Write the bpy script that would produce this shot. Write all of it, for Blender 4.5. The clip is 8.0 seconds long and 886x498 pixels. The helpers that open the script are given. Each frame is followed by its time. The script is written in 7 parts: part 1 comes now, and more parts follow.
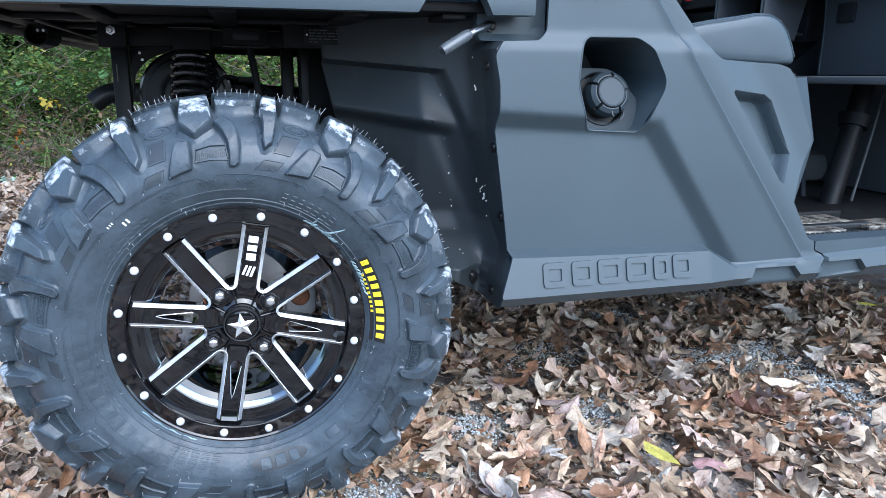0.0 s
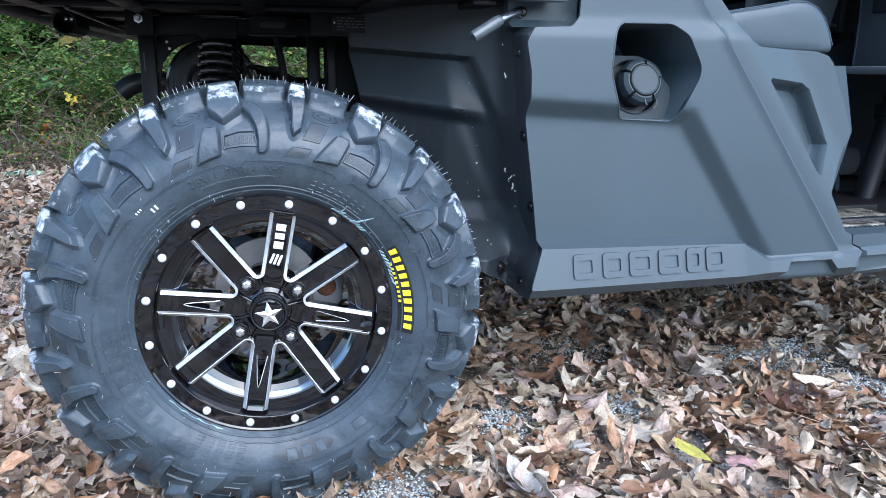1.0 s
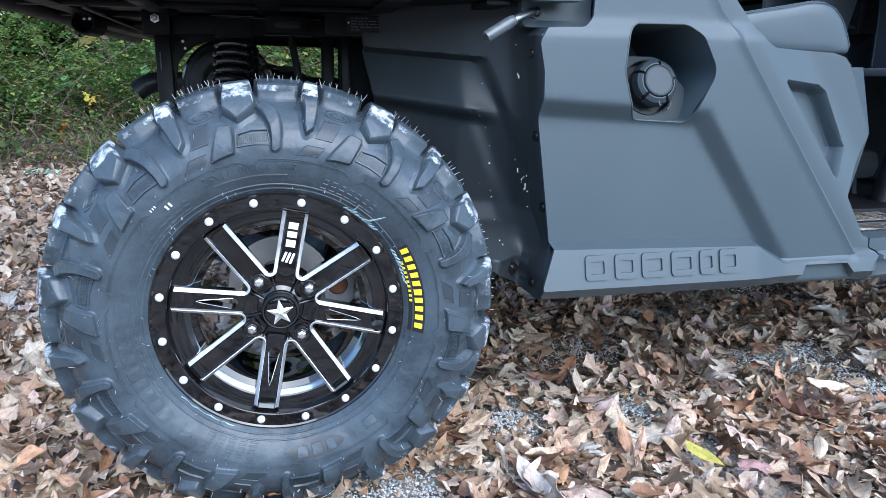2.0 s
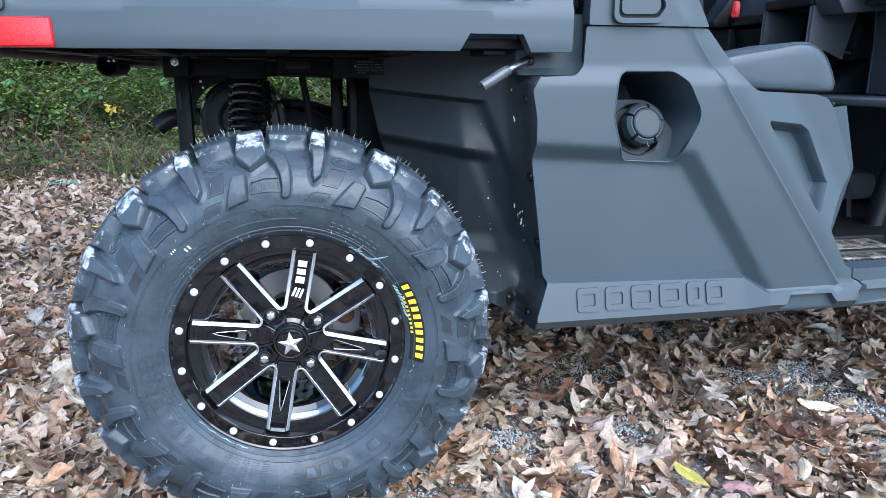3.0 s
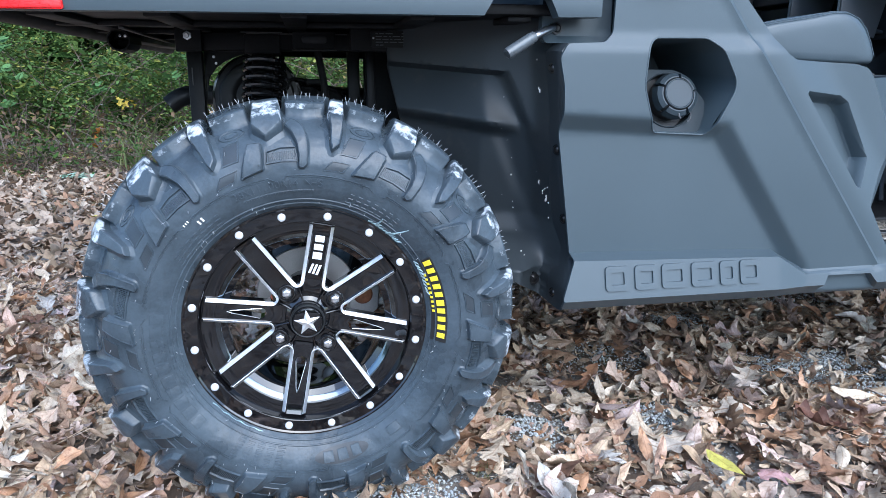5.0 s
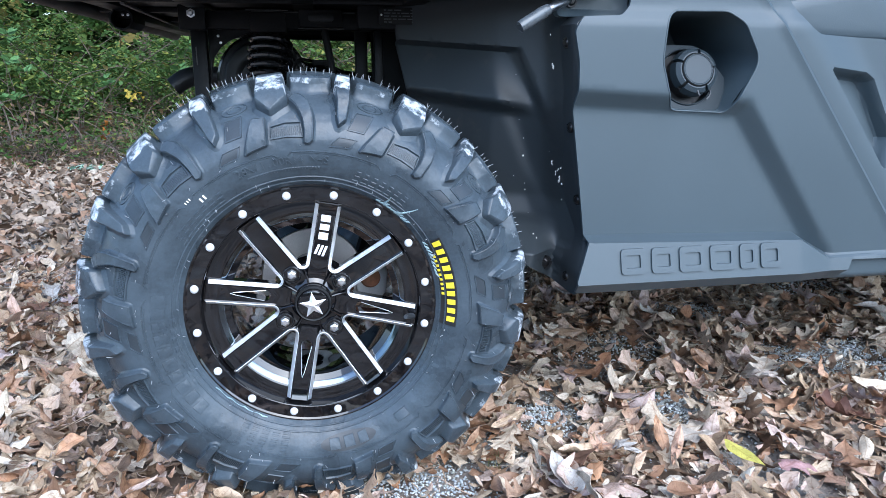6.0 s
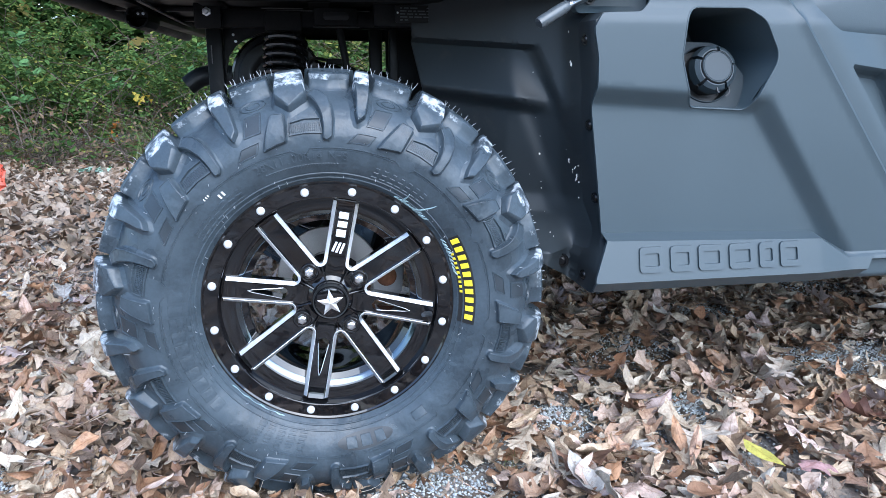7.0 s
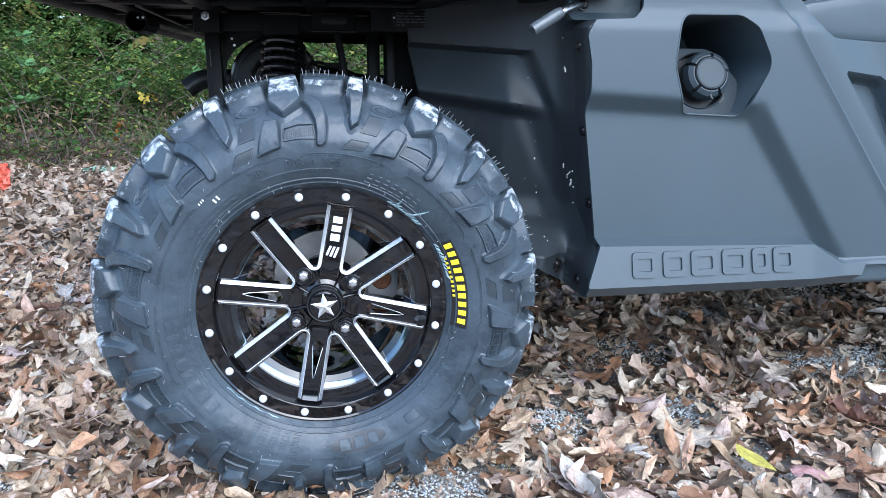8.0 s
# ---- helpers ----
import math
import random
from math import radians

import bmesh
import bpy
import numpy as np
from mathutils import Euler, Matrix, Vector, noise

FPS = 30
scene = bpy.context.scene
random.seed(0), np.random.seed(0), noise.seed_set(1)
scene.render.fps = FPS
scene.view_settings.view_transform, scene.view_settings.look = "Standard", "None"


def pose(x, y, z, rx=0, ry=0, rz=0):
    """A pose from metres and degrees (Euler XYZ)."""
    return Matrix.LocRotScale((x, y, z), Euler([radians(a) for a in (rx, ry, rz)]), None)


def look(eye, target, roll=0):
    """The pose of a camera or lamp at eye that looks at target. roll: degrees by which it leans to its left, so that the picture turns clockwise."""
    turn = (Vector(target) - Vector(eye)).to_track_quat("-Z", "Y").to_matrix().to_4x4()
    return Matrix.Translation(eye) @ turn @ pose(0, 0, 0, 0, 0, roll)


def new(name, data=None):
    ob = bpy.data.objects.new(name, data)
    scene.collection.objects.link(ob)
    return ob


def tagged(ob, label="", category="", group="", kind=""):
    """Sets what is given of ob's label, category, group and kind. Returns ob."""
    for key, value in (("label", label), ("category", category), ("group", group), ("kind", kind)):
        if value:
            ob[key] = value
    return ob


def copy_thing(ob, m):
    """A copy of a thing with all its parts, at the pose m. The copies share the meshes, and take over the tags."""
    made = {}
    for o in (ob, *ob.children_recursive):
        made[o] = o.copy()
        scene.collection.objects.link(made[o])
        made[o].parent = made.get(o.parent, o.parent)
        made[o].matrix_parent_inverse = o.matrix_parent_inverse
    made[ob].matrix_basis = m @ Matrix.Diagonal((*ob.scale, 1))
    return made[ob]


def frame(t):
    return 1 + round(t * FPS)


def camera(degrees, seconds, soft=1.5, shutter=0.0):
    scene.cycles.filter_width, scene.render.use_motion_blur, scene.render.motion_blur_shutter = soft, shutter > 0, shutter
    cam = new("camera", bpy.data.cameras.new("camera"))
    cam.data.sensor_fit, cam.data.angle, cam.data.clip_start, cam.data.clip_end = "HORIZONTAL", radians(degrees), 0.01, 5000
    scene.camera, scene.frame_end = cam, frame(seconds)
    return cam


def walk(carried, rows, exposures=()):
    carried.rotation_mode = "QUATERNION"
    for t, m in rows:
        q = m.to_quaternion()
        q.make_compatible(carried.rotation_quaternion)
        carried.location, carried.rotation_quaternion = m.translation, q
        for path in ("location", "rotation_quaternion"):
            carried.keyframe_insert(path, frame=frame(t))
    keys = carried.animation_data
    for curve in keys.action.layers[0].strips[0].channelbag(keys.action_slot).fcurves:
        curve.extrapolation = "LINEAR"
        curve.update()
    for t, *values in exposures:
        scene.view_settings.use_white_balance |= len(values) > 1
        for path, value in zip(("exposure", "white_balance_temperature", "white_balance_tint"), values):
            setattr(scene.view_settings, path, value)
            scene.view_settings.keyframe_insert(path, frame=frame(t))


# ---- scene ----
from mathutils import geometry

cam = camera(64.4, 8.0, soft=0.75)
PATH = [
    (0, (0.025, -1.07, 0.718), (0.543, 0.802, 0.238), 0.4),
    (0.5, (0.018, -1.061, 0.71), (0.514, 0.815, 0.226), 0.4),
    (1, (0.012, -1.052, 0.701), (0.48, 0.831, 0.215), 0.4),
    (1.2, (0.009, -1.052, 0.697), (0.47, 0.834, 0.216), 0.2),
    (2.3, (0.018, -1.055, 0.7), (0.432, 0.841, 0.215), 0.6),
    (2.5, (0.02, -1.055, 0.706), (0.422, 0.842, 0.217), 0.4),
    (3, (0.029, -1.119, 0.775), (0.415, 0.783, 0.292), 0.3),
    (3.5, (0.029, -1.187, 0.816), (0.411, 0.718, 0.339), 0.4),
    (4, (0.027, -1.171, 0.807), (0.398, 0.734, 0.325), 0.4),
    (4.5, (0.02, -1.145, 0.791), (0.381, 0.761, 0.308), 0.3),
    (5, (0.017, -1.077, 0.725), (0.374, 0.83, 0.24), 0.1),
    (5.2, (0.017, -1.058, 0.712), (0.37, 0.846, 0.214), 0.1),
    (6.3, (0.021, -1.047, 0.69), (0.351, 0.864, 0.199), -0.0),
    (6.5, (0.013, -1.047, 0.688), (0.346, 0.865, 0.203), -0.1),
    (7, (0.0, -1.04, 0.681), (0.321, 0.874, 0.197), 0.0),
    (7.5, (0.008, -1.048, 0.692), (0.323, 0.867, 0.207), 0.2),
    (8, (0.017, -1.049, 0.691), (0.324, 0.867, 0.205), 0.2),
]
walk(cam, [(t, look(eye, target, roll)) for t, eye, target, roll in PATH], exposures=[(0, 1.59, 5480, 7), (8, 1.59, 5480, 7)])

# ---- sky, sun ----
world = bpy.data.worlds.new("overcast_sky")
scene.world = world
world.use_nodes = True
wt = world.node_tree
wt.nodes.clear()
sky = wt.nodes.new("ShaderNodeTexSky")
sky.sky_type = "NISHITA"
sky.sun_disc = False
sky.sun_elevation, sky.sun_rotation = radians(45), radians(165)
sky.air_density, sky.dust_density, sky.ozone_density = 1.0, 1.5, 1.0
bg = wt.nodes.new("ShaderNodeBackground")
bg.inputs["Strength"].default_value = 0.135
wout = wt.nodes.new("ShaderNodeOutputWorld")
wt.links.new(sky.outputs["Color"], bg.inputs["Color"])
wt.links.new(bg.outputs["Background"], wout.inputs["Surface"])

sun_data = bpy.data.lights.new("sun", "SUN")
sun_data.energy, sun_data.angle, sun_data.color = 1.4, radians(65), (1.0, 0.98, 0.95)
sun = new("sun", sun_data)
sun.matrix_world = look((1.4, -4.0, 3.4), (0, 0, 0))

# ---- materials ----
def ramp(nt, fac, stops):
    n = nt.nodes.new("ShaderNodeValToRGB")
    e = n.color_ramp.elements
    while len(e) < len(stops):
        e.new(0.5)
    for k, (pos, col) in enumerate(stops):
        e[k].position, e[k].color = pos, (*col, 1)
    nt.links.new(fac, n.inputs[0])
    return n.outputs[0]


def noise_tex(nt, vec, scale, detail=4, rough=0.55):
    n = nt.nodes.new("ShaderNodeTexNoise")
    n.inputs["Scale"].default_value, n.inputs["Detail"].default_value = scale, detail
    n.inputs["Roughness"].default_value = rough
    nt.links.new(vec, n.inputs["Vector"])
    return n.outputs[0]


def mat(name, col, rough=0.5, metal=0.0, var=0.15, coarse=6.0, fine=120.0, bump=0.1, rvar=0.1, dist=0.002, dirt=None, dirt_at=(0.55, 0.7), dirt_scale=9.0, coat=0.0, spec=0.5, lumps=None):
    """A surface with variation at two scales, fine relief and, where given, dirt or wear in patches."""
    m = bpy.data.materials.new(name)
    m.use_nodes = True
    nt = m.node_tree
    b = nt.nodes["Principled BSDF"]
    tc = nt.nodes.new("ShaderNodeTexCoord").outputs["Object"]
    n1, n2 = noise_tex(nt, tc, coarse), noise_tex(nt, tc, fine, 3)
    mix = nt.nodes.new("ShaderNodeMath")
    mix.operation = "MULTIPLY_ADD"
    nt.links.new(n1, mix.inputs[0])
    mix.inputs[1].default_value = 0.65
    sub = nt.nodes.new("ShaderNodeMath")
    sub.operation = "MULTIPLY"
    nt.links.new(n2, sub.inputs[0])
    sub.inputs[1].default_value = 0.35
    nt.links.new(sub.outputs[0], mix.inputs[2])
    lo, hi = [c * (1 - var) for c in col], [min(1, c * (1 + var)) for c in col]
    c = ramp(nt, mix.outputs[0], [(0.35, lo), (0.65, hi)])
    if dirt:
        d = ramp(nt, noise_tex(nt, tc, dirt_scale, 8, 0.7), [(dirt_at[0], (0, 0, 0)), (dirt_at[1], (1, 1, 1))])
        mx = nt.nodes.new("ShaderNodeMix")
        mx.data_type = "RGBA"
        nt.links.new(d, mx.inputs[0])
        nt.links.new(c, mx.inputs[6])
        mx.inputs[7].default_value = (*dirt, 1)
        c = mx.outputs[2]
    nt.links.new(c, b.inputs["Base Color"])
    rr = ramp(nt, n1, [(0.3, [max(0.02, rough - rvar)] * 3), (0.7, [min(1, rough + rvar)] * 3)])
    nt.links.new(rr, b.inputs["Roughness"])
    b.inputs["Metallic"].default_value = metal
    b.inputs["Specular IOR Level"].default_value = spec
    b.inputs["Coat Weight"].default_value = coat
    b.inputs["Coat Roughness"].default_value, b.inputs["Coat IOR"].default_value = 0.02, 1.5
    if bump:
        bp = nt.nodes.new("ShaderNodeBump")
        bp.inputs["Strength"].default_value, bp.inputs["Distance"].default_value = bump, dist
        nt.links.new(n2, bp.inputs["Height"])
        if lumps:
            lb = nt.nodes.new("ShaderNodeBump")
            lb.inputs["Strength"].default_value, lb.inputs["Distance"].default_value = lumps[1], 0.01
            nt.links.new(noise_tex(nt, tc, lumps[0], 2, 0.5), lb.inputs["Height"])
            nt.links.new(lb.outputs[0], bp.inputs["Normal"])
        nt.links.new(bp.outputs[0], b.inputs["Normal"])
    return m


def island_mat(name, stops, rough=0.7, bump=0.3, var=0.35, scale=60.0, transl=0.0, veins=False, spec=0.35):
    """Each loose piece takes its own colour from the stops."""
    m = bpy.data.materials.new(name)
    m.use_nodes = True
    nt = m.node_tree
    b = nt.nodes["Principled BSDF"]
    geo = nt.nodes.new("ShaderNodeNewGeometry")
    tc = nt.nodes.new("ShaderNodeTexCoord").outputs["Object"]
    c = ramp(nt, geo.outputs["Random Per Island"], stops)
    n = noise_tex(nt, tc, scale, 5, 0.65)
    f = ramp(nt, n, [(0.3, [1 - var] * 3), (0.7, [1 + var * 0.4] * 3)])
    mx = nt.nodes.new("ShaderNodeMix")
    mx.data_type, mx.blend_type = "RGBA", "MULTIPLY"
    mx.inputs[0].default_value = 1
    nt.links.new(c, mx.inputs[6])
    nt.links.new(f, mx.inputs[7])
    if veins:
        leaf_veins(nt, mx, n, tc)
        n = nt.nodes["vein_height"].outputs[0]
        mx = nt.nodes["veined_colour"]
    nt.links.new(mx.outputs[2], b.inputs["Base Color"])
    b.inputs["Roughness"].default_value = rough
    b.inputs["Specular IOR Level"].default_value = spec
    bp = nt.nodes.new("ShaderNodeBump")
    bp.inputs["Strength"].default_value, bp.inputs["Distance"].default_value = bump, 0.003
    nt.links.new(n, bp.inputs["Height"])
    nt.links.new(bp.outputs[0], b.inputs["Normal"])
    if transl:
        tr = nt.nodes.new("ShaderNodeBsdfTranslucent")
        nt.links.new(mx.outputs[2], tr.inputs["Color"])
        ms = nt.nodes.new("ShaderNodeMixShader")
        ms.inputs[0].default_value = transl
        nt.links.new(b.outputs[0], ms.inputs[1])
        nt.links.new(tr.outputs[0], ms.inputs[2])
        nt.links.new(ms.outputs[0], nt.nodes["Material Output"].inputs["Surface"])
    return m


def calc(nt, op, a, b=None):
    n = nt.nodes.new("ShaderNodeMath")
    n.operation = op
    for k, v in enumerate((a, b)):
        if v is None:
            continue
        if isinstance(v, (int, float)):
            n.inputs[k].default_value = v
        else:
            nt.links.new(v, n.inputs[k])
    return n.outputs[0]


def leaf_veins(nt, colour, grain, tc):
    """Midrib, side veins and brown spots, from each leaf's own coordinates."""
    at = nt.nodes.new("ShaderNodeAttribute")
    at.attribute_name = "leaf_uv"
    sp = nt.nodes.new("ShaderNodeSeparateXYZ")
    nt.links.new(at.outputs["Vector"], sp.inputs[0])
    u, v = sp.outputs[0], calc(nt, "ABSOLUTE", sp.outputs[1])
    rib = calc(nt, "LESS_THAN", v, 0.07)
    wave = calc(nt, "PINGPONG", calc(nt, "SUBTRACT", calc(nt, "MULTIPLY", u, 9.0), calc(nt, "MULTIPLY", v, 1.6)), 0.5)
    side = calc(nt, "LESS_THAN", wave, 0.07)
    line = calc(nt, "MAXIMUM", rib, calc(nt, "MULTIPLY", side, 0.6))
    spots = ramp(nt, noise_tex(nt, tc, 110, 6, 0.7), [(0.53, (1, 1, 1)), (0.64, (0.42, 0.3, 0.24))])
    m1 = nt.nodes.new("ShaderNodeMix")
    m1.data_type, m1.blend_type = "RGBA", "MULTIPLY"
    m1.inputs[0].default_value = 0.62
    nt.links.new(colour.outputs[2], m1.inputs[6])
    nt.links.new(spots, m1.inputs[7])
    m2 = nt.nodes.new("ShaderNodeMix")
    m2.name = "veined_colour"
    m2.data_type, m2.blend_type = "RGBA", "MULTIPLY"
    nt.links.new(calc(nt, "MULTIPLY", line, 0.55), m2.inputs[0])
    nt.links.new(m1.outputs[2], m2.inputs[6])
    m2.inputs[7].default_value = (0.62, 0.5, 0.42, 1)
    h = nt.nodes.new("ShaderNodeMath")
    h.name, h.operation = "vein_height", "ADD"
    nt.links.new(grain, h.inputs[0])
    nt.links.new(calc(nt, "MULTIPLY", line, 0.35), h.inputs[1])


GREY = mat("grey_moulded_plastic", (0.0515, 0.0705, 0.082), 0.48, var=0.08, coarse=3, fine=900, bump=0.12, dist=0.0006, rvar=0.05)
BLACK = mat("black_moulded_plastic", (0.018, 0.019, 0.02), 0.45, var=0.2, coarse=5, fine=700, bump=0.15, dist=0.0006, rvar=0.08)
LINER = mat("black_liner_plastic", (0.024, 0.03, 0.0345), 0.5, var=0.2, coarse=5, fine=600, bump=0.12, dist=0.0006, rvar=0.08, dirt=(0.06, 0.055, 0.05), dirt_at=(0.62, 0.8), dirt_scale=14)
STEEL_BLACK = mat("black_painted_steel", (0.006, 0.006, 0.0065), 0.3, var=0.3, coarse=8, fine=200, bump=0.1, rvar=0.12, dirt=(0.02, 0.018, 0.016), dirt_at=(0.62, 0.78), dirt_scale=22, spec=0.35)
RUBBER = mat("tyre_rubber", (0.046, 0.06, 0.073), 0.33, var=0.35, coarse=14, fine=220, bump=0.3, dist=0.0012, rvar=0.12, dirt=(0.072, 0.093, 0.112), dirt_at=(0.47, 0.8), dirt_scale=10, lumps=(26, 0.35), spec=0.38)
def rubbed_and_lit(m, colour, at=(0.45, 0.58), scale=46.0):
    """Paler rubber where the mesh's amount of scuffing and painted edge highlight meets a fine noise."""
    nt = m.node_tree
    b = nt.nodes["Principled BSDF"]
    tc = nt.nodes.new("ShaderNodeTexCoord").outputs["Object"]
    at_node = nt.nodes.new("ShaderNodeAttribute")
    at_node.attribute_name = "wear_glint"
    amount = calc(nt, "MULTIPLY", at_node.outputs["Fac"], noise_tex(nt, tc, scale, 7, 0.7))
    mx = nt.nodes.new("ShaderNodeMix")
    mx.data_type = "RGBA"
    nt.links.new(ramp(nt, amount, [(at[0], (0, 0, 0)), (at[1], (1, 1, 1))]), mx.inputs[0])
    nt.links.new(b.inputs["Base Color"].links[0].from_socket, mx.inputs[6])
    mx.inputs[7].default_value = (*colour, 1)
    nt.links.new(mx.outputs[2], b.inputs["Base Color"])


rubbed_and_lit(RUBBER, (0.6, 0.64, 0.68))
RUBBER_FIELD = mat("textured_rubber_field", (0.03, 0.038, 0.046), 0.42, var=0.25, coarse=30, fine=600, bump=0.25, dist=0.0006)
RUBBER_DARK = mat("smooth_rubber", (0.03, 0.033, 0.037), 0.4, var=0.2, coarse=12, fine=300, bump=0.12, dist=0.0006)
SCUFF = mat("scuffed_rubber", (0.085, 0.1, 0.115), 0.36, var=0.3, coarse=30, fine=300, bump=0.5, dist=0.001, dirt=(0.62, 0.66, 0.7), dirt_at=(0.47, 0.6), dirt_scale=48)
HAIR = mat("rubber_hair", (0.32, 0.34, 0.36), 0.5, bump=0)
UNDER = mat("dusty_black_underside", (0.0095, 0.0095, 0.01), 0.5, var=0.3, coarse=8, fine=200, bump=0.1, spec=0.22)
SPRING = mat("black_spring_coating", (0.012, 0.012, 0.013), 0.12, var=0.2, coarse=30, bump=0.05, rvar=0.03, spec=0.9)
DULL = mat("dull_brown_black_paint", (0.03, 0.027, 0.025), 0.6, var=0.3, coarse=12, fine=200, bump=0.1)
PALE_STEEL = mat("pale_steel_edge", (0.1, 0.095, 0.09), 0.6, var=0.3, coarse=20, bump=0.1)
GLOSS = mat("gloss_black_paint", (0.006, 0.006, 0.007), 0.05, var=0.3, coarse=20, fine=200, bump=0.012, rvar=0.02, coat=0.75, spec=0.45)
MILLED = mat("milled_aluminium", (0.93, 0.93, 0.94), 0.45, 1.0, var=0.06, coarse=40, fine=900, bump=0.05, rvar=0.06)
CHROME = mat("bright_plated_steel", (0.9, 0.9, 0.92), 0.32, 1.0, var=0.1, coarse=60, fine=400, bump=0.05, rvar=0.06)
WHITE_CAP = mat("white_bolt_head", (0.78, 0.79, 0.8), 0.3, 0.3, var=0.05, bump=0)
DISC = mat("brake_disc_steel", (0.6, 0.59, 0.58), 0.42, 1.0, var=0.15, coarse=15, fine=400, bump=0.1)
RUST = mat("rusty_iron", (0.24, 0.1, 0.05), 0.8, var=0.4, coarse=30, fine=200, bump=0.4)
LIP = mat("dark_polished_metal", (0.16, 0.19, 0.215), 0.12, 1.0, var=0.1, coarse=20, bump=0.01, rvar=0.03)
CAST = mat("cast_aluminium", (0.55, 0.56, 0.57), 0.4, 0.3, var=0.15, coarse=20, fine=300, bump=0.2)
YELLOW = mat("yellow_print", (0.86, 0.68, 0.03), 0.55, var=0.06, bump=0)
# panel grey darkened for cap and shelf: the recess's shade is in the colour
CAP_GREY = mat("shaded_cap_plastic", (0.03, 0.042, 0.051), 0.48, var=0.1, coarse=8, fine=700, bump=0.12, dist=0.0006, spec=0.35)
RECESS = mat("shaded_shelf_plastic", (0.019, 0.028, 0.0345), 0.55, var=0.12, coarse=5, fine=700, bump=0.12, dist=0.0006, spec=0.25)
# dash plastic with a paler base, painting in light the cab interior lacks
CAB_LIT = mat("light_lifted_cab_plastic", (0.08, 0.085, 0.09), 0.5, var=0.12, coarse=5, fine=600, bump=0.12, dist=0.0006)
LABEL = mat("black_print", (0.012, 0.012, 0.013), 0.5, var=0.1, bump=0)
WHITE = mat("white_vinyl", (0.82, 0.83, 0.84), 0.35, var=0.03, coarse=4, fine=80, bump=0)
FILM = mat("grey_vinyl", (0.078, 0.088, 0.089), 0.35, var=0.25, coarse=5, fine=40, bump=0)
RED = mat("red_reflector", (0.72, 0.018, 0.022), 0.34, var=0.3, coarse=160, fine=420, bump=0.5, dist=0.0007)
RED_LENS = mat("red_lens", (0.6, 0.012, 0.012), 0.12, var=0.1, coarse=10, fine=300, bump=0.02)
AMBER = mat("amber_lens", (0.8, 0.35, 0.02), 0.15, bump=0)
SEAT = mat("grey_seat_vinyl", (0.05, 0.068, 0.08), 0.42, var=0.12, coarse=6, fine=500, bump=0.15, dist=0.0008)
DASH = mat("dark_dash_plastic", (0.046, 0.05, 0.054), 0.5, var=0.15, coarse=5, fine=600, bump=0.12, dist=0.0006)
CAMO = mat("printed_floor_liner", (0.05, 0.045, 0.04), 0.3, var=0.4, coarse=18, fine=90, bump=0.1, dirt=(0.3, 0.27, 0.22), dirt_at=(0.44, 0.6), dirt_scale=45)
ZINC = mat("zinc_plated_steel", (0.4, 0.41, 0.43), 0.34, 1.0, var=0.15, coarse=40, fine=300, bump=0.08)
CLEAR = mat("clear_sleeve", (0.085, 0.096, 0.104), 0.3, 0.1, var=0.2, coarse=40, bump=0.05)
RESIDUE = mat("dried_glue", (0.3, 0.4, 0.42), 0.25, var=0.4, coarse=80, bump=0.1)
PAINT_FLECK = mat("pale_flecks", (0.7, 0.68, 0.62), 0.5, bump=0)
GLASS = bpy.data.materials.new("windscreen_glass")
GLASS.use_nodes = True
gb = GLASS.node_tree.nodes["Principled BSDF"]
gb.inputs["Transmission Weight"].default_value, gb.inputs["Roughness"].default_value, gb.inputs["IOR"].default_value = 1.0, 0.02, 1.1

LEAF = island_mat("dry_leaves", [(0.0, (0.5, 0.36, 0.23)), (0.12, (0.74, 0.62, 0.47)), (0.24, (0.17, 0.1, 0.058)), (0.36, (0.63, 0.48, 0.33)), (0.48, (0.38, 0.2, 0.11)),
                                 (0.6, (0.78, 0.7, 0.57)), (0.66, (0.73, 0.63, 0.5)), (0.72, (0.16, 0.092, 0.055)), (0.8, (0.55, 0.31, 0.17)), (0.88, (0.68, 0.53, 0.46)), (1.0, (0.58, 0.42, 0.28))], 0.42, 0.8, 0.4, 45, veins=True, spec=0.45)
# darker leaf colours for the litter beyond the near ground
LEAF_DARKER = island_mat("darker_leaves", [(0.0, (0.3, 0.21, 0.14)), (0.2, (0.44, 0.35, 0.27)), (0.4, (0.17, 0.11, 0.07)), (0.6, (0.5, 0.42, 0.33)), (0.8, (0.3, 0.17, 0.1)), (1.0, (0.36, 0.27, 0.18))], 0.6, 0.5, 0.45, 45)
BRUSH = island_mat("dead_brush_leaves", [(0, (0.1, 0.06, 0.035)), (0.4, (0.18, 0.11, 0.06)), (0.75, (0.09, 0.08, 0.04)), (0.92, (0.26, 0.17, 0.1)), (1, (0.36, 0.26, 0.16))], 0.7, 0.3, 0.4, 30, 0.2)
STONE = island_mat("gravel_stones", [(0, (0.52, 0.56, 0.58)), (0.35, (0.7, 0.73, 0.74)), (0.7, (0.43, 0.47, 0.49)), (0.9, (0.57, 0.58, 0.5)), (1, (0.8, 0.81, 0.8))], 0.75, 0.4, 0.3, 300)
GREEN = island_mat("bush_leaves", [(0, (0.085, 0.15, 0.042)), (0.3, (0.12, 0.2, 0.055)), (0.55, (0.095, 0.17, 0.058)), (0.78, (0.155, 0.225, 0.055)), (0.93, (0.28, 0.31, 0.07)), (0.985, (0.34, 0.31, 0.08)), (1, (0.22, 0.15, 0.085))], 0.55, 0.1, 0.3, 20, 0.35, spec=0.12)
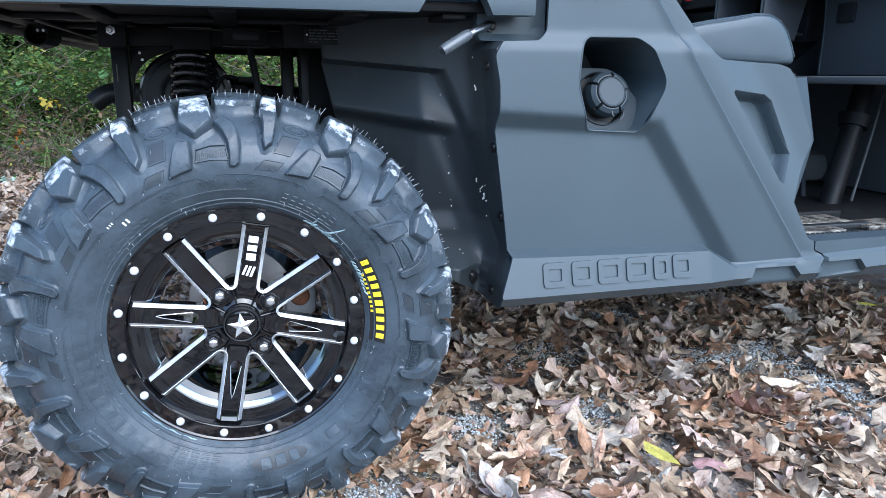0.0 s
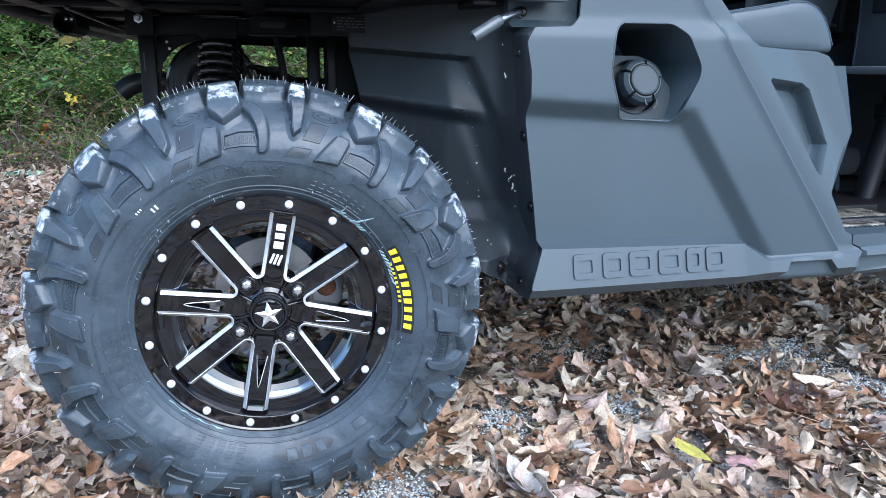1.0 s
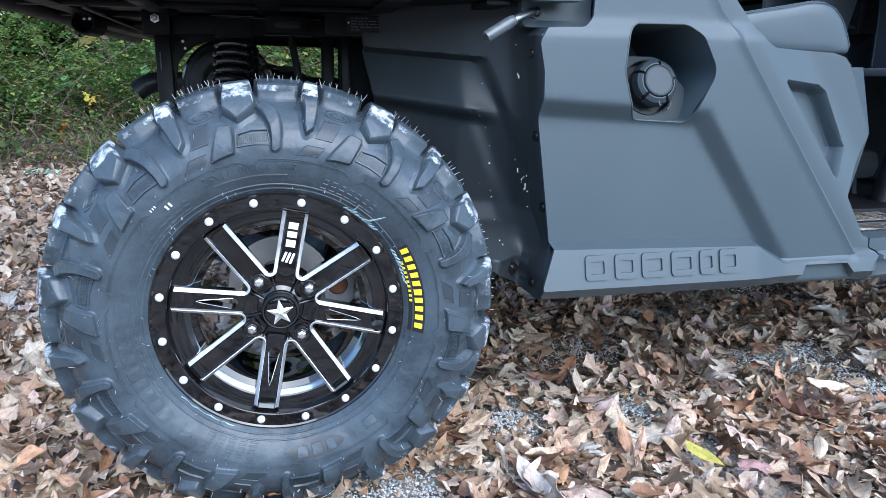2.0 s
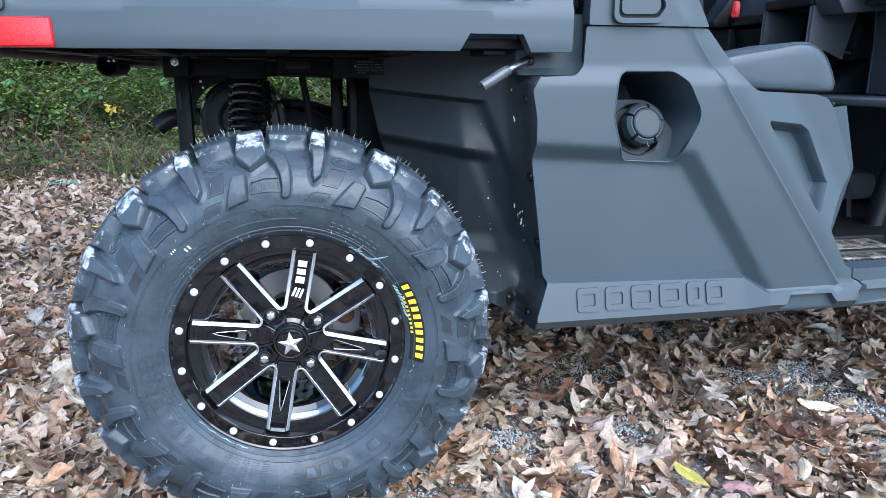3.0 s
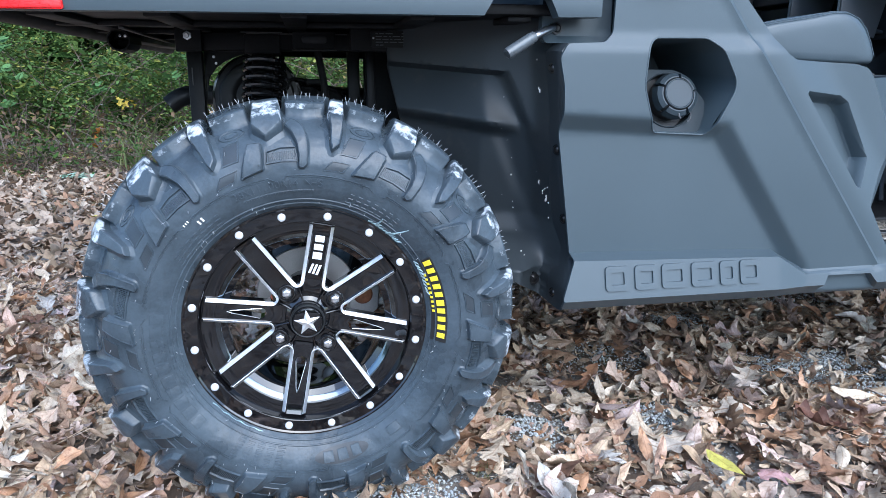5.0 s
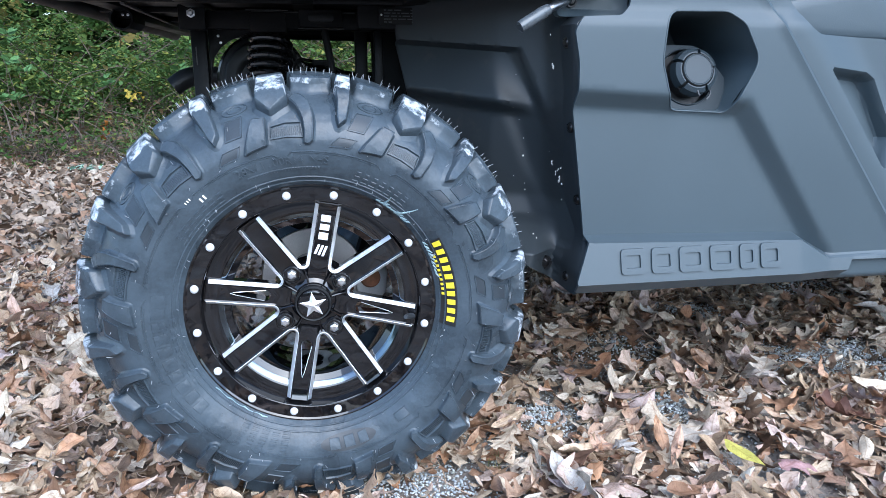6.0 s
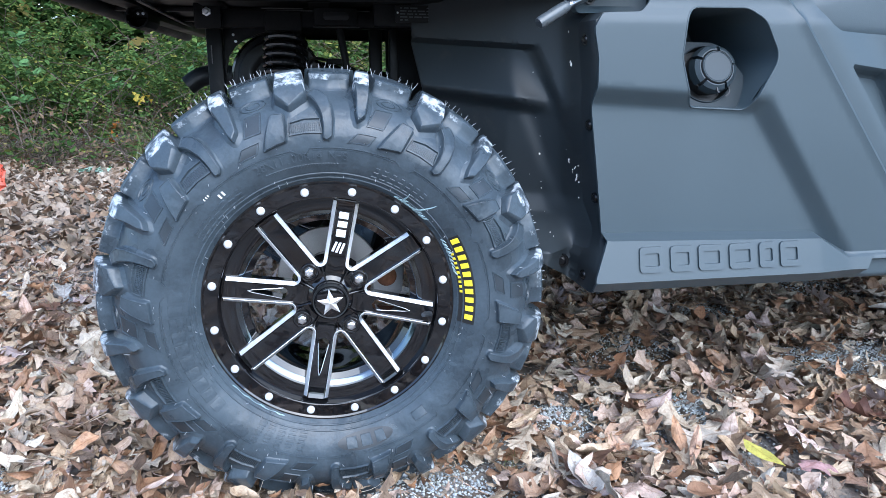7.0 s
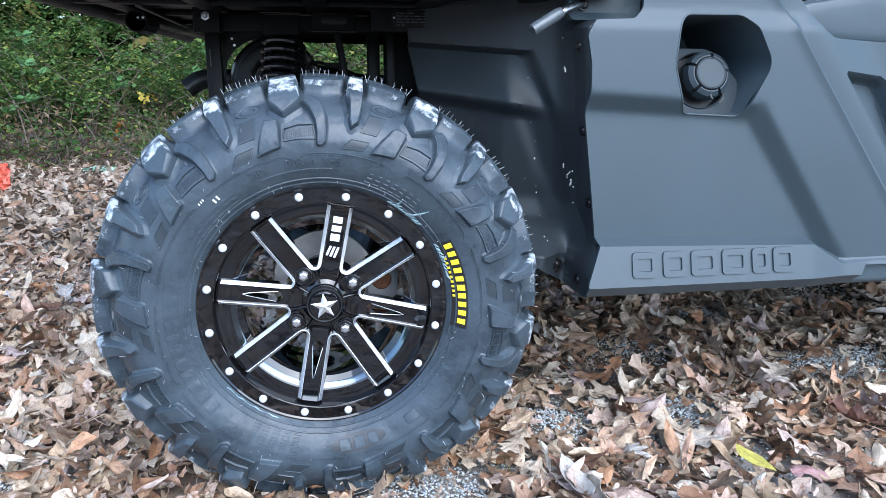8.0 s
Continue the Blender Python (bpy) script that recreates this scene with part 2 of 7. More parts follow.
DARKGREEN = island_mat("wood_leaves", [(0, (0.035, 0.075, 0.02)), (0.5, (0.065, 0.125, 0.03)), (0.85, (0.12, 0.17, 0.045)), (1, (0.24, 0.18, 0.06))], 0.6, 0.1, 0.3, 10, 0.3, spec=0.1)
BARK = mat("bark", (0.12, 0.092, 0.07), 0.85, var=0.4, coarse=14, fine=120, bump=0.6, dist=0.004)
GRASS = island_mat("grass_blades", [(0, (0.07, 0.12, 0.03)), (0.6, (0.14, 0.2, 0.06)), (1, (0.3, 0.28, 0.12))], 0.6, 0.05, 0.2, 30, 0.3)
GROUND = mat("gravel_ground", (0.33, 0.325, 0.31), 0.9, var=0.4, coarse=7, fine=160, bump=0.8, dist=0.006, dirt=(0.2, 0.14, 0.095), dirt_at=(0.38, 0.58), dirt_scale=3)


# ---- mesh helpers ----
def finish(me, material, angle=32):
    for p in me.polygons:
        p.use_smooth = True
    me.set_sharp_from_angle(angle=radians(angle))
    for m in material if isinstance(material, (list, tuple)) else (material,):
        me.materials.append(m)
    return me


def part(name, bm, material, parent, label="", angle=32):
    """Links a bmesh as one mesh object under a thing or under a part."""
    me = bpy.data.meshes.new(name)
    bm.to_mesh(me)
    bm.free()
    finish(me, material, angle)
    ob = new(name, me)
    ob.parent = parent
    return tagged(ob, label) if label else ob


def lists(verts, faces):
    bm = bmesh.new()
    vs = [bm.verts.new(v) for v in verts]
    for f in faces:
        if len(set(f)) > 2:
            bm.faces.new([vs[i] for i in f])
    return bm


def thing(name, at, label, category, group="", kind=""):
    ob = new(name)
    ob.location = at
    return tagged(ob, label, category, group, kind)


def box(x0, x1, y0, y1, z0, z1, bev=0.003, bm=None):
    b = bmesh.new()
    bmesh.ops.create_cube(b, size=1, matrix=Matrix.LocRotScale(((x0 + x1) / 2, (y0 + y1) / 2, (z0 + z1) / 2), None, (x1 - x0, y1 - y0, z1 - z0)))
    if bev:
        bmesh.ops.bevel(b, geom=b.edges[:], offset=bev, segments=2, profile=0.5, affect="EDGES")
    return join(bm, b) if bm else b


def join(a, b):
    me = bpy.data.meshes.new("tmp")
    b.to_mesh(me)
    b.free()
    a.from_mesh(me)
    bpy.data.meshes.remove(me)
    return a


def tube(points, r, n=10, caps=True, bm=None):
    """A round bar along points; r may be one radius or one for each point."""
    pts = [Vector(p) for p in points]
    rs = r if isinstance(r, (list, tuple)) else [r] * len(pts)
    V, F = [], []
    up = Vector((0.13, 0.21, 0.97))
    for i, p in enumerate(pts):
        d = (pts[min(i + 1, len(pts) - 1)] - pts[max(i - 1, 0)]).normalized()
        if abs(d.dot(up)) > 0.95:
            up = Vector((0.97, 0.2, 0.1))
        s = d.cross(up).normalized()
        t = s.cross(d)
        for k in range(n):
            a = 2 * math.pi * k / n
            V.append(p + rs[i] * (math.cos(a) * s + math.sin(a) * t))
    for i in range(len(pts) - 1):
        for k in range(n):
            F.append((i * n + k, i * n + (k + 1) % n, (i + 1) * n + (k + 1) % n, (i + 1) * n + k))
    if caps:
        F.append(tuple(range(n))[::-1])
        F.append(tuple(range((len(pts) - 1) * n, len(pts) * n)))
    b = lists(V, F)
    bmesh.ops.recalc_face_normals(b, faces=b.faces[:])
    return join(bm, b) if bm else b


def arc_points(pts, n=6):
    """A smooth line through a few points."""
    P = [Vector(p) for p in pts]
    P = [P[0]] + P + [P[-1]]
    out = []
    for i in range(1, len(P) - 2):
        for k in range(n):
            t = k / n
            out.append(0.5 * ((2 * P[i]) + (P[i + 1] - P[i - 1]) * t + (2 * P[i - 1] - 5 * P[i] + 4 * P[i + 1] - P[i + 2]) * t * t + (3 * P[i] - P[i - 1] - 3 * P[i + 1] + P[i + 2]) * t ** 3))
    return out + [P[-2]]


def lathe(prof, n=64, closed=False, bm=None, c=(0, 0, 0)):
    """Turns (radius, y) points about the y axis through c."""
    V, F, m = [], [], len(prof)
    for k in range(n):
        a = 2 * math.pi * k / n
        for r, y in prof:
            V.append((c[0] + r * math.sin(a), c[1] + y, c[2] + r * math.cos(a)))
    for k in range(n):
        q = (k + 1) % n
        for i in range(m if closed else m - 1):
            j = (i + 1) % m
            F.append((k * m + i, k * m + j, q * m + j, q * m + i))
    b = lists(V, F)
    bmesh.ops.remove_doubles(b, verts=b.verts[:], dist=1e-5)
    bmesh.ops.recalc_face_normals(b, faces=b.faces[:])
    return join(bm, b) if bm else b


def prism(outline, y0, y1, bev=0.0015, bm=None):
    """A plate with an outline in x and z, from y0 to y1."""
    b = bmesh.new()
    lo = [b.verts.new((x, y0, z)) for x, z in outline]
    f = b.faces.new(lo)
    ext = bmesh.ops.extrude_face_region(b, geom=[f])
    bmesh.ops.translate(b, verts=[v for v in ext["geom"] if isinstance(v, bmesh.types.BMVert)], vec=(0, y1 - y0, 0))
    bmesh.ops.recalc_face_normals(b, faces=b.faces[:])
    if bev:
        bmesh.ops.bevel(b, geom=b.edges[:], offset=bev, segments=2, profile=0.5, affect="EDGES")
    return join(bm, b) if bm else b


def inside(poly, x, z):
    hit = False
    for (ax, az), (bx, bz) in zip(poly, poly[1:] + poly[:1]):
        if (az > z) != (bz > z) and x < (bx - ax) * (z - az) / (bz - az) + ax:
            hit = not hit
    return hit


def edge_dist(poly, x, z):
    d = 9.0
    for (ax, az), (bx, bz) in zip(poly, poly[1:] + poly[:1]):
        ux, uz = bx - ax, bz - az
        t = max(0, min(1, ((x - ax) * ux + (z - az) * uz) / (ux * ux + uz * uz + 1e-12)))
        d = min(d, math.hypot(x - ax - t * ux, z - az - t * uz))
    return d


def step(lo, hi, v):
    t = max(0.0, min(1.0, (v - lo) / (hi - lo)))
    return t * t * (3 - 2 * t)


def signed(poly, x, z):
    """How far inside (plus) or outside (minus) of an outline a point lies."""
    return edge_dist(poly, x, z) * (1 if inside(poly, x, z) else -1)


def smooth_loop(poly, r=0.008, n=3):
    """Rounds the corners of an outline."""
    out = []
    for i, p in enumerate(poly):
        a, b = Vector(poly[i - 1]), Vector(poly[(i + 1) % len(poly)])
        p = Vector(p)
        ra, rb = min(r, (a - p).length * 0.45), min(r, (b - p).length * 0.45)
        p0, p1 = p + (a - p).normalized() * ra, p + (b - p).normalized() * rb
        for k in range(n + 1):
            t = k / n
            out.append(tuple(p0 * (1 - t) ** 2 + p * 2 * t * (1 - t) + p1 * t * t))
    return out


def resample(poly, d):
    out = []
    for (ax, az), (bx, bz) in zip(poly, poly[1:] + poly[:1]):
        n = max(1, int(math.hypot(bx - ax, bz - az) / d))
        out += [(ax + (bx - ax) * k / n, az + (bz - az) * k / n) for k in range(n)]
    return out


def shell(outline, depth, holes=(), d=0.01, lip=0.012, hole_lip=0.012, lines=()):
    """A moulded panel: an outline in x and z whose y is depth(x, z), with turned-in rims."""
    loops = [resample(list(outline), d)] + [resample(list(h), d) for h in holes]
    pts, edges = [], []
    for lp in loops:
        s = len(pts)
        pts += lp
        edges += [(s + i, s + (i + 1) % len(lp)) for i in range(len(lp))]
    keep = []
    for (ax, az), (bx, bz) in lines:
        n, last = max(1, int(math.hypot(bx - ax, bz - az) / d)), None
        for k in range(n + 1):
            p = (ax + (bx - ax) * k / n, az + (bz - az) * k / n)
            if inside(loops[0], *p) and not any(inside(h, *p) for h in loops[1:]) and all(edge_dist(lp, *p) > 0.002 for lp in loops):
                pts.append(p)
                keep.append(p)
                if last is not None:
                    edges.append((last, len(pts) - 1))
                last = len(pts) - 1
            else:
                last = None
    grid = np.array(keep) if keep else np.full((1, 2), 99.0)
    xs, zs = [p[0] for p in loops[0]], [p[1] for p in loops[0]]
    nx, nz = int((max(xs) - min(xs)) / d), int((max(zs) - min(zs)) / d)
    for i in range(1, nx + 1):
        for j in range(1, nz + 1):
            x, z = min(xs) + i * d + (0.5 * d if j % 2 else 0), min(zs) + j * d
            if np.min(np.hypot(grid[:, 0] - x, grid[:, 1] - z)) > 0.5 * d and inside(loops[0], x, z) and all(edge_dist(lp, x, z) > 0.45 * d for lp in loops) and not any(inside(h, x, z) for h in loops[1:]):
                pts.append((x, z))
    v2, _, f2, *_ = geometry.delaunay_2d_cdt([Vector(p) for p in pts], edges, [], 0, 1e-6)
    bm = bmesh.new()
    vs = [bm.verts.new((v.x, depth(v.x, v.y), v.y)) for v in v2]
    for f in f2:
        cx, cz = sum(v2[i].x for i in f) / 3, sum(v2[i].y for i in f) / 3
        if inside(loops[0], cx, cz) and not any(inside(h, cx, cz) for h in loops[1:]):
            bm.faces.new([vs[i] for i in f])
    bmesh.ops.delete(bm, geom=[v for v in bm.verts if not v.link_faces], context="VERTS")
    for f in bm.faces:
        f.normal_update()
        if f.normal.y > 0:
            f.normal_flip()
    rim = [e for e in bm.edges if e.is_boundary]
    ext = bmesh.ops.extrude_edge_only(bm, edges=rim)
    for v in ext["geom"]:
        if isinstance(v, bmesh.types.BMVert):
            hole = any(edge_dist(h, v.co.x, v.co.z) < 1e-4 for h in loops[1:])
            v.co.y += hole_lip if hole else lip
    return bm


def screw(name, at, r, parent, material=BLACK, label=""):
    x, y, z = at
    b = lathe([(0, -0.5 * r), (0.6 * r, -0.48 * r), (0.9 * r, -0.25 * r), (r, 0), (r * 1.35, 0.0), (r * 1.4, 0.3 * r)], 12, c=(x, y, z))
    lathe([(0, -0.55 * r), (0.32 * r, -0.55 * r), (0.32 * r, -0.4 * r)], 6, bm=b, c=(x, y, z))
    return part(name, b, material, parent, label)


def mesh_arrays(name, V, F, material, smooth=True, uv=None):
    """A mesh from a vertex array and an array of faces with one number of corners."""
    V, F = np.asarray(V, np.float32), np.asarray(F, np.int32)
    me = bpy.data.meshes.new(name)
    k = F.shape[1]
    me.vertices.add(len(V))
    me.vertices.foreach_set("co", V.ravel())
    me.loops.add(F.size)
    me.loops.foreach_set("vertex_index", F.ravel())
    me.polygons.add(len(F))
    me.polygons.foreach_set("loop_start", np.arange(0, F.size, k, dtype=np.int32))
    me.polygons.foreach_set("use_smooth", np.full(len(F), smooth))
    me.update(calc_edges=True)
    if uv is not None:
        me.attributes.new("leaf_uv", "FLOAT_VECTOR", "POINT").data.foreach_set("vector", np.asarray(uv, np.float32).ravel())
    me.materials.append(material)
    return me

# ---- ground ----
def ground_height(x, y):
    return 0.012 * noise.noise((x * 0.7, y * 0.7, 3.1)) * min(1.0, abs(x) + abs(y)) + 0.004 * noise.noise((x * 6, y * 6, 0.4))


def build_ground():
    ax = np.concatenate([-np.geomspace(400, 3.2, 24), np.linspace(-3, 3, 76), np.geomspace(3.2, 400, 24)])
    ay = np.concatenate([-np.geomspace(400, 2.2, 20), np.linspace(-2, 6.5, 100), np.geomspace(7, 400, 22)])
    V = [(x, y, ground_height(x, y) - 0.004) for y in ay for x in ax]
    n = len(ax)
    F = [(j * n + i, j * n + i + 1, (j + 1) * n + i + 1, (j + 1) * n + i) for j in range(len(ay) - 1) for i in range(n - 1)]
    ob = new("ground", mesh_arrays("ground", V, F, GROUND))
    tagged(ob, "grey gravel ground under fallen autumn leaves", "ground", kind="structure")


build_ground()

# places where bare gravel shows through the leaves: x, y, radius
BARE = [(0.733, 0.487, 0.163), (0.435, 0.182, 0.1), (1.152, 0.363, 0.125), (1.05, 0.75, 0.125), (1.3, 0.374, 0.138), (0.17, -0.03, 0.112), (0.714, 0.172, 0.1), (1.5, 0.9, 0.188), (-0.62, 0.1, 0.1), (1.33, 0.144, 0.1), (1.26, 0.0, 0.085)]


def leaf_width(kind, x):
    """Half the width of a leaf 1 long, at x along it."""
    body = math.sin(math.pi * min(1, max(0, x)) ** 0.85)
    if kind == "oak":
        lobe = 0.5 + 0.5 * math.cos(2 * math.pi * (3.5 * x + 0.42))
        return 0.012 + body ** 0.6 * (0.085 + 0.25 * lobe ** 1.3)
    if kind == "maple":
        lobe = 0.5 + 0.5 * math.cos(2 * math.pi * (2.5 * x + 0.1))
        return 0.012 + body ** 0.5 * (0.17 + 0.26 * lobe ** 1.5)
    if kind == "lance":
        return 0.006 + 0.18 * body
    if kind == "slim":
        return 0.005 + 0.13 * body
    return 0.008 + 0.27 * body


def leaf_shape(kind, across, rng, curl=1.0, stations=13):
    """One dry leaf, 1 long, lying along x: vertices and quads. It rolls, bows, twists and crumples."""
    st = [(k / (stations - 1), leaf_width(kind, k / (stations - 1))) for k in range(stations)]
    roll, bow, tw, wv = rng.uniform(-3.5, 5.5) * curl, rng.uniform(-0.6, 1.0) * curl, rng.uniform(-1.2, 1.2) * curl, rng.uniform(0.025, 0.06) * curl
    ph, side = rng.uniform(0, 60), rng.uniform(-0.12, 0.12)
    sweep = {"oak": 0.42, "maple": 0.3}.get(kind, -0.15)
    V, F, UV = [], [], []
    for x, w in st:
        wl, wr = w * (1 + 0.35 * noise.noise((x * 2.5, ph, 1.0))), w * (1 + 0.35 * noise.noise((x * 2.5, ph, 7.0)))
        for k in range(across):
            u = 2 * k / (across - 1) - 1
            y = u * (wl if u < 0 else wr)
            ang = roll * y
            yy = math.sin(ang) / roll if abs(roll) > 0.05 else y
            zz = (1 - math.cos(ang)) / roll if abs(roll) > 0.05 else 0.0
            crumple = wv * (noise.noise((x * 5 + ph, y * 7, ph)) + 0.5 * math.sin(8 * x + 4 * u + ph))
            UV.append((x, u, 0))
            V.append((x - 0.5 + sweep * abs(y), yy + side * math.sin(3.1 * x), zz + bow * (x - 0.5) ** 2 * 0.8 + tw * yy * (x - 0.5) + crumple + 0.05 * abs(u) * w))
    for i in range(len(st) - 1):
        for k in range(across - 1):
            a = i * across + k
            F.append((a, a + across, a + across + 1, a + 1))
    return np.array(V), np.array(F), np.array(UV)


def rotations(yaw, tilt, spin):
    """Rotation matrices: spin about x, tilt about y, yaw about z, one for each leaf."""
    def rz(a):
        c, s, o, l = np.cos(a), np.sin(a), np.zeros_like(a), np.ones_like(a)
        return np.stack([np.stack([c, -s, o], -1), np.stack([s, c, o], -1), np.stack([o, o, l], -1)], -2)

    def ry(a):
        c, s, o, l = np.cos(a), np.sin(a), np.zeros_like(a), np.ones_like(a)
        return np.stack([np.stack([c, o, s], -1), np.stack([o, l, o], -1), np.stack([-s, o, c], -1)], -2)

    def rx(a):
        c, s, o, l = np.cos(a), np.sin(a), np.zeros_like(a), np.ones_like(a)
        return np.stack([np.stack([l, o, o], -1), np.stack([o, c, -s], -1), np.stack([o, s, c], -1)], -2)
    return rz(yaw) @ ry(tilt) @ rx(spin)


def scatter(name, shapes, places, sizes, yaw, tilt, spin, pick, material):
    """Many small leaves in one mesh."""
    Vs, Fs, Us, base = [], [], [], 0
    R = rotations(yaw, tilt, spin)
    for k, (V, F, *uv) in enumerate(shapes):
        sel = np.where(pick == k)[0]
        if not len(sel):
            continue
        P = np.einsum("nij,vj->nvi", R[sel], V) * sizes[sel, None, None] + places[sel, None, :]
        Fs.append((F[None] + (base + np.arange(len(sel)) * len(V))[:, None, None]).reshape(-1, F.shape[1]))
        Vs.append(P.reshape(-1, 3))
        Us.append(np.tile(uv[0] if uv else np.full((len(V), 3), 0.5), (len(sel), 1)))
        base += len(sel) * len(V)
    return new(name, mesh_arrays(name, np.concatenate(Vs), np.concatenate(Fs), material, uv=np.concatenate(Us)))


def bare_amount(x, y):
    b = 0.0
    for bx, by, r in BARE:
        d = math.hypot(x - bx, (y - by))
        b = max(b, 1 - d / r)
    return b


def under_tyre(x, y):
    return abs(x) < 0.11 and -0.005 < y < 0.24


CLEAR_SPOTS = ((0.706, -0.07), (0.925, 0.2), (0.79, -0.12))


def litter(name, n, xr, yr, across, seed, size, layers, label, stations=13, material=LEAF):
    rng = random.Random(seed)
    kinds = ["oak", "slim", "oval", "oval", "slim", "oak", "oval", "slim", "oak", "slim", "oval", "maple", "oak", "oval", "oak", "slim", "oak", "oval", "oak", "oval", "slim", "oak", "oval", "maple"]
    shapes = [leaf_shape(k, across, rng, rng.uniform(0.7, 1.9), stations) for k in kinds]
    P, S, Y, T, X, K = [], [], [], [], [], []
    while len(P) < n:
        x, y = rng.uniform(*xr), rng.uniform(*yr)
        b = bare_amount(x, y) + 0.35 * noise.noise((x * 4.5, y * 4.5, 8.0)) if yr[0] < 2 else 0
        if b > 0.22 and rng.random() < 0.95:
            continue
        if under_tyre(x, y) or (layers > 0.04 and any(math.hypot(x - cx, y - cy) < 0.075 for cx, cy in CLEAR_SPOTS)):
            continue
        k = rng.randrange(len(shapes))
        s = rng.uniform(*size) * (1.15 if kinds[k] in ("oak", "slim") else 0.9)
        lift = rng.random() ** 1.4
        hgt = 0.006 + layers * lift * (0.6 + 0.8 * max(0, noise.noise((x * 2.2, y * 2.2, 5.0)) + 0.3))
        t = rng.gauss(0, 0.2 + 0.36 * lift)
        P.append((x, y, ground_height(x, y) + hgt + abs(math.sin(t)) * s * 0.3))
        S.append(s)
        Y.append(rng.uniform(0, 6.283))
        T.append(t)
        X.append(rng.gauss(0, 0.25 + 0.42 * lift) + (math.pi if rng.random() < 0.4 else 0))
        K.append(k)
    ob = scatter(name, shapes, np.array(P), np.array(S), np.array(Y), np.array(T), np.array(X), np.array(K), material)
    return tagged(ob, label, "leaves", kind="stuff")


litter("leaf_litter", 8500, (-1.4, 2.0), (-0.45, 1.8), 4, 11, (0.03, 0.07), 0.026, "dry brown and tan fallen leaves over gravel", 10)
litter("leaf_litter", 3600, (-1.3, 1.9), (-0.42, 1.25), 4, 18, (0.05, 0.092), 0.042, "large lobed dry oak leaves on top of the litter", 20)
litter("leaf_litter", 15500, (-3.5, 0.5), (1.65, 6.0), 3, 12, (0.045, 0.095), 0.03, "dry brown fallen leaves at the edge of the woods", 7, LEAF_DARKER)
litter("leaf_litter", 3000, (0.5, 2.4), (1.7, 4.5), 3, 14, (0.05, 0.095), 0.03, "dry brown fallen leaves beyond the vehicle", 6, LEAF_DARKER)
litter("leaf_litter", 4200, (-3.0, -1.3), (-0.6, 1.8), 3, 13, (0.045, 0.09), 0.03, "dry brown fallen leaves on the open ground", 8)


def open_ground():
    """Thinner litter over the rest of the clearing, fading out unevenly."""
    rng = random.Random(16)
    shapes = [leaf_shape(k, 3, rng, 1.0, 3) for k in ("oval", "oval", "slim", "oval", "slim", "oval")]
    P = []
    while len(P) < 18000:
        x, y = rng.gauss(-0.3, 3.2), rng.gauss(0.4, 3.0)
        if (-1.3 < x < 1.95 and -0.42 < y < 6) or under_tyre(x, y) or rng.random() < 0.25 + 0.7 * noise.noise((x * 0.5, y * 0.5, 1.0)):
            continue
        P.append((x, y, ground_height(x, y) + rng.uniform(0.005, 0.03)))
    n = len(P)
    g = lambda lo, hi: np.array([rng.uniform(lo, hi) for _ in range(n)])
    ob = scatter("leaf_litter", shapes, np.array(P), g(0.045, 0.09), g(0, 6.28), g(-0.4, 0.4), g(-0.4, 0.4), np.array([rng.randrange(6) for _ in range(n)]), LEAF_DARKER)
    tagged(ob, "scattered dry leaves over the open clearing", "leaves", kind="stuff")


open_ground()


def fragments():
    """Broken bits of leaf and thin stalks between the leaves."""
    rng = random.Random(15)
    shapes = [leaf_shape("oval", 3, rng, rng.uniform(0.8, 1.8), 5) for _ in range(6)]
    stalks = []
    for _ in range(5):
        c, t = rng.uniform(-0.25, 0.25), []
        for k in range(6):
            x = k / 5 - 0.5
            for q in range(3):
                t.append((x, c * (0.25 - x * x) * 2 + 0.013 * math.cos(2.1 * q), 0.15 * c * x + 0.013 * math.sin(2.1 * q)))
        stalks.append((np.array(t), np.array([(k * 3 + q, k * 3 + (q + 1) % 3, k * 3 + 3 + (q + 1) % 3, k * 3 + 3 + q) for k in range(5) for q in range(3)])))
    n = 9000
    kind = [rng.randrange(6) if rng.random() < 0.78 else 6 + rng.randrange(5) for _ in range(n)]
    P = []
    for _ in range(n):
        while True:
            x, y = rng.uniform(-1.3, 1.9), rng.uniform(-0.4, 1.5)
            if not under_tyre(x, y):
                break
        P.append((x, y, ground_height(x, y) + rng.uniform(0.005, 0.042)))
    S = np.array([rng.uniform(0.012, 0.032) if k < 6 else rng.uniform(0.03, 0.08) for k in kind])
    g = lambda lo, hi: np.array([rng.uniform(lo, hi) for _ in range(n)])
    ob = scatter("leaf_fragments", shapes + stalks, np.array(P), S, g(0, 6.28), g(-0.6, 0.6), g(-0.8, 0.8), np.array(kind), LEAF)
    tagged(ob, "small broken leaf bits and thin stalks", "leaves", kind="stuff")


fragments()


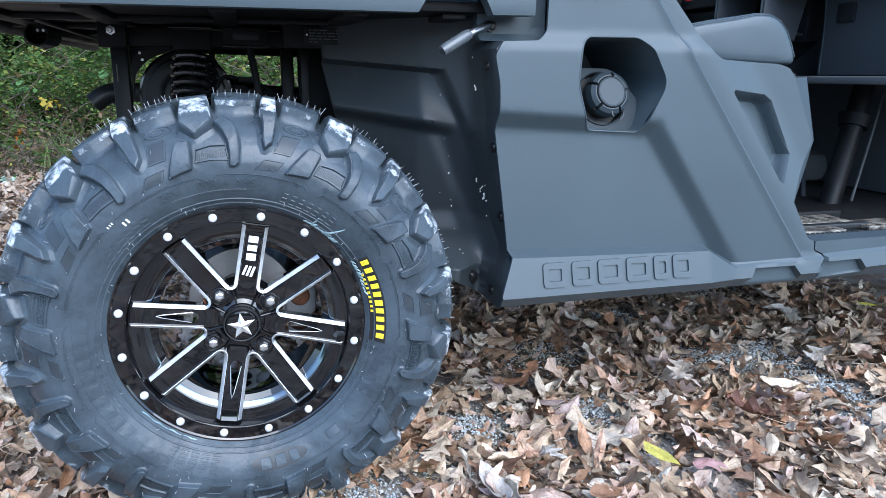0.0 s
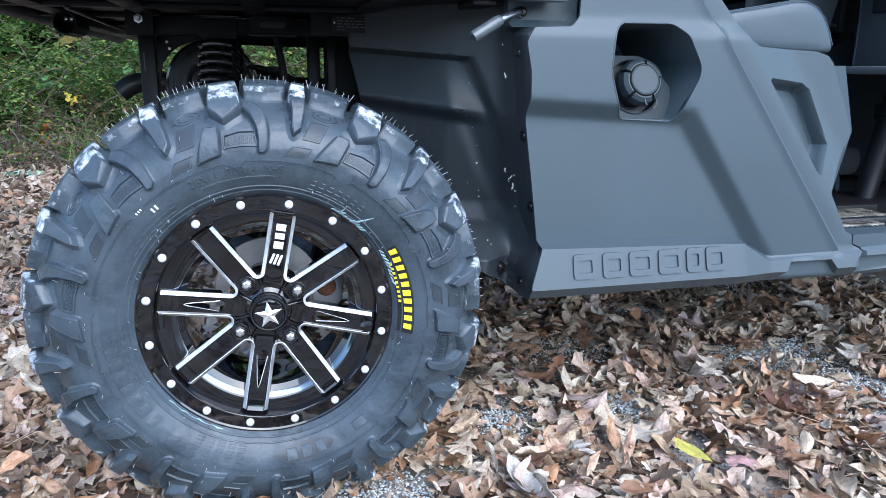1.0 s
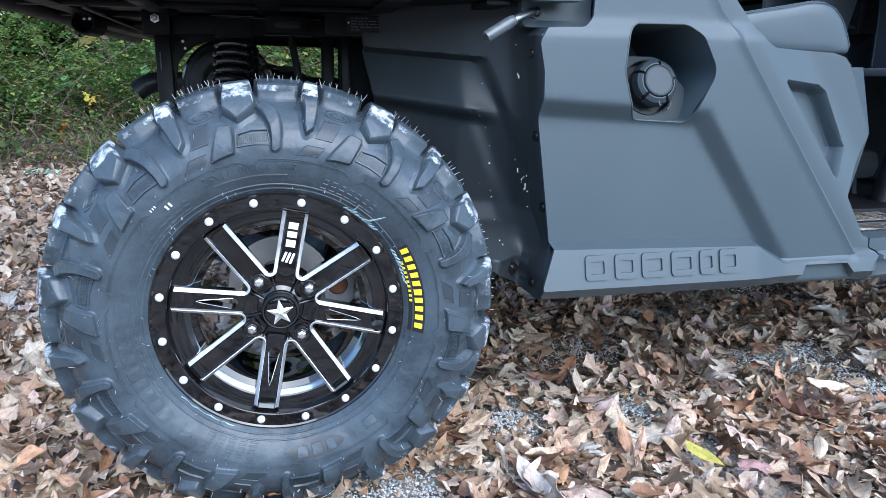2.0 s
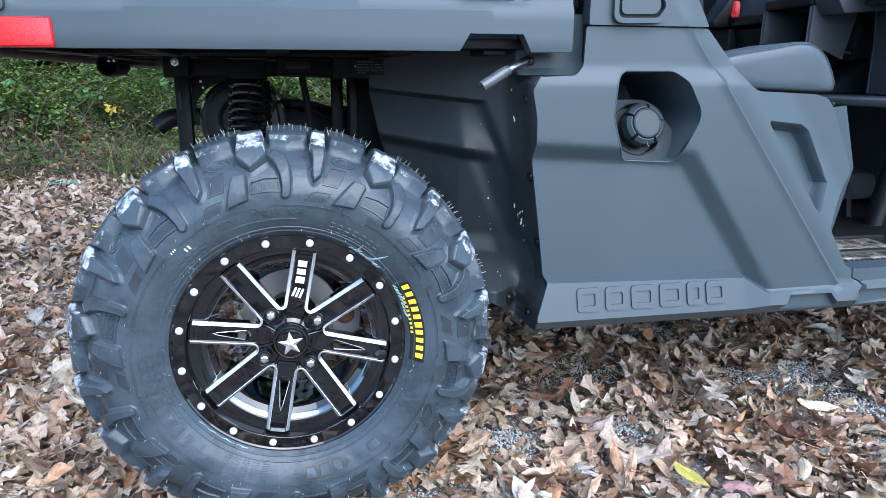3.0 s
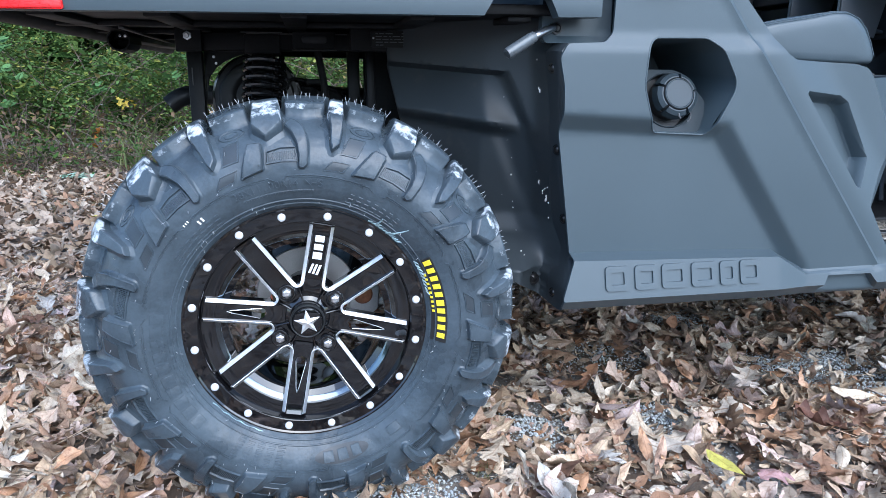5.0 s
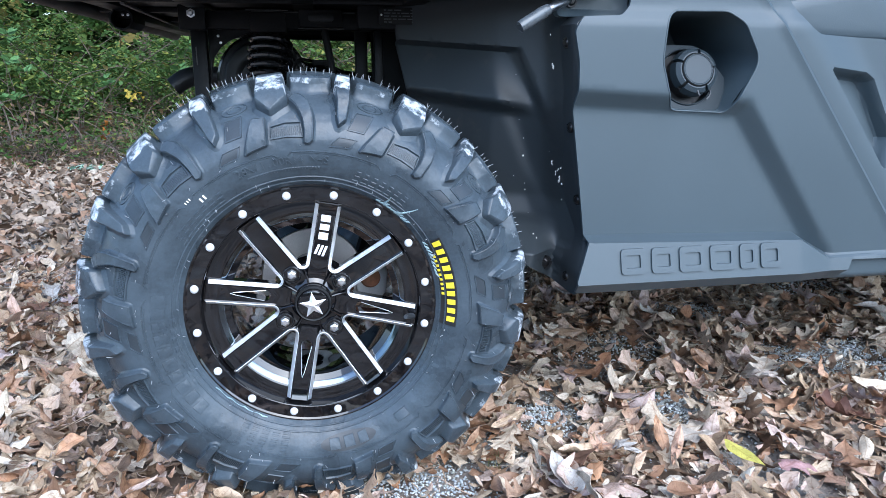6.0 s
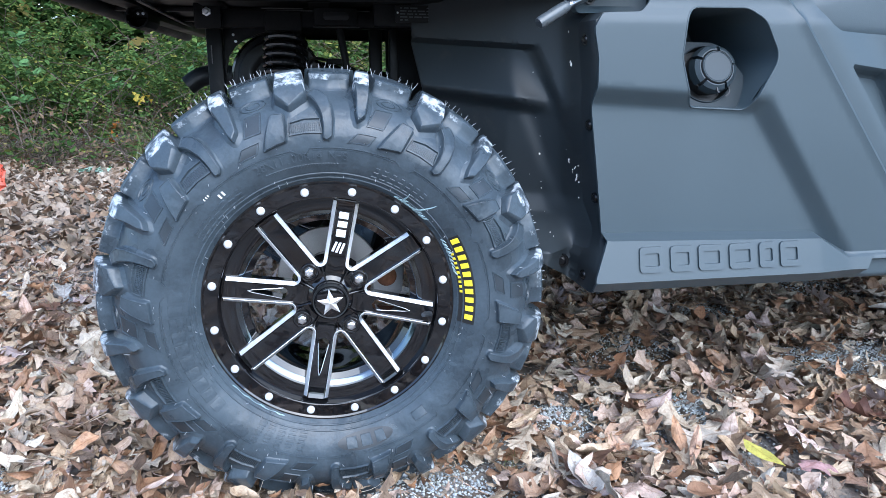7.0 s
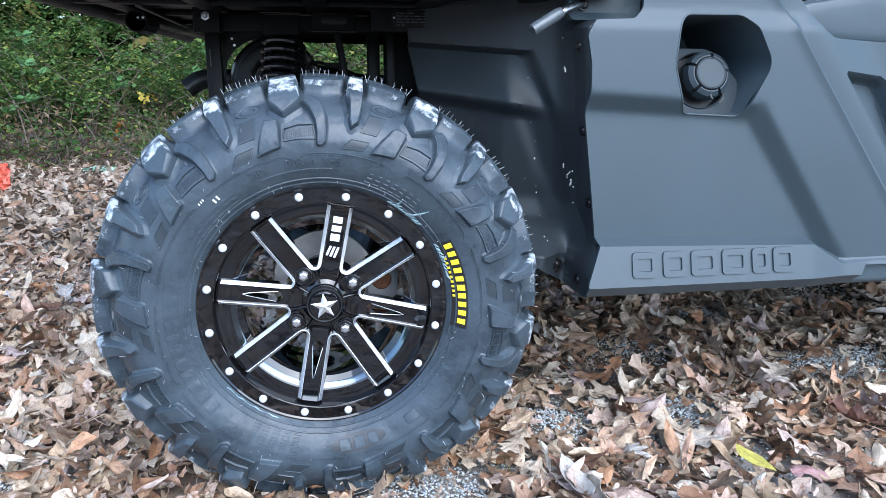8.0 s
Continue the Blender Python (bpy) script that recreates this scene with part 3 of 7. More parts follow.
def gravel():
    rng = random.Random(5)
    ico = bmesh.new()
    for v in ((1, 0, 0), (-1, 0, 0), (0, 1, 0), (0, -1, 0), (0, 0, 1), (0, 0, -1)):
        ico.verts.new(v)
    bmesh.ops.convex_hull(ico, input=ico.verts[:])
    bmesh.ops.triangulate(ico, faces=ico.faces[:])
    ico.verts.index_update()
    V0 = np.array([v.co[:] for v in ico.verts])
    F0 = np.array([[v.index for v in f.verts] for f in ico.faces])
    ico.free()
    shapes = [(V0 * np.array([rng.uniform(0.7, 1.2) for _ in range(len(V0))])[:, None] * np.array([1, rng.uniform(0.6, 0.9), rng.uniform(0.45, 0.7)]), F0) for _ in range(8)]
    P, S = [], []
    while len(P) < 18000:
        if rng.random() < 0.85:
            bx, by, r = rng.choice(BARE)
            x, y = rng.gauss(bx, r * 0.75), rng.gauss(by, r * 0.75)
        else:
            x, y = rng.uniform(-1.2, 2), rng.uniform(-0.6, 1.8)
        P.append((x, y, ground_height(x, y) + rng.uniform(-0.002, 0.004) + 0.016 * max(0.0, bare_amount(x, y))))
        S.append(rng.uniform(0.002, 0.0048) * (1.5 if rng.random() < 0.06 else 1))
    n = len(P)
    a = np.array([[rng.uniform(0, 6.28) for _ in range(3)] for _ in range(n)])
    ob = scatter("gravel", shapes, np.array(P), np.array(S), a[:, 0], a[:, 1] * 0.1, a[:, 2] * 0.1, np.array([rng.randrange(8) for _ in range(n)]), STONE)
    tagged(ob, "blue-grey crushed stone between the leaves", "gravel", kind="stuff")


gravel()


# ---- woods behind ----
def bush(name, at, r, h, leaves, seed, label, green=GREEN, size=(0.028, 0.06)):
    """Stems that fan out of the ground, with leaves in clumps along them."""
    rng = random.Random(seed)
    top = thing(name, at, label, "bush")
    stems, tips = bmesh.new(), []
    for _ in range(7):
        a, lean = rng.uniform(0, 6.28), rng.uniform(0.1, 0.9)
        p, pts = Vector((rng.uniform(-0.1, 0.1), rng.uniform(-0.1, 0.1), -0.01)), []
        d = Vector((math.cos(a) * lean, math.sin(a) * lean, 1)).normalized()
        for k in range(8):
            pts.append(p.copy())
            tips += [p.copy()] if k > 1 else []
            p += d * h / 7 * rng.uniform(0.8, 1.2)
            d = (d + Vector((rng.gauss(0, 0.25), rng.gauss(0, 0.25), rng.gauss(-0.03, 0.15)))).normalized()
            d.z = abs(d.z) * 0.7 + 0.1
        tube(pts, [0.0062 * (1 - k / 9) + 0.0012 for k in range(8)], 5, bm=stems)
        for q in pts[1:]:
            e = q + Vector((rng.gauss(0, 0.25), rng.gauss(0, 0.25), rng.uniform(-0.05, 0.25))) * r
            tube([q, (q + e) / 2 + Vector((0, 0, 0.03)), e], [0.002, 0.0016, 0.001], 4, bm=stems)
            tips += [e, (q + e) / 2]
    part("stem", stems, BARK, top)
    shapes = [leaf_shape("oval", 2, rng, 0.5, 5) for _ in range(5)]
    clumps, P = rng.sample(tips, len(tips) // 4), []
    for _ in range(leaves):
        t = rng.choice(clumps if rng.random() < 0.86 else tips)
        s = 0.03 + 0.09 * rng.random() ** 1.4
        q = (t.x + rng.gauss(0, s) * r * 1.6, t.y + rng.gauss(0, s) * r * 1.6, max(0.03, t.z + rng.gauss(0, s)))
        if q[2] > 0.5 or rng.random() < 0.35 + 0.5 * q[2]:
            P.append(q)
    n = len(P)
    g = lambda lo, hi: np.array([rng.uniform(lo, hi) for _ in range(n)])
    ob = scatter("foliage", shapes, np.array(P), g(*size), g(0, 6.28), g(-0.7, 0.7), g(-0.7, 0.7), np.array([rng.randrange(5) for _ in range(n)]), green)
    ob.parent = top
    tagged(ob, kind="stuff")
    return top


rng = random.Random(77)
for k in range(19):
    x = -5.6 + 0.42 * k + rng.uniform(-0.15, 0.15)
    y = 5.1 + rng.uniform(-0.35, 0.6) + (0.5 if k % 3 == 1 else 0)
    bush("bush", (x, y, 0), rng.uniform(0.5, 0.85), rng.uniform(0.7, 1.7), (3600 if -3.6 < x < 0.3 else 600), 200 + k, "green shrub with small yellowing leaves at the wood edge", GREEN, (0.018, 0.04) if k % 3 else (0.03, 0.07))
for k in range(15):
    x = -6.8 + 0.68 * k + rng.uniform(-0.3, 0.3)
    bush("bush", (x, 6.7 + rng.uniform(-0.4, 0.6), 0), 1.1, rng.uniform(1.8, 2.8), (2400 if -4.5 < x < 0.6 else 700), 300 + k, "dense dark green shrub among the trees", DARKGREEN, (0.03, 0.075))

# low growth at the foot of the shrubs
for k in range(13):
    x = -3.5 + 0.27 * k + rng.uniform(-0.12, 0.12)
    low = rng.uniform(0.16, 0.42)
    bush("bush", (x, 4.45 + rng.uniform(-0.3, 0.3), 0), rng.uniform(0.35, 0.6), low, 420, 500 + k, "low green and brown undergrowth at the wood edge", GREEN if k % 3 else DARKGREEN, (0.018, 0.04) if k % 2 else (0.03, 0.065))


def brush():
    """Dead leaves and twigs caught low in the shrubs."""
    r = random.Random(44)
    shapes = [leaf_shape(k, 2, r, 1.0, 5) for k in ("slim", "oval", "slim", "slim")]
    n = 7500
    P = np.array([[r.uniform(-4.0, 1.6), 4.1 + 1.6 * r.random(), 0.03 + 0.42 * r.random() ** 2.2] for _ in range(n)])
    g = lambda lo, hi: np.array([r.uniform(lo, hi) for _ in range(n)])
    tagged(scatter("dead_brush", shapes, P, g(0.025, 0.06), g(0, 6.28), g(-1, 1), g(-1, 1), np.array([r.randrange(4) for _ in range(n)]), BRUSH), "dead brown leaves caught in the undergrowth", "leaves", kind="stuff")
    b = bmesh.new()
    for _ in range(70):
        x, y = r.uniform(-4.5, 1.5), r.uniform(4.3, 5.6)
        a, l = r.uniform(0, 6.28), r.uniform(0.25, 0.95)
        p = [Vector((x, y, 0)), Vector((x + 0.3 * l * math.cos(a), y + 0.2 * l * math.sin(a), 0.5 * l)), Vector((x + 0.7 * l * math.cos(a), y + 0.4 * l * math.sin(a), l * r.uniform(0.5, 1)))]
        tube(arc_points(p, 3), [0.004, 0.0038, 0.0035, 0.003, 0.0026, 0.002, 0.0014], 4, bm=b)
    tagged(part("dead_twigs", b, BARK, None), "thin grey-brown dead twigs", "twigs", kind="stuff")


brush()


def wood_tree(at, h, seed):
    rng = random.Random(seed)
    top = thing("tree", at, "tall slim woodland tree with a green crown", "tree", "trees behind the clearing")
    pts = [Vector((0.25 * noise.noise((seed, k * 0.4, 0)) * k * 0.3, 0.25 * noise.noise((seed, k * 0.4, 9)) * k * 0.3, k * h / 8 - 0.02)) for k in range(9)]
    b = tube(pts, [0.13 * (1 - k / 10) + 0.015 for k in range(9)], 9)
    tips = []
    for k in range(16):
        q = pts[2 + k % 7]
        a = rng.uniform(0, 6.28)
        l = rng.uniform(0.8, 1.8)
        e = q + Vector((math.cos(a) * l, math.sin(a) * l, rng.uniform(0.1, 0.7)))
        tube([q, (q + e) / 2 + Vector((0, 0, 0.1)), e], [0.04, 0.028, 0.01], 5, bm=b)
        tips += [e, (q + e) / 2, q.lerp(e, 0.75)]
    part("trunk", b, BARK, top)
    shapes = [leaf_shape("oval", 2, rng, 0.5, 5) for _ in range(4)]
    n = 1000
    P = np.array([[*(rng.choice(tips) + Vector((rng.gauss(0, 0.4), rng.gauss(0, 0.4), rng.gauss(0, 0.35))))] for _ in range(n)])
    g = lambda lo, hi: np.array([rng.uniform(lo, hi) for _ in range(n)])
    ob = scatter("crown", shapes, P, g(0.12, 0.24), g(0, 6.28), g(-0.7, 0.7), g(-0.7, 0.7), np.array([rng.randrange(4) for _ in range(n)]), DARKGREEN)
    ob.parent = top
    tagged(ob, kind="stuff")


for k in range(14):
    wood_tree((-9 + 1.35 * k + rng.uniform(-0.5, 0.5), 8.2 + rng.uniform(-0.4, 3.5), 0), rng.uniform(5.0, 8.5), 400 + k)


def far_woods():
    """The depth of the wood: many leaves, uncounted, behind the shrubs."""
    r = random.Random(9)
    shapes = [leaf_shape("oval", 2, r, 0.5, 4) for _ in range(4)]
    n = 24000
    P = np.array([[r.uniform(-9, 7), 7.6 + 4.9 * r.random(), 4.2 * r.random() ** 1.3] for _ in range(n)])
    g = lambda lo, hi: np.array([r.uniform(lo, hi) for _ in range(n)])
    ob = scatter("far_woods", shapes, P, g(0.2, 0.46), g(0, 6.28), g(-0.9, 0.9), g(-0.9, 0.9), np.array([r.randrange(4) for _ in range(n)]), DARKGREEN)
    tagged(ob, "dense green woodland behind the clearing", "woods", kind="stuff")


far_woods()


def unseen_tree_line():
    """An unseen wood, added on the other side of the clearing, behind the camera."""
    r = random.Random(19)
    shapes = [leaf_shape("oval", 2, r, 0.5, 5) for _ in range(4)]
    n = 9000
    P = []
    for _ in range(n):
        x = r.uniform(-34, 34)
        top = 2.6 + 1.6 * noise.noise((x * 0.22, 2.0, 0.0)) + 0.9 * noise.noise((x * 0.9, 5.0, 0.0))
        P.append((x, -18 - 3 * r.random(), top * r.random()))
    g = lambda lo, hi: np.array([r.uniform(lo, hi) for _ in range(n)])
    ob = scatter("unseen_tree_line", shapes, np.array(P), g(0.5, 1.1), g(0, 6.28), g(-0.9, 0.9), g(-0.9, 0.9), np.array([r.randrange(4) for _ in range(n)]), DARKGREEN)
    tagged(ob, "unseen dark woodland added behind the camera", "woods", kind="stuff")


unseen_tree_line()

# ---- utility vehicle ----
vehicle = thing("utility_vehicle", (0, 0, 0), "dark grey utility vehicle with a cargo bed, parked on leaves", "utility vehicle")

# -- rear wheel: hub centre in the origin, turned in clockwise degrees seen from outside
ZC = 0.338
CARCASS = [(0.186, 0.186, 0.003), (0.194, 0.194, -0.008), (0.205, 0.205, -0.018), (0.22, 0.22, -0.027), (0.24, 0.24, -0.033), (0.26, 0.26, -0.034), (0.28, 0.28, -0.027), (0.298, 0.298, -0.013),
           (0.313, 0.313, 0.006), (0.324, 0.324, 0.028), (0.331, 0.3275, 0.05), (0.36, 0.3295, 0.079), (0.387, 0.33, 0.106)]
MID = 0.106
pd = np.linspace(0.186, 0.387, 202)
rd, yd = np.interp(pd, [c[0] for c in CARCASS], [c[1] for c in CARCASS]), np.interp(pd, [c[0] for c in CARCASS], [c[2] for c in CARCASS])
for _ in range(3):
    rd[6:-6] = np.convolve(rd, np.ones(9) / 9, "same")[6:-6]
    yd[6:-6] = np.convolve(yd, np.ones(9) / 9, "same")[6:-6]


def on_tyre(a, p, h=0.0, inner=False):
    """The place at a degrees and p along the tyre's section, h over the surface."""
    q = p if p <= 0.387 else 0.774 - p
    r, y = np.interp(q, pd, rd), np.interp(q, pd, yd)
    dr, dy = np.interp(q + 0.003, pd, rd) - np.interp(q - 0.003, pd, rd), np.interp(q + 0.003, pd, yd) - np.interp(q - 0.003, pd, yd)
    l = math.hypot(dr, dy) or 1
    nr, ny = dy / l, -dr / l
    if p > 0.387:
        y, ny = 2 * MID - y, -ny
    r, y = r + nr * h, y + ny * h
    if inner:
        y = 2 * MID - y
    t = radians(a)
    z = r * math.cos(t)
    x = r * math.sin(t)
    low = -ZC + 0.004
    if z < low:
        y += (y - MID) * 0.4 * (low - z) / 0.03
        z = low - 0.03 * (low - z)
    return (x, y, z)


def lug(V, F, M, rows, draft=0.09, nu=4):
    """A raised patch on the tyre: rows of (p, left degrees, right degrees, height)."""
    us = [0.0, 0.55 * draft] + [draft + (1 - 2 * draft) * k / (nu - 1) for k in range(nu)] + [1 - 0.55 * draft, 1.0]
    p0, l0, r0, _ = rows[0]
    p1, l1, r1, _ = rows[-1]
    full = [(p0 - 0.0018, l0, r0, -0.002)] + list(rows) + [(p1 + 0.0018, l1, r1, -0.002)]
    s, n = len(V), len(us)
    for p, l, r, h in full:
        for k, u in enumerate(us):
            V.append(on_tyre(l + (r - l) * u, p, -0.002 if k in (0, n - 1) else (0.88 if k in (1, n - 2) else 1.0) * h))
    for i in range(len(full) - 1):
        for k in range(n - 1):
            a = s + i * n + k
            F.append((a, a + 1, a + n + 1, a + n))
            M.append(0)


def seam(V, F, M, line, w, h, slot=0):
    """A thin raised line over the tyre, through (degrees, p, height) points."""
    pts = [line[0]]
    for (a0, p0, h0), (a1, p1, h1) in zip(line, line[1:]):
        n = max(1, int(abs(a1 - a0) / 2.5), int(abs(p1 - p0) / 0.005))
        pts += [(a0 + (a1 - a0) * k / n, p0 + (p1 - p0) * k / n, h0 + (h1 - h0) * k / n) for k in range(1, n + 1)]
    s = len(V)
    for i, (a, p, g) in enumerate(pts):
        (b0, q0, _), (b1, q1, _) = pts[max(0, i - 1)], pts[min(len(pts) - 1, i + 1)]
        dx, dp = radians(b1 - b0) * p, q1 - q0
        l = math.hypot(dx, dp) or 1.0
        na, np_ = math.degrees(-dp / l * w / p), dx / l * w
        V += [on_tyre(a + na, p + np_, g - 0.001), on_tyre(a + 0.35 * na, p + 0.35 * np_, g + h), on_tyre(a - 0.35 * na, p - 0.35 * np_, g + h), on_tyre(a - na, p - np_, g - 0.001)]
    for i in range(len(pts) - 1):
        for k in range(3):
            q = s + 4 * i + k
            F.append((q, q + 1, q + 5, q + 4))
            M.append(slot)


# one pitch of the tread, in degrees and section length: side lugs, shoulder lugs, tread blocks, sunk fields
DEG = radians(1) * 0.29
SIDE_BAR = [(-14.4, 0.2925), (-10.4, 0.2905), (-11.6, 0.2555), (-19.4, 0.2510)]
SIDE_HOOK = [(-4.2, 0.3060), (-2.0, 0.3150), (-0.4, 0.3125), (1.3, 0.3060), (2.4, 0.2940), (2.8, 0.2800), (2.7, 0.2580), (1.2, 0.2520), (-0.5, 0.2540), (-0.3, 0.2700), (-0.7, 0.2830), (-2.2, 0.2970)]
SHOULDER_WIDE = [(-12.6, 0.3050), (-9.0, 0.2915), (-4.0, 0.3030), (-4.2, 0.3240), (-5.2, 0.3520), (-12.2, 0.3520), (-11.6, 0.3240)]
SHOULDER_SLIM = [(7.3, 0.3150), (8.0, 0.3500), (12.0, 0.3500), (11.7, 0.3240), (12.2, 0.3040), (11.9, 0.2850), (9.6, 0.2755), (8.7, 0.2860), (8.3, 0.3010)]
BLOCKS = ([(-3.4, 0.3240), (1.5, 0.3215), (7.0, 0.3240), (8.6, 0.3900), (7.8, 0.4080), (-4.7, 0.4080), (-4.4, 0.36)], [(12.8, 0.3225), (18, 0.3205), (22.8, 0.3225), (23.0, 0.3500), (25.0, 0.4080), (12.4, 0.4080), (11.6, 0.3600)])
FIELDS = ([(14.3, 0.3020), (19.1, 0.3030), (17.5, 0.2768), (12.5, 0.2768)], [(10.4, 0.2652), (16.1, 0.2656), (14.3, 0.2517), (7.4, 0.2507)])


def block_pattern(poly, skirt, draft, cell=0.0042):
    """A raised block in the plane: rings from its foot up to its face, and the face itself. Points (x, p, share of the height)."""
    loop = resample(smooth_loop([(a * DEG, p) for a, p in poly], 0.0028, 3), 0.0032)
    n = len(loop)
    area = sum(ax * bz - bx * az for (ax, az), (bx, bz) in zip(loop, loop[1:] + loop[:1]))
    inn = []
    for k in range(n):
        d = Vector(loop[(k + 1) % n]) - Vector(loop[k - 1])
        inn.append(Vector((-d.y, d.x)).normalized() * (1 if area > 0 else -1))
    pts, faces = [], []
    rings = [(-skirt, -0.06), (-0.45 * skirt, 0.05), (0.0, 0.2), (0.45 * draft, 0.62), (0.8 * draft, 0.93), (draft + 0.0009, 1.0)]
    for d, share in rings:
        pts += [(q[0] + m.x * d, q[1] + m.y * d, share) for q, m in zip(loop, inn)]
    for r in range(len(rings) - 1):
        faces += [(r * n + k, r * n + (k + 1) % n, (r + 1) * n + (k + 1) % n, (r + 1) * n + k) for k in range(n)]
    top = [p[:2] for p in pts[-n:]]
    grid = list(top)
    xs, zs = [p[0] for p in top], [p[1] for p in top]
    for i in range(int((max(xs) - min(xs)) / cell) + 1):
        for k in range(int((max(zs) - min(zs)) / cell) + 1):
            q = (min(xs) + (i + 0.5 * (k % 2)) * cell, min(zs) + k * cell)
            if signed(top, *q) > 0.4 * cell:
                grid.append(q)
    v2, _, f2, *_ = geometry.delaunay_2d_cdt([Vector(q) for q in grid], [(k, (k + 1) % n) for k in range(n)], [], 0, 1e-7)
    base = len(pts)
    pts += [(v.x, v.y, 1.0) for v in v2]
    for f in f2:
        if inside(top, sum(v2[k].x for k in f) / 3, sum(v2[k].y for k in f) / 3):
            faces.append(tuple(base + k for k in f))
    return pts, faces, base


def tyre_mesh():
    V, F, M = [], [], []
    ps = list(np.linspace(0.186, 0.325, 26)) + list(np.linspace(0.33, 0.444, 16)) + list(np.linspace(0.449, 0.588, 20))
    n, m = 200, len(ps)
    for k in range(n):
        V += [on_tyre(360 * k / n, p) for p in ps]
    for k in range(n):
        q = (k + 1) % n
        F += [(k * m + i, q * m + i, q * m + i + 1, k * m + i + 1) for i in range(m - 1)]
        M += [0] * (m - 1)
    shoulder = lambda p: 0.0125 + 0.012 * step(0.29, 0.318, p) - 0.007 * step(0.334, 0.35, p)
    kinds = ((SIDE_BAR, 0.003, 0.0016, lambda p: 0.0085 + 0.002 * step(0.25, 0.29, p), 0),
             (SIDE_HOOK, 0.004, 0.0018, lambda p: 0.0075 + 0.0045 * step(0.25, 0.305, p), 0),
             (SHOULDER_WIDE, 0.008, 0.0028, shoulder, 1), (SHOULDER_SLIM, 0.008, 0.0024, shoulder, 1),
             (BLOCKS[0], 0.004, 0.0026, lambda p: 0.0215, 2), (BLOCKS[1], 0.004, 0.0026, lambda p: 0.0215, 2))
    rings, worn_glint = [], {}
    for poly, skirt, draft, height, wear_glint in kinds:
        pts, faces, cap = block_pattern(poly, skirt, draft)
        if wear_glint == 0:
            rings.append((pts[cap - cap // 6:cap], height))
        for k in range(10):
            a0, s = 36 * k + 0.6 * math.sin(k * 2.4), len(V)
            for i, (x, p, share) in enumerate(pts):
                lump = 0.0005 * noise.noise((x * 90 + 7 * k, p * 90, 1.0)) if share > 0.5 else 0.0
                V.append(on_tyre(a0 + x / DEG, p, height(p) * share + lump))
                if share > 0.55:
                    # pale block rims paint light caught on edges; the shoulder band is scuffing
                    rim = 1.0 if share < 1.0 else 0.0
                    amount = (step(0.304, 0.313, p) * step(0.336, 0.326, p) if wear_glint == 1 else 0.0) + (0.0, 0.3, 0.82 * step(0.352, 0.345, p))[wear_glint] * rim
                    if amount:
                        worn_glint[len(V) - 1] = min(1.0, amount)
            for f in faces:
                F.append(tuple(s + i for i in f))
                M.append(0)
    for k in range(10):
        a = 36 * k + 0.6 * math.sin(k * 2.4)
        # fine moulding line round the side lugs' faces
        for ring, height in rings:
            seam(V, F, M, [(a + x / DEG, p, height(p)) for x, p, _ in ring + ring[:1]], 0.0007, 0.0007)
        # sunk fields with a raised rim, the ribbed strip and the oval stamp
        for q in FIELDS:
            ring = [(a + x, p, 0.0) for x, p in q]
            seam(V, F, M, ring + ring[:1], 0.0013, 0.0014)
            (xa, pa), (xb, pb), (xc, pc), (xd, pe) = q
            s = len(V)
            for i in range(5):
                for t in range(5):
                    u, v = 0.08 + 0.84 * i / 4, 0.07 + 0.86 * t / 4
                    x = (xa + (xb - xa) * u) * (1 - v) + (xd + (xc - xd) * u) * v
                    V.append(on_tyre(a + x, (pa + (pb - pa) * u) * (1 - v) + (pe + (pc - pe) * u) * v, 0.0005))
            for i in range(4):
                for t in range(4):
                    F.append((s + i * 5 + t, s + i * 5 + t + 5, s + i * 5 + t + 6, s + i * 5 + t + 1)[::-1])
                    M.append(1)
        strip = [(a - 9.6, 0.2795, 0.0), (a - 5.5, 0.2825, 0.0), (a - 1.2, 0.2820, 0.0), (a - 0.6, 0.2625, 0.0), (a - 5.5, 0.2640, 0.0), (a - 10.4, 0.2635, 0.0)]
        seam(V, F, M, strip + strip[:1], 0.0016, 0.003)
        for q in range(15):
            c = a - 9.4 + 0.56 * q
            seam(V, F, M, [(c, 0.2665, 0.0), (c + 0.15, 0.2775, 0.0)], 0.0007, 0.0018)
        for g in (1.0, 0.55):
            seam(V, F, M, [(a + 17.6 + 3.4 * g * math.cos(0.3927 * q), 0.3125 + 0.0062 * g * math.sin(0.3927 * q), 0.0003) for q in range(17)], 0.0008, 0.0011)
        # long outline of the raised panel under the lugs
        seam(V, F, M, [(a - 6.0, 0.2365, 0.0), (a - 4.8, 0.2425, 0.0), (a + 24.6, 0.2425, 0.0), (a + 26.5, 0.2375, 0.0)], 0.001, 0.0013)
        seam(V, F, M, [(a - 4.0, 0.2398, 0.0), (a + 24.0, 0.2398, 0.0)], 0.0007, 0.0008)
    # guide rings round the bead
    for p in (0.1965, 0.2035):
        for k in range(24):
            lug(V, F, M, [(p, 15 * k, 15 * k + 15, 0.001), (p + 0.0012, 15 * k, 15 * k + 15, 0.001)], 0.0, 5)
    me = bpy.data.meshes.new("tyre")
    me.from_pydata(V, [], F)
    me.update()
    me.polygons.foreach_set("material_index", M)
    me.attributes.new("wear_glint", "FLOAT", "POINT").data.foreach_set("value", [worn_glint.get(k, 0.0) for k in range(len(V))])
    return finish(me, [RUBBER, RUBBER_FIELD], 40)


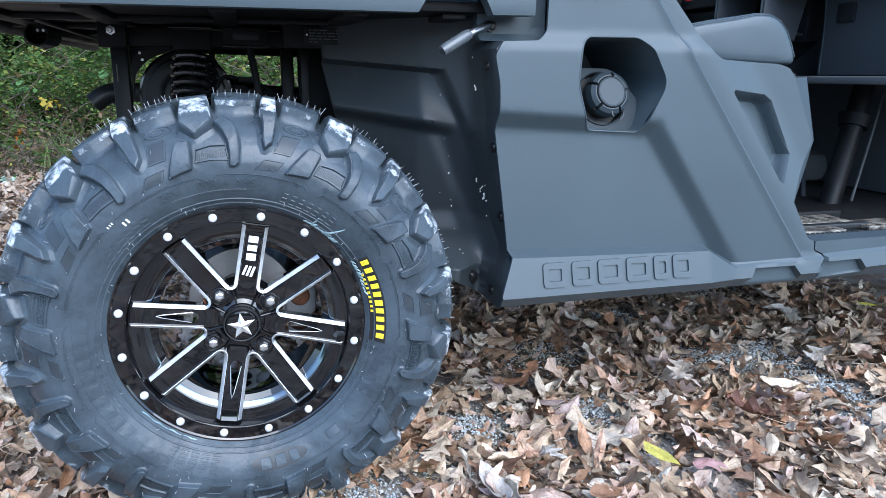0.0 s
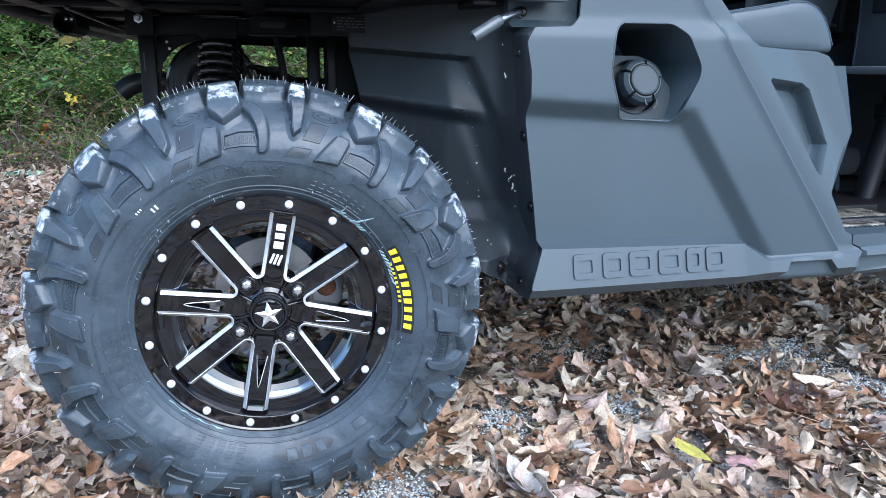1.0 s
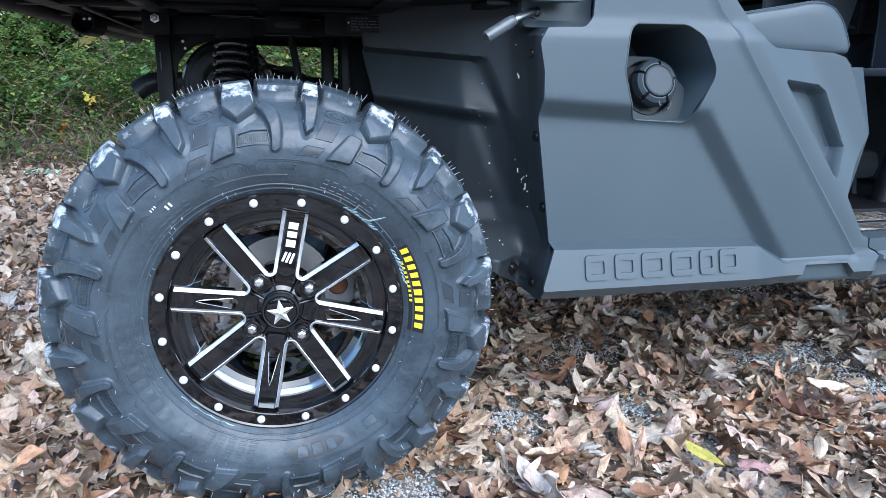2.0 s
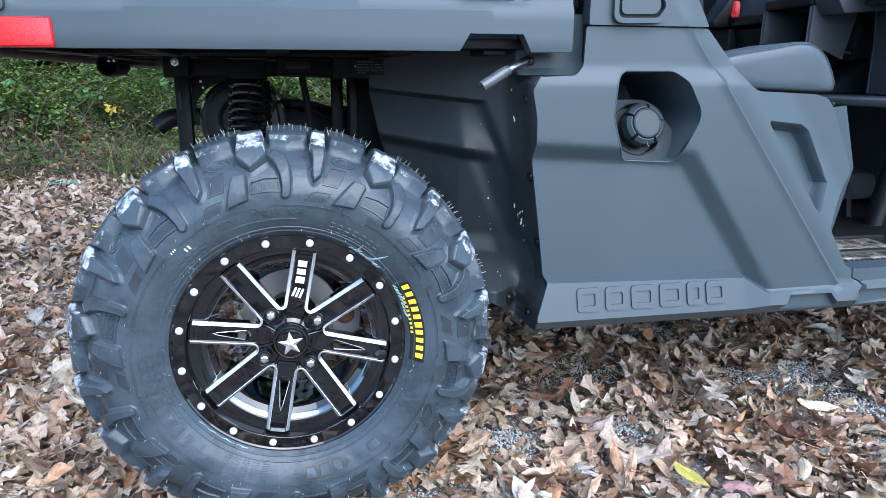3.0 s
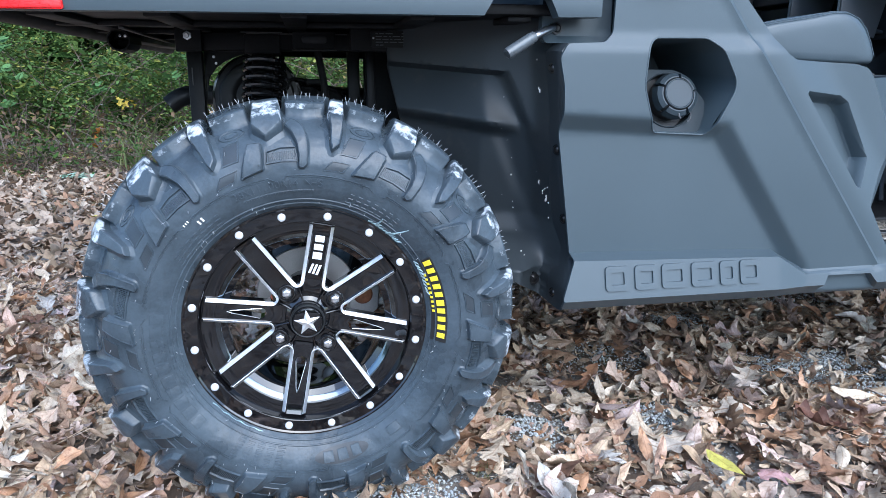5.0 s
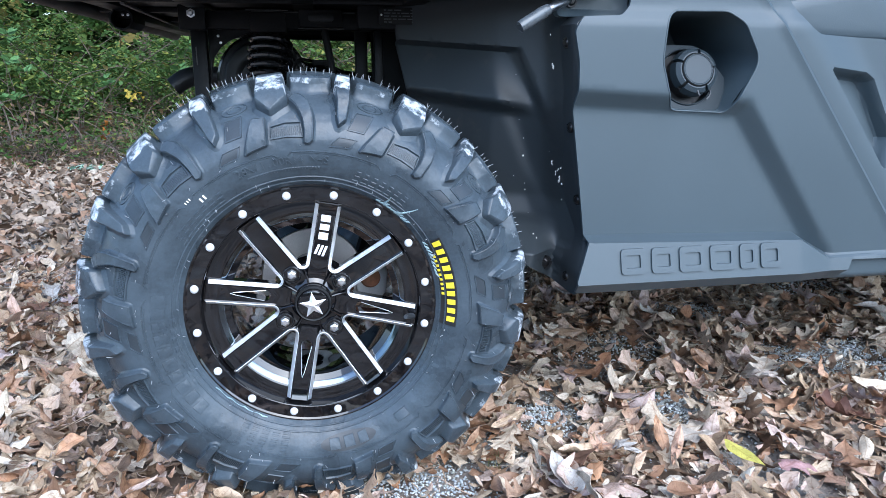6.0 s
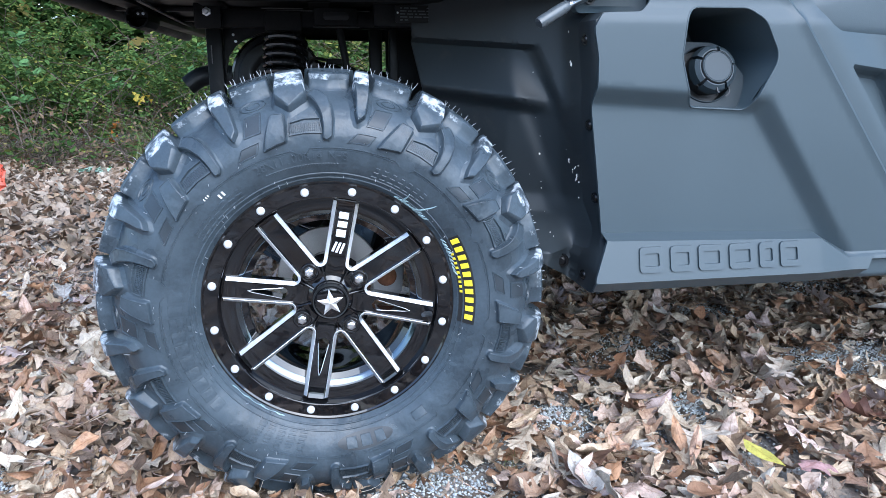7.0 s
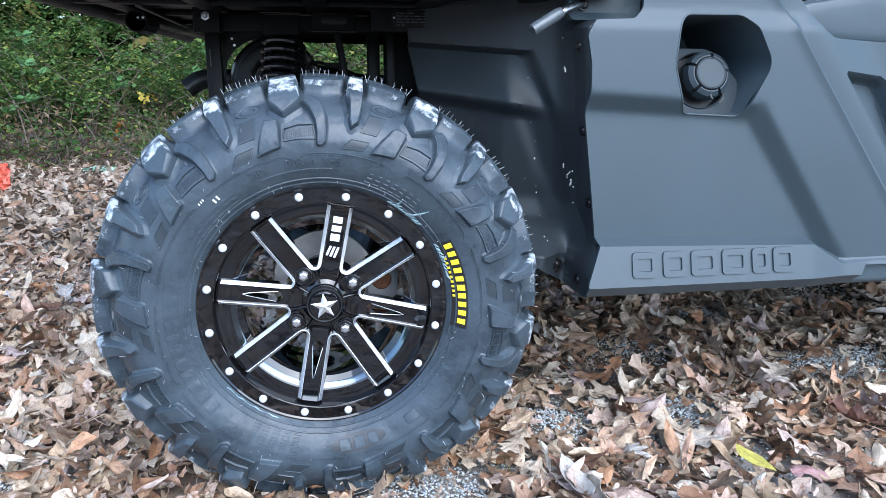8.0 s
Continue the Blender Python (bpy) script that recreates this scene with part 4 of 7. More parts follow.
wheel_prof = [(0.15, 0.19), (0.141, 0.12), (0.134, 0.07), (0.127, 0.04), (0.1255, 0.034), (0.1265, 0.0305), (0.1425, 0.0205), (0.1445, 0.0190), (0.147, 0.0183), (0.158, 0.0168), (0.1642, 0.0155), (0.1652, 0.0125), (0.1656, 0.003), (0.1662, -0.0006), (0.1674, -0.0015), (0.186, -0.0015), (0.1885, -0.0035), (0.1905, -0.0035), (0.192, -0.001), (0.192, 0.006),
              (0.187, 0.012), (0.17, 0.02), (0.164, 0.05), (0.16, 0.1), (0.17, 0.19), (0.186, 0.205), (0.186, 0.209), (0.165, 0.208), (0.152, 0.2)]
wheel = part("wheel", lathe(wheel_prof, 128, closed=True), GLOSS, vehicle, "gloss black alloy wheel with milled silver spoke edges")
wheel.location = (0, 0, ZC)
tyre = new("tyre", tyre_mesh())
tyre.parent = wheel
tagged(tyre, "new black mud tyre with deep lugs and rubber hairs")


def polar(a, r, y):
    t = radians(a)
    return (r * math.sin(t), y, r * math.cos(t))


def side_patch(name, a0, a1, p0, p1, h, material, label="", n=6, draft=0.06):
    V, F, M = [], [], []
    lug(V, F, M, [(p0, a0, a1, h), ((p0 + p1) / 2, a0, a1, h), (p1, a0, a1, h)], draft, n)
    return part(name, lists(V, F), material, wheel, label)


def spoke_y(r):
    return 0.030 - 0.022 * (r - 0.04) / 0.12


SPOKE_HALF = 0.0192
FILLET = 0.006


def slot_half(r):
    """Half the width of the pointed slot in a split spoke."""
    return float(np.interp(r, [0.0655, 0.069, 0.0735, 0.118, 0.1265], [0.0, 0.0068, 0.0085, 0.0022, 0.0]))


def spoke_mesh(split):
    """A spoke that points up: a bar with chamfered edges and, in every other one, a pointed slot through it."""
    V, F = [], []
    rs = [0.042, 0.056, 0.0655, 0.069, 0.0735, 0.085, 0.1, 0.118, 0.1265, 0.14, 0.155, 0.161]
    for s in (-1, 1):
        b0 = len(V)
        for r in rs:
            y, w, c = spoke_y(r), SPOKE_HALF, slot_half(r) if split else 0.0
            dip = 0.0016 if 0.06 < r < 0.156 else 0.0
            for x, d in ((c, 0.026), (c, dip + (0.0016 if c else 0.0)), (c + 0.0012, dip), (w - 0.0072, dip), (w - 0.0056, 0.0), (w - 0.0046, 0.0), (w, 0.0052), (w - 0.001, 0.026)):
                V.append((s * x, y + d, r))
        m = 8
        for i in range(len(rs) - 1):
            for k in range(m):
                q = (k + 1) % m
                F.append((b0 + i * m + k, b0 + i * m + q, b0 + (i + 1) * m + q, b0 + (i + 1) * m + k))
        F += [tuple(b0 + k for k in range(m)), tuple(b0 + (len(rs) - 1) * m + k for k in range(m))]
    b = lists(V, F)
    bmesh.ops.recalc_face_normals(b, faces=b.faces[:])
    return b


def slot_glint():
    """The bright thin line round the slot: the chamfer's highlight, drawn as a silver tube."""
    side = [(slot_half(r), spoke_y(r) + 0.0016, r) for r in (0.0745, 0.085, 0.1, 0.118)]
    tip = [(0.0, spoke_y(0.126) + 0.0016, 0.126)]
    return tube(side + tip + [(-x, y, r) for x, y, r in side[::-1]], 0.0006, 6)


def edge_mesh():
    """The milled silver chamfer that runs down one spoke, round the bottom of the gap and up the next; the gap points up."""
    half = radians(22.5)
    d = (SPOKE_HALF + FILLET) / math.sin(half)
    line = []
    for k in range(7):
        r = 0.159 + (d * math.cos(half) - 0.159) * k / 6
        # on the edge of the spoke that leans to the left of the gap
        line.append((-r * math.sin(half) + SPOKE_HALF * math.cos(half), r * math.cos(half) + SPOKE_HALF * math.sin(half), -math.cos(half), -math.sin(half)))
    for k in range(1, 9):
        a = math.pi + half + (math.pi - 2 * half) * k / 9
        line.append((FILLET * math.cos(a), d + FILLET * math.sin(a), math.cos(a), math.sin(a)))
    line += [(-x, z, -nx, nz) for x, z, nx, nz in line[6::-1]]
    V, F = [], []
    for x, z, nx, nz in line:
        y = spoke_y(math.hypot(x, z)) - 0.0007
        for e, dy in ((0.0052, 0.003), (0.0052, 0.0002), (0.0046, 0.0), (0.0, 0.0046), (-0.0002, 0.0075)):
            V.append((x + nx * e, y + dy, z + nz * e))
    for i in range(len(line) - 1):
        for k in range(4):
            a = i * 5 + k
            F.append((a, a + 1, a + 6, a + 5))
    b = lists(V, F)
    bmesh.ops.recalc_face_normals(b, faces=b.faces[:])
    for f in b.faces:
        f.normal_update()
    if sum(f.normal.y * f.calc_area() for f in b.faces) > 0:
        bmesh.ops.reverse_faces(b, faces=b.faces[:])
    return b


SPOKE0 = 10.6
for k in range(8):
    turn = Matrix.Rotation(radians(SPOKE0 + 45 * k), 4, "Y")
    split = k in (2, 4, 6)
    b = spoke_mesh(split)
    b.transform(turn)
    spoke = part("spoke", b, GLOSS, wheel, angle=25)
    if split:
        b = slot_glint()
        b.transform(turn)
        part("slot_glint", b, MILLED, wheel, "thin silver line drawn as the slot chamfer's highlight")
    b = edge_mesh()
    b.transform(Matrix.Rotation(radians(SPOKE0 + 22.5 + 45 * k), 4, "Y"))
    part("milled_edge", b, MILLED, wheel, "bright milled edge", angle=20)
# brand mark on the upper spoke: plain slanted bars and three blocks
turn = Matrix.Rotation(radians(SPOKE0), 4, "Y")
for x0, z0, w, h, sl in ((-0.0105, 0.0775, 0.0038, 0.019, 0.005), (-0.0045, 0.0765, 0.0038, 0.02, 0.005), (0.0015, 0.0755, 0.0038, 0.021, 0.005), (-0.0075, 0.1025, 0.0145, 0.0115, 0), (-0.0075, 0.1182, 0.0145, 0.0095, 0), (-0.0075, 0.132, 0.0145, 0.0105, 0)):
    y = 0.030 - 0.022 * (z0 + h / 2 - 0.04) / 0.12
    b = prism([(x0, z0), (x0 + w, z0), (x0 + w + sl, z0 + h), (x0 + sl, z0 + h)], y + 0.0004, y + 0.003, 0.0004)
    b.transform(turn)
    part("mark", b, WHITE, wheel, "plain silver-white mark")
# hub, nuts, cap and star
hub = lathe([(0, 0.03), (0.03, 0.03), (0.036, 0.034), (0.048, 0.034), (0.0575, 0.0285), (0.0612, 0.0295), (0.0622, 0.036), (0.066, 0.06), (0.04, 0.075), (0, 0.075)], 64)
part("hub", hub, GLOSS, wheel)
for k in range(8):
    a = SPOKE0 + 22.5 + 45 * k
    b = tube([polar(a, 0.03, 0.028), polar(a, 0.058, 0.031)], 0.0016, 6)
    part("hub_rib", b, GLOSS, wheel)
for k in range(4):
    a = SPOKE0 + 45 + 90 * k
    x, _, z = polar(a, 0.0545, 0)
    part("nut_seat", lathe([(0.0145, 0.026), (0.0132, 0.0245), (0.0115, 0.026), (0.0115, 0.036)], 24, c=(x, 0, z)), GLOSS, wheel)
    b = lathe([(0, 0.0195), (0.004, 0.0195), (0.0068, 0.021), (0.0079, 0.0235), (0.0082, 0.04)], 6, c=(x, 0, z))
    lathe([(0.0085, 0.0325), (0.0105, 0.0325), (0.0108, 0.036)], 20, bm=b, c=(x, 0, z))
    part("wheel_nut", b, CHROME, wheel, "chrome wheel nut", angle=20)
part("centre_cap", lathe([(0, 0.006), (0.016, 0.0063), (0.0225, 0.008), (0.0245, 0.011), (0.026, 0.016), (0.0275, 0.03)], 48), GLOSS, wheel, "gloss black centre cap")
part("cap_ring", lathe([(0.0252, 0.011), (0.0265, 0.0105), (0.0275, 0.012), (0.0275, 0.02)], 48), BLACK, wheel)
V, F = [(0, 0.0028, 0)], []
for k in range(10):
    V.append(polar(-5.5 + 36 * k, 0.0215 if k % 2 == 0 else 0.0088, 0.0062 if k % 2 == 0 else 0.0056))
F = [(0, 1 + k, 1 + (k + 1) % 10) for k in range(10)]
b = lists(V, F)
bmesh.ops.recalc_face_normals(b, faces=b.faces[:])
part("star", b, MILLED, wheel, "faceted silver star", angle=5)
# ring bolts
for k in range(16):
    x, _, z = polar(12.3 + 22.5 * k, 0.1765, 0)
    b = lathe([(0, -0.0065), (0.0035, -0.0062), (0.0057, -0.0045), (0.0064, -0.0018), (0.0064, 0)], 16, c=(x, 0, z))
    part("ring_bolt", b, WHITE_CAP, wheel, "pale domed bolt")
part("ring_groove", lathe([(0.1652, -0.0003), (0.1658, -0.0016), (0.1664, -0.0018), (0.167, -0.0012)], 128), GLOSS, wheel)
part("polished_lip", lathe([(0.1352, 0.0248), (0.1356, 0.0242), (0.1385, 0.0224), (0.1422, 0.0202), (0.1432, 0.0196)], 128), LIP, wheel, "dark polished inner lip of the rim")
# valve stem
b = tube([polar(100, 0.157, 0.006), polar(99, 0.147, -0.004), polar(98.5, 0.143, -0.012)], [0.005, 0.0042, 0.0036], 10)
part("valve", b, RUBBER_DARK, wheel)
# brake disc, caliper and carrier
part("brake_disc", lathe([(0.045, 0.16), (0.087, 0.16), (0.0885, 0.162), (0.087, 0.165), (0.045, 0.165)], 72), DISC, wheel, "worn steel brake disc")
b = lathe([(0, 0.1), (0.03, 0.1), (0.038, 0.12), (0.046, 0.156), (0.046, 0.2), (0.03, 0.22)], 32)
part("hub_carrier", b, STEEL_BLACK, wheel)
b = prism([(0.075, -0.035), (0.105, -0.045), (0.125, -0.03), (0.13, 0.02), (0.115, 0.045), (0.085, 0.04), (0.07, 0.01)], 0.14, 0.185, 0.005)
part("caliper", b, CAST, wheel, "grey cast brake caliper")
part("caliper_piston", lathe([(0, 0.134), (0.014, 0.134), (0.017, 0.137), (0.018, 0.141)], 24, c=(0.098, 0, 0.0)), RUST, wheel, "rusty round caliper piston")

# sidewall: size writing, plain bars for brand marks and small print
def sidewall_text(name, word, a_mid, r, size, lift, material, parent, label=""):
    V, F = [], []
    adv = size * 0.72
    for i, ch in enumerate(word):
        if ch == " ":
            continue
        cu = bpy.data.curves.new("glyph", "FONT")
        cu.body, cu.size, cu.extrude, cu.align_x, cu.align_y = ch, size * 1.32, 0.0, "CENTER", "CENTER"
        ob = new("glyph", cu)
        me = bpy.data.meshes.new_from_object(ob.evaluated_get(bpy.context.evaluated_depsgraph_get()))
        s = len(V)
        for v in me.vertices:
            ang = a_mid + math.degrees(((i - (len(word) - 1) / 2) * adv + v.co.x) / r)
            V.append(on_tyre(ang, r + v.co.y, lift))
        F += [tuple(s + j for j in p.vertices) for p in me.polygons]
        bpy.data.objects.remove(ob)
        bpy.data.curves.remove(cu)
        bpy.data.meshes.remove(me)
    b = lists(V, F)
    bmesh.ops.recalc_face_normals(b, faces=b.faces[:])
    ext = bmesh.ops.extrude_face_region(b, geom=b.faces[:])
    bmesh.ops.translate(b, verts=[v for v in ext["geom"] if isinstance(v, bmesh.types.BMVert)], vec=(0, 0.003, 0))
    bmesh.ops.recalc_face_normals(b, faces=b.faces[:])
    return part(name, b, material, parent, label, angle=20)


sidewall_text("size_writing", "28X11.00R14 NHS", -8.5, 0.2305, 0.0125, 0.002, RUBBER, wheel, "raised tyre size writing")
for k in range(26):
    side_patch("small_print", -22 + k * 1.05, -22 + k * 1.05 + 0.7, 0.2165, 0.2195, 0.001, RUBBER, n=2)
for k in range(10):
    side_patch("raised_brand_bar", -131 + 5.2 * k, -131 + 5.2 * k + 4.1, 0.2135, 0.231, 0.0006, RUBBER, n=3)
for k in range(8):
    side_patch("raised_brand_bar", -121 + 4 * k, -121 + 4 * k + 2.6, 0.2015, 0.2085, 0.0006, RUBBER, n=2)
for row in range(7):
    for k in range(5):
        side_patch("small_print", 192 + 4.4 * k + row * 0.2, 195.6 + 4.4 * k, 0.207 + 0.0048 * row, 0.2086 + 0.0048 * row, 0.0007, RUBBER, n=2)
for row in range(3):
    for k in range(7):
        side_patch("small_print", -58 + 3.6 * k + 0.7 * row, -55 + 3.6 * k + 0.3 * row, 0.206 + 0.007 * row, 0.2088 + 0.007 * row, 0.0007, RUBBER, n=2)
        side_patch("small_print", 18 + 3.4 * k + 0.5 * row, 20.6 + 3.4 * k, 0.206 + 0.007 * row, 0.2088 + 0.007 * row, 0.0007, RUBBER, n=2)
# oval maker's mark near the ground
for rr, h in ((1.0, 0.0016), (0.86, 0.0022)):
    V, F = [], []
    n = 28
    ring = [(168 + rr * 13.5 * math.cos(6.2832 * k / n), 0.2225 + rr * 0.0155 * math.sin(6.2832 * k / n)) for k in range(n)]
    for a_, p_ in ring:
        V += [on_tyre(a_, p_, -0.001), on_tyre(a_, p_, h)]
    V.append(on_tyre(168, 0.2225, h))
    F = [(2 * k, 2 * ((k + 1) % n), 2 * ((k + 1) % n) + 1, 2 * k + 1) for k in range(n)] + [(2 * k + 1, 2 * ((k + 1) % n) + 1, 2 * n) for k in range(n)]
    b = lists(V, F)
    bmesh.ops.recalc_face_normals(b, faces=b.faces[:])
    part("oval_mark", b, RUBBER if rr == 1 else RUBBER_DARK, wheel)
for a0, a1 in ((160, 164), (165.5, 170), (171.5, 176)):
    side_patch("raised_brand_bar", a0, a1, 0.215, 0.231, 0.0035, RUBBER, n=3)
side_patch("raised_brand_bar", 141, 147, 0.216, 0.229, 0.0016, RUBBER, n=3)
# yellow printed maker's band: plain blocks in its colours
side_patch("printed_band", 60.5, 100, 0.1975, 0.2205, 0.0009, LABEL, "black printed band on the sidewall", n=14, draft=0.01)
for k in range(10):
    w = 4.0 if k not in (5,) else 4.6
    a0 = 61.6 + 3.78 * k
    side_patch("yellow_mark", a0 + 0.05, a0 + 2.4 * w / 4.0, 0.2072, 0.2178, 0.0016, YELLOW, "bright yellow printed block", n=3)
for k in range(9):
    a0 = 67.5 + 2.2 * k
    side_patch("yellow_mark", a0, a0 + 1.1, 0.1998, 0.2028, 0.0016, YELLOW, n=2)
for a0, r0 in ((-40.2, 0.226), (-38.6, 0.2265), (-44.5, 0.239), (-43.5, 0.2392), (-42.6, 0.2394)):
    side_patch("pale_stamp", a0, a0 + (0.7 if r0 < 0.23 else 0.4), r0, r0 + (0.006 if r0 < 0.23 else 0.0025), 0.001, PAINT_FLECK, n=2)

# dried bead glue and rubber hairs
rg = random.Random(4)
V, F = [], []
for a0, a1, r0 in ((31, 47, 0.1935), (60, 76, 0.196), (204, 232, 0.1935)):
    b = tube([on_tyre(a0 + (a1 - a0) * k / 12, r0 + 0.0006 * math.sin(2.2 * k), 0.0006) for k in range(13)], [0.0007 + 0.0005 * math.sin(1.7 * k) for k in range(13)], 5)
    for k in range(9 if a0 < 200 else 0):
        a = a0 + (a1 - a0) * k / 8
        l = rg.uniform(0.002, 0.006)
        tube([on_tyre(a, r0, 0.001), on_tyre(a + 1.2, r0 + l * 0.6, 0.0012), on_tyre(a + 2.2, r0 + l, 0.0008)], [rg.uniform(0.0006, 0.002), rg.uniform(0.0008, 0.0024), 0.0004], 5, bm=b)
    if a0 == 31:
        tube([on_tyre(43, 0.196, 0.001), on_tyre(44.2, 0.205, 0.002), on_tyre(45.5, 0.216, 0.004), on_tyre(46.2, 0.222, 0.004)], [0.0024, 0.0012, 0.0009, 0.0005], 5, bm=b)
        tube([on_tyre(35, 0.195, 0.001), on_tyre(35.5, 0.205, 0.002), on_tyre(35.2, 0.211, 0.004)], [0.002, 0.001, 0.0005], 5, bm=b)
    tagged(part("dried_glue", b, RESIDUE, wheel, "bluish dried bead glue along the rim"), kind="stuff")


def hairs():
    V, F = [], []

    def hair(a, p, h0, l):
        s = len(V)
        b0, t0 = Vector(on_tyre(a, p, h0 - 0.002)), Vector(on_tyre(a + rg.gauss(0, 0.35), p + rg.gauss(0, 0.001), h0 + l * 0.85))
        for k in range(3):
            d = Vector((math.cos(2.1 * k), math.sin(2.1 * k) * 0.7, math.sin(2.1 * k))) * 0.00055
            V.extend([b0 + d, t0 + d * 0.6])
        for k in range(3):
            q = (k + 1) % 3
            F.append((s + 2 * k, s + 2 * q, s + 2 * q + 1, s + 2 * k + 1))
    for k in range(10):
        a = 36 * k
        if abs((a % 360) - 180) < 30:
            continue
        for c, w in ((2, 5.0), (18, 5.0)):
            for q in range(6):
                hair(a + c + w * (q / 2.5 - 1) + rg.uniform(-0.5, 0.5), 0.34 + rg.uniform(-0.003, 0.004), 0.0205, rg.uniform(0.006, 0.013))
                hair(a + c + w * (q / 2.5 - 1) + rg.uniform(-0.8, 0.8), rg.uniform(0.36, 0.40), 0.0205, rg.uniform(0.006, 0.013))
        for c in (-8.5, 10):
            for _ in range(2):
                hair(a + c + rg.uniform(-1.5, 1.5), rg.uniform(0.336, 0.346), 0.018, rg.uniform(0.004, 0.009))
    for k in range(70):
        hair(rg.uniform(0, 360), rg.choice([0.199, 0.206, 0.24, 0.25]) + rg.uniform(-0.003, 0.003), 0.0005, rg.uniform(0.004, 0.009))
    for k in range(10):
        for a, p, h in ((-15, 0.25, 0.006), (-12, 0.262, 0.008), (-2.6, 0.252, 0.008), (-2, 0.285, 0.011), (8, 0.29, 0.01), (14, 0.29, 0.002)):
            hair(36 * k + a + rg.uniform(-1, 1), p, h, rg.uniform(0.003, 0.007))
    return lists(V, F)


tagged(part("rubber_hair", hairs(), HAIR, wheel, "fine moulding hairs on the new tread"), kind="stuff")
copy_thing(wheel, Matrix.Translation((0, 1.55, ZC)) @ Matrix.Rotation(math.pi, 4, "Z"))

# -- cargo bed
BED = [(-0.47, 0.809), (0.287, 0.811), (0.303, 0.838), (0.392, 0.838), (0.407, 0.810), (0.477, 0.811), (0.478, 1.22), (-0.47, 1.22)]
BED_FIELD = [(-0.372, 0.874), (0.405, 0.884), (0.36, 0.955), (0.34, 1.16), (-0.37, 1.16)]


def bed_depth(x, z):
    y = 0.030
    y += 0.007 * step(-0.004, 0.012, signed(BED_FIELD, x, z))
    y += 0.003 * step(0.005, 0.0, z - 0.809)
    y -= 0.008 * step(0.884 + 0.01 * (x + 0.25), 0.869 + 0.01 * (x + 0.25), z) * step(-0.33, -0.15, x)
    y += 0.01 * step(0.02, 0.0, x + 0.47)
    return y


bed = part("cargo_bed", shell(BED, bed_depth, d=0.0125, lip=0.03, lines=[((-0.46, 0.884), (0.47, 0.8915)), ((-0.46, 0.866), (0.47, 0.8745))]), GREY, vehicle, "dark grey moulded cargo bed side")
b = box(-0.43, 0.47, 0.062, 1.5, 0.816, 0.832, 0.002)
for x in (-0.36, -0.2, 0.0, 0.2, 0.36):
    part("floor_rib", box(x - 0.02, x + 0.02, 0.08, 1.48, 0.806, 0.8155, 0.003), UNDER, bed)
part("bed_floor", b, UNDER, bed, "black steel bed floor with cross ribs")
part("bed_front_wall", box(0.44, 0.47, 0.07, 1.5, 0.834, 1.2), GREY, bed)
part("bed_tail_wall", box(-0.432, -0.40, 0.07, 1.5, 0.834, 1.2), UNDER, bed)
part("bed_far_wall", box(-0.432, 0.478, 1.505, 1.54, 0.81, 1.22), GREY, bed)
part("bed_rear_beam", tube([(-0.428, 0.05, 0.816), (-0.428, 0.8, 0.808), (-0.438, 1.52, 0.803)], 0.017, 12), DULL, bed)
# vinyl decal with torn white shapes and plain blocks for its lettering
FIELD = [(-0.358, 0.879), (0.378, 0.891), (0.352, 0.945), (0.335, 1.1), (-0.36, 1.1)]
decal = part("decal", shell(FIELD, lambda x, z: bed_depth(x, z) - 0.0012, d=0.03, lip=0.001), FILM, bed, "grey and white vinyl decal with torn edges")
rd2 = random.Random(21)


def chip(x0, x1, z0, z1, ragged=0.003, lift=0.002):
    n = 7
    lo = [(x0 + (x1 - x0) * k / n, z0 + rd2.uniform(-1, 1) * ragged) for k in range(n + 1)]
    hi = [(x1 - (x1 - x0) * k / n, z1 + rd2.uniform(-1, 1) * ragged) for k in range(n + 1)]
    ol = lo + hi
    return shell(ol, lambda x, z: bed_depth(x, z) - lift, d=0.03, lip=0.0008)


for ol in ([(-0.36, 0.925), (-0.19, 0.919), (-0.19, 0.925), (-0.36, 0.931)], [(-0.192, 0.96), (-0.186, 0.923), (-0.11, 0.9215), (-0.098, 0.93), (-0.094, 0.96)], [(-0.088, 0.96), (-0.083, 0.9225), (-0.058, 0.923), (-0.05, 0.96)],
           [(-0.045, 0.96), (-0.04, 0.928), (0.0, 0.93), (0.03, 0.919), (0.1, 0.917), (0.12, 0.911), (0.19, 0.907), (0.235, 0.8965), (0.252, 0.8962), (0.224, 0.922), (0.166, 0.96)], [(-0.36, 0.937), (-0.2, 0.934), (-0.2, 0.96), (-0.36, 0.96)]):
    part("white_shape", shell(ol, lambda x, z: bed_depth(x, z) - 0.002, d=0.03, lip=0.0008), WHITE, decal, "torn white vinyl shape")
for _ in range(34):
    x, z = rd2.uniform(-0.34, 0.22), rd2.choice([0.888, 0.893, 0.9, 0.908, 0.914, 0.918])
    z = max(z, 0.886 + 0.016 * (x + 0.36))
    w = rd2.uniform(0.004, 0.03)
    if x < -0.2 and z < 0.909:
        continue
    part("white_fleck", chip(x, x + w, z, z + rd2.uniform(0.0012, 0.0035), 0.0006), WHITE, decal)
for k in range(6):
    x = -0.337 + 0.0205 * k
    b = shell(smooth_loop([(x, 0.8885), (x + 0.0175, 0.8889), (x + 0.0175, 0.9048), (x, 0.9044)], 0.003), lambda x, z: bed_depth(x, z) - 0.003, d=0.02, lip=0.0008)
    part("white_mark", b, WHITE, decal, "plain white mark")
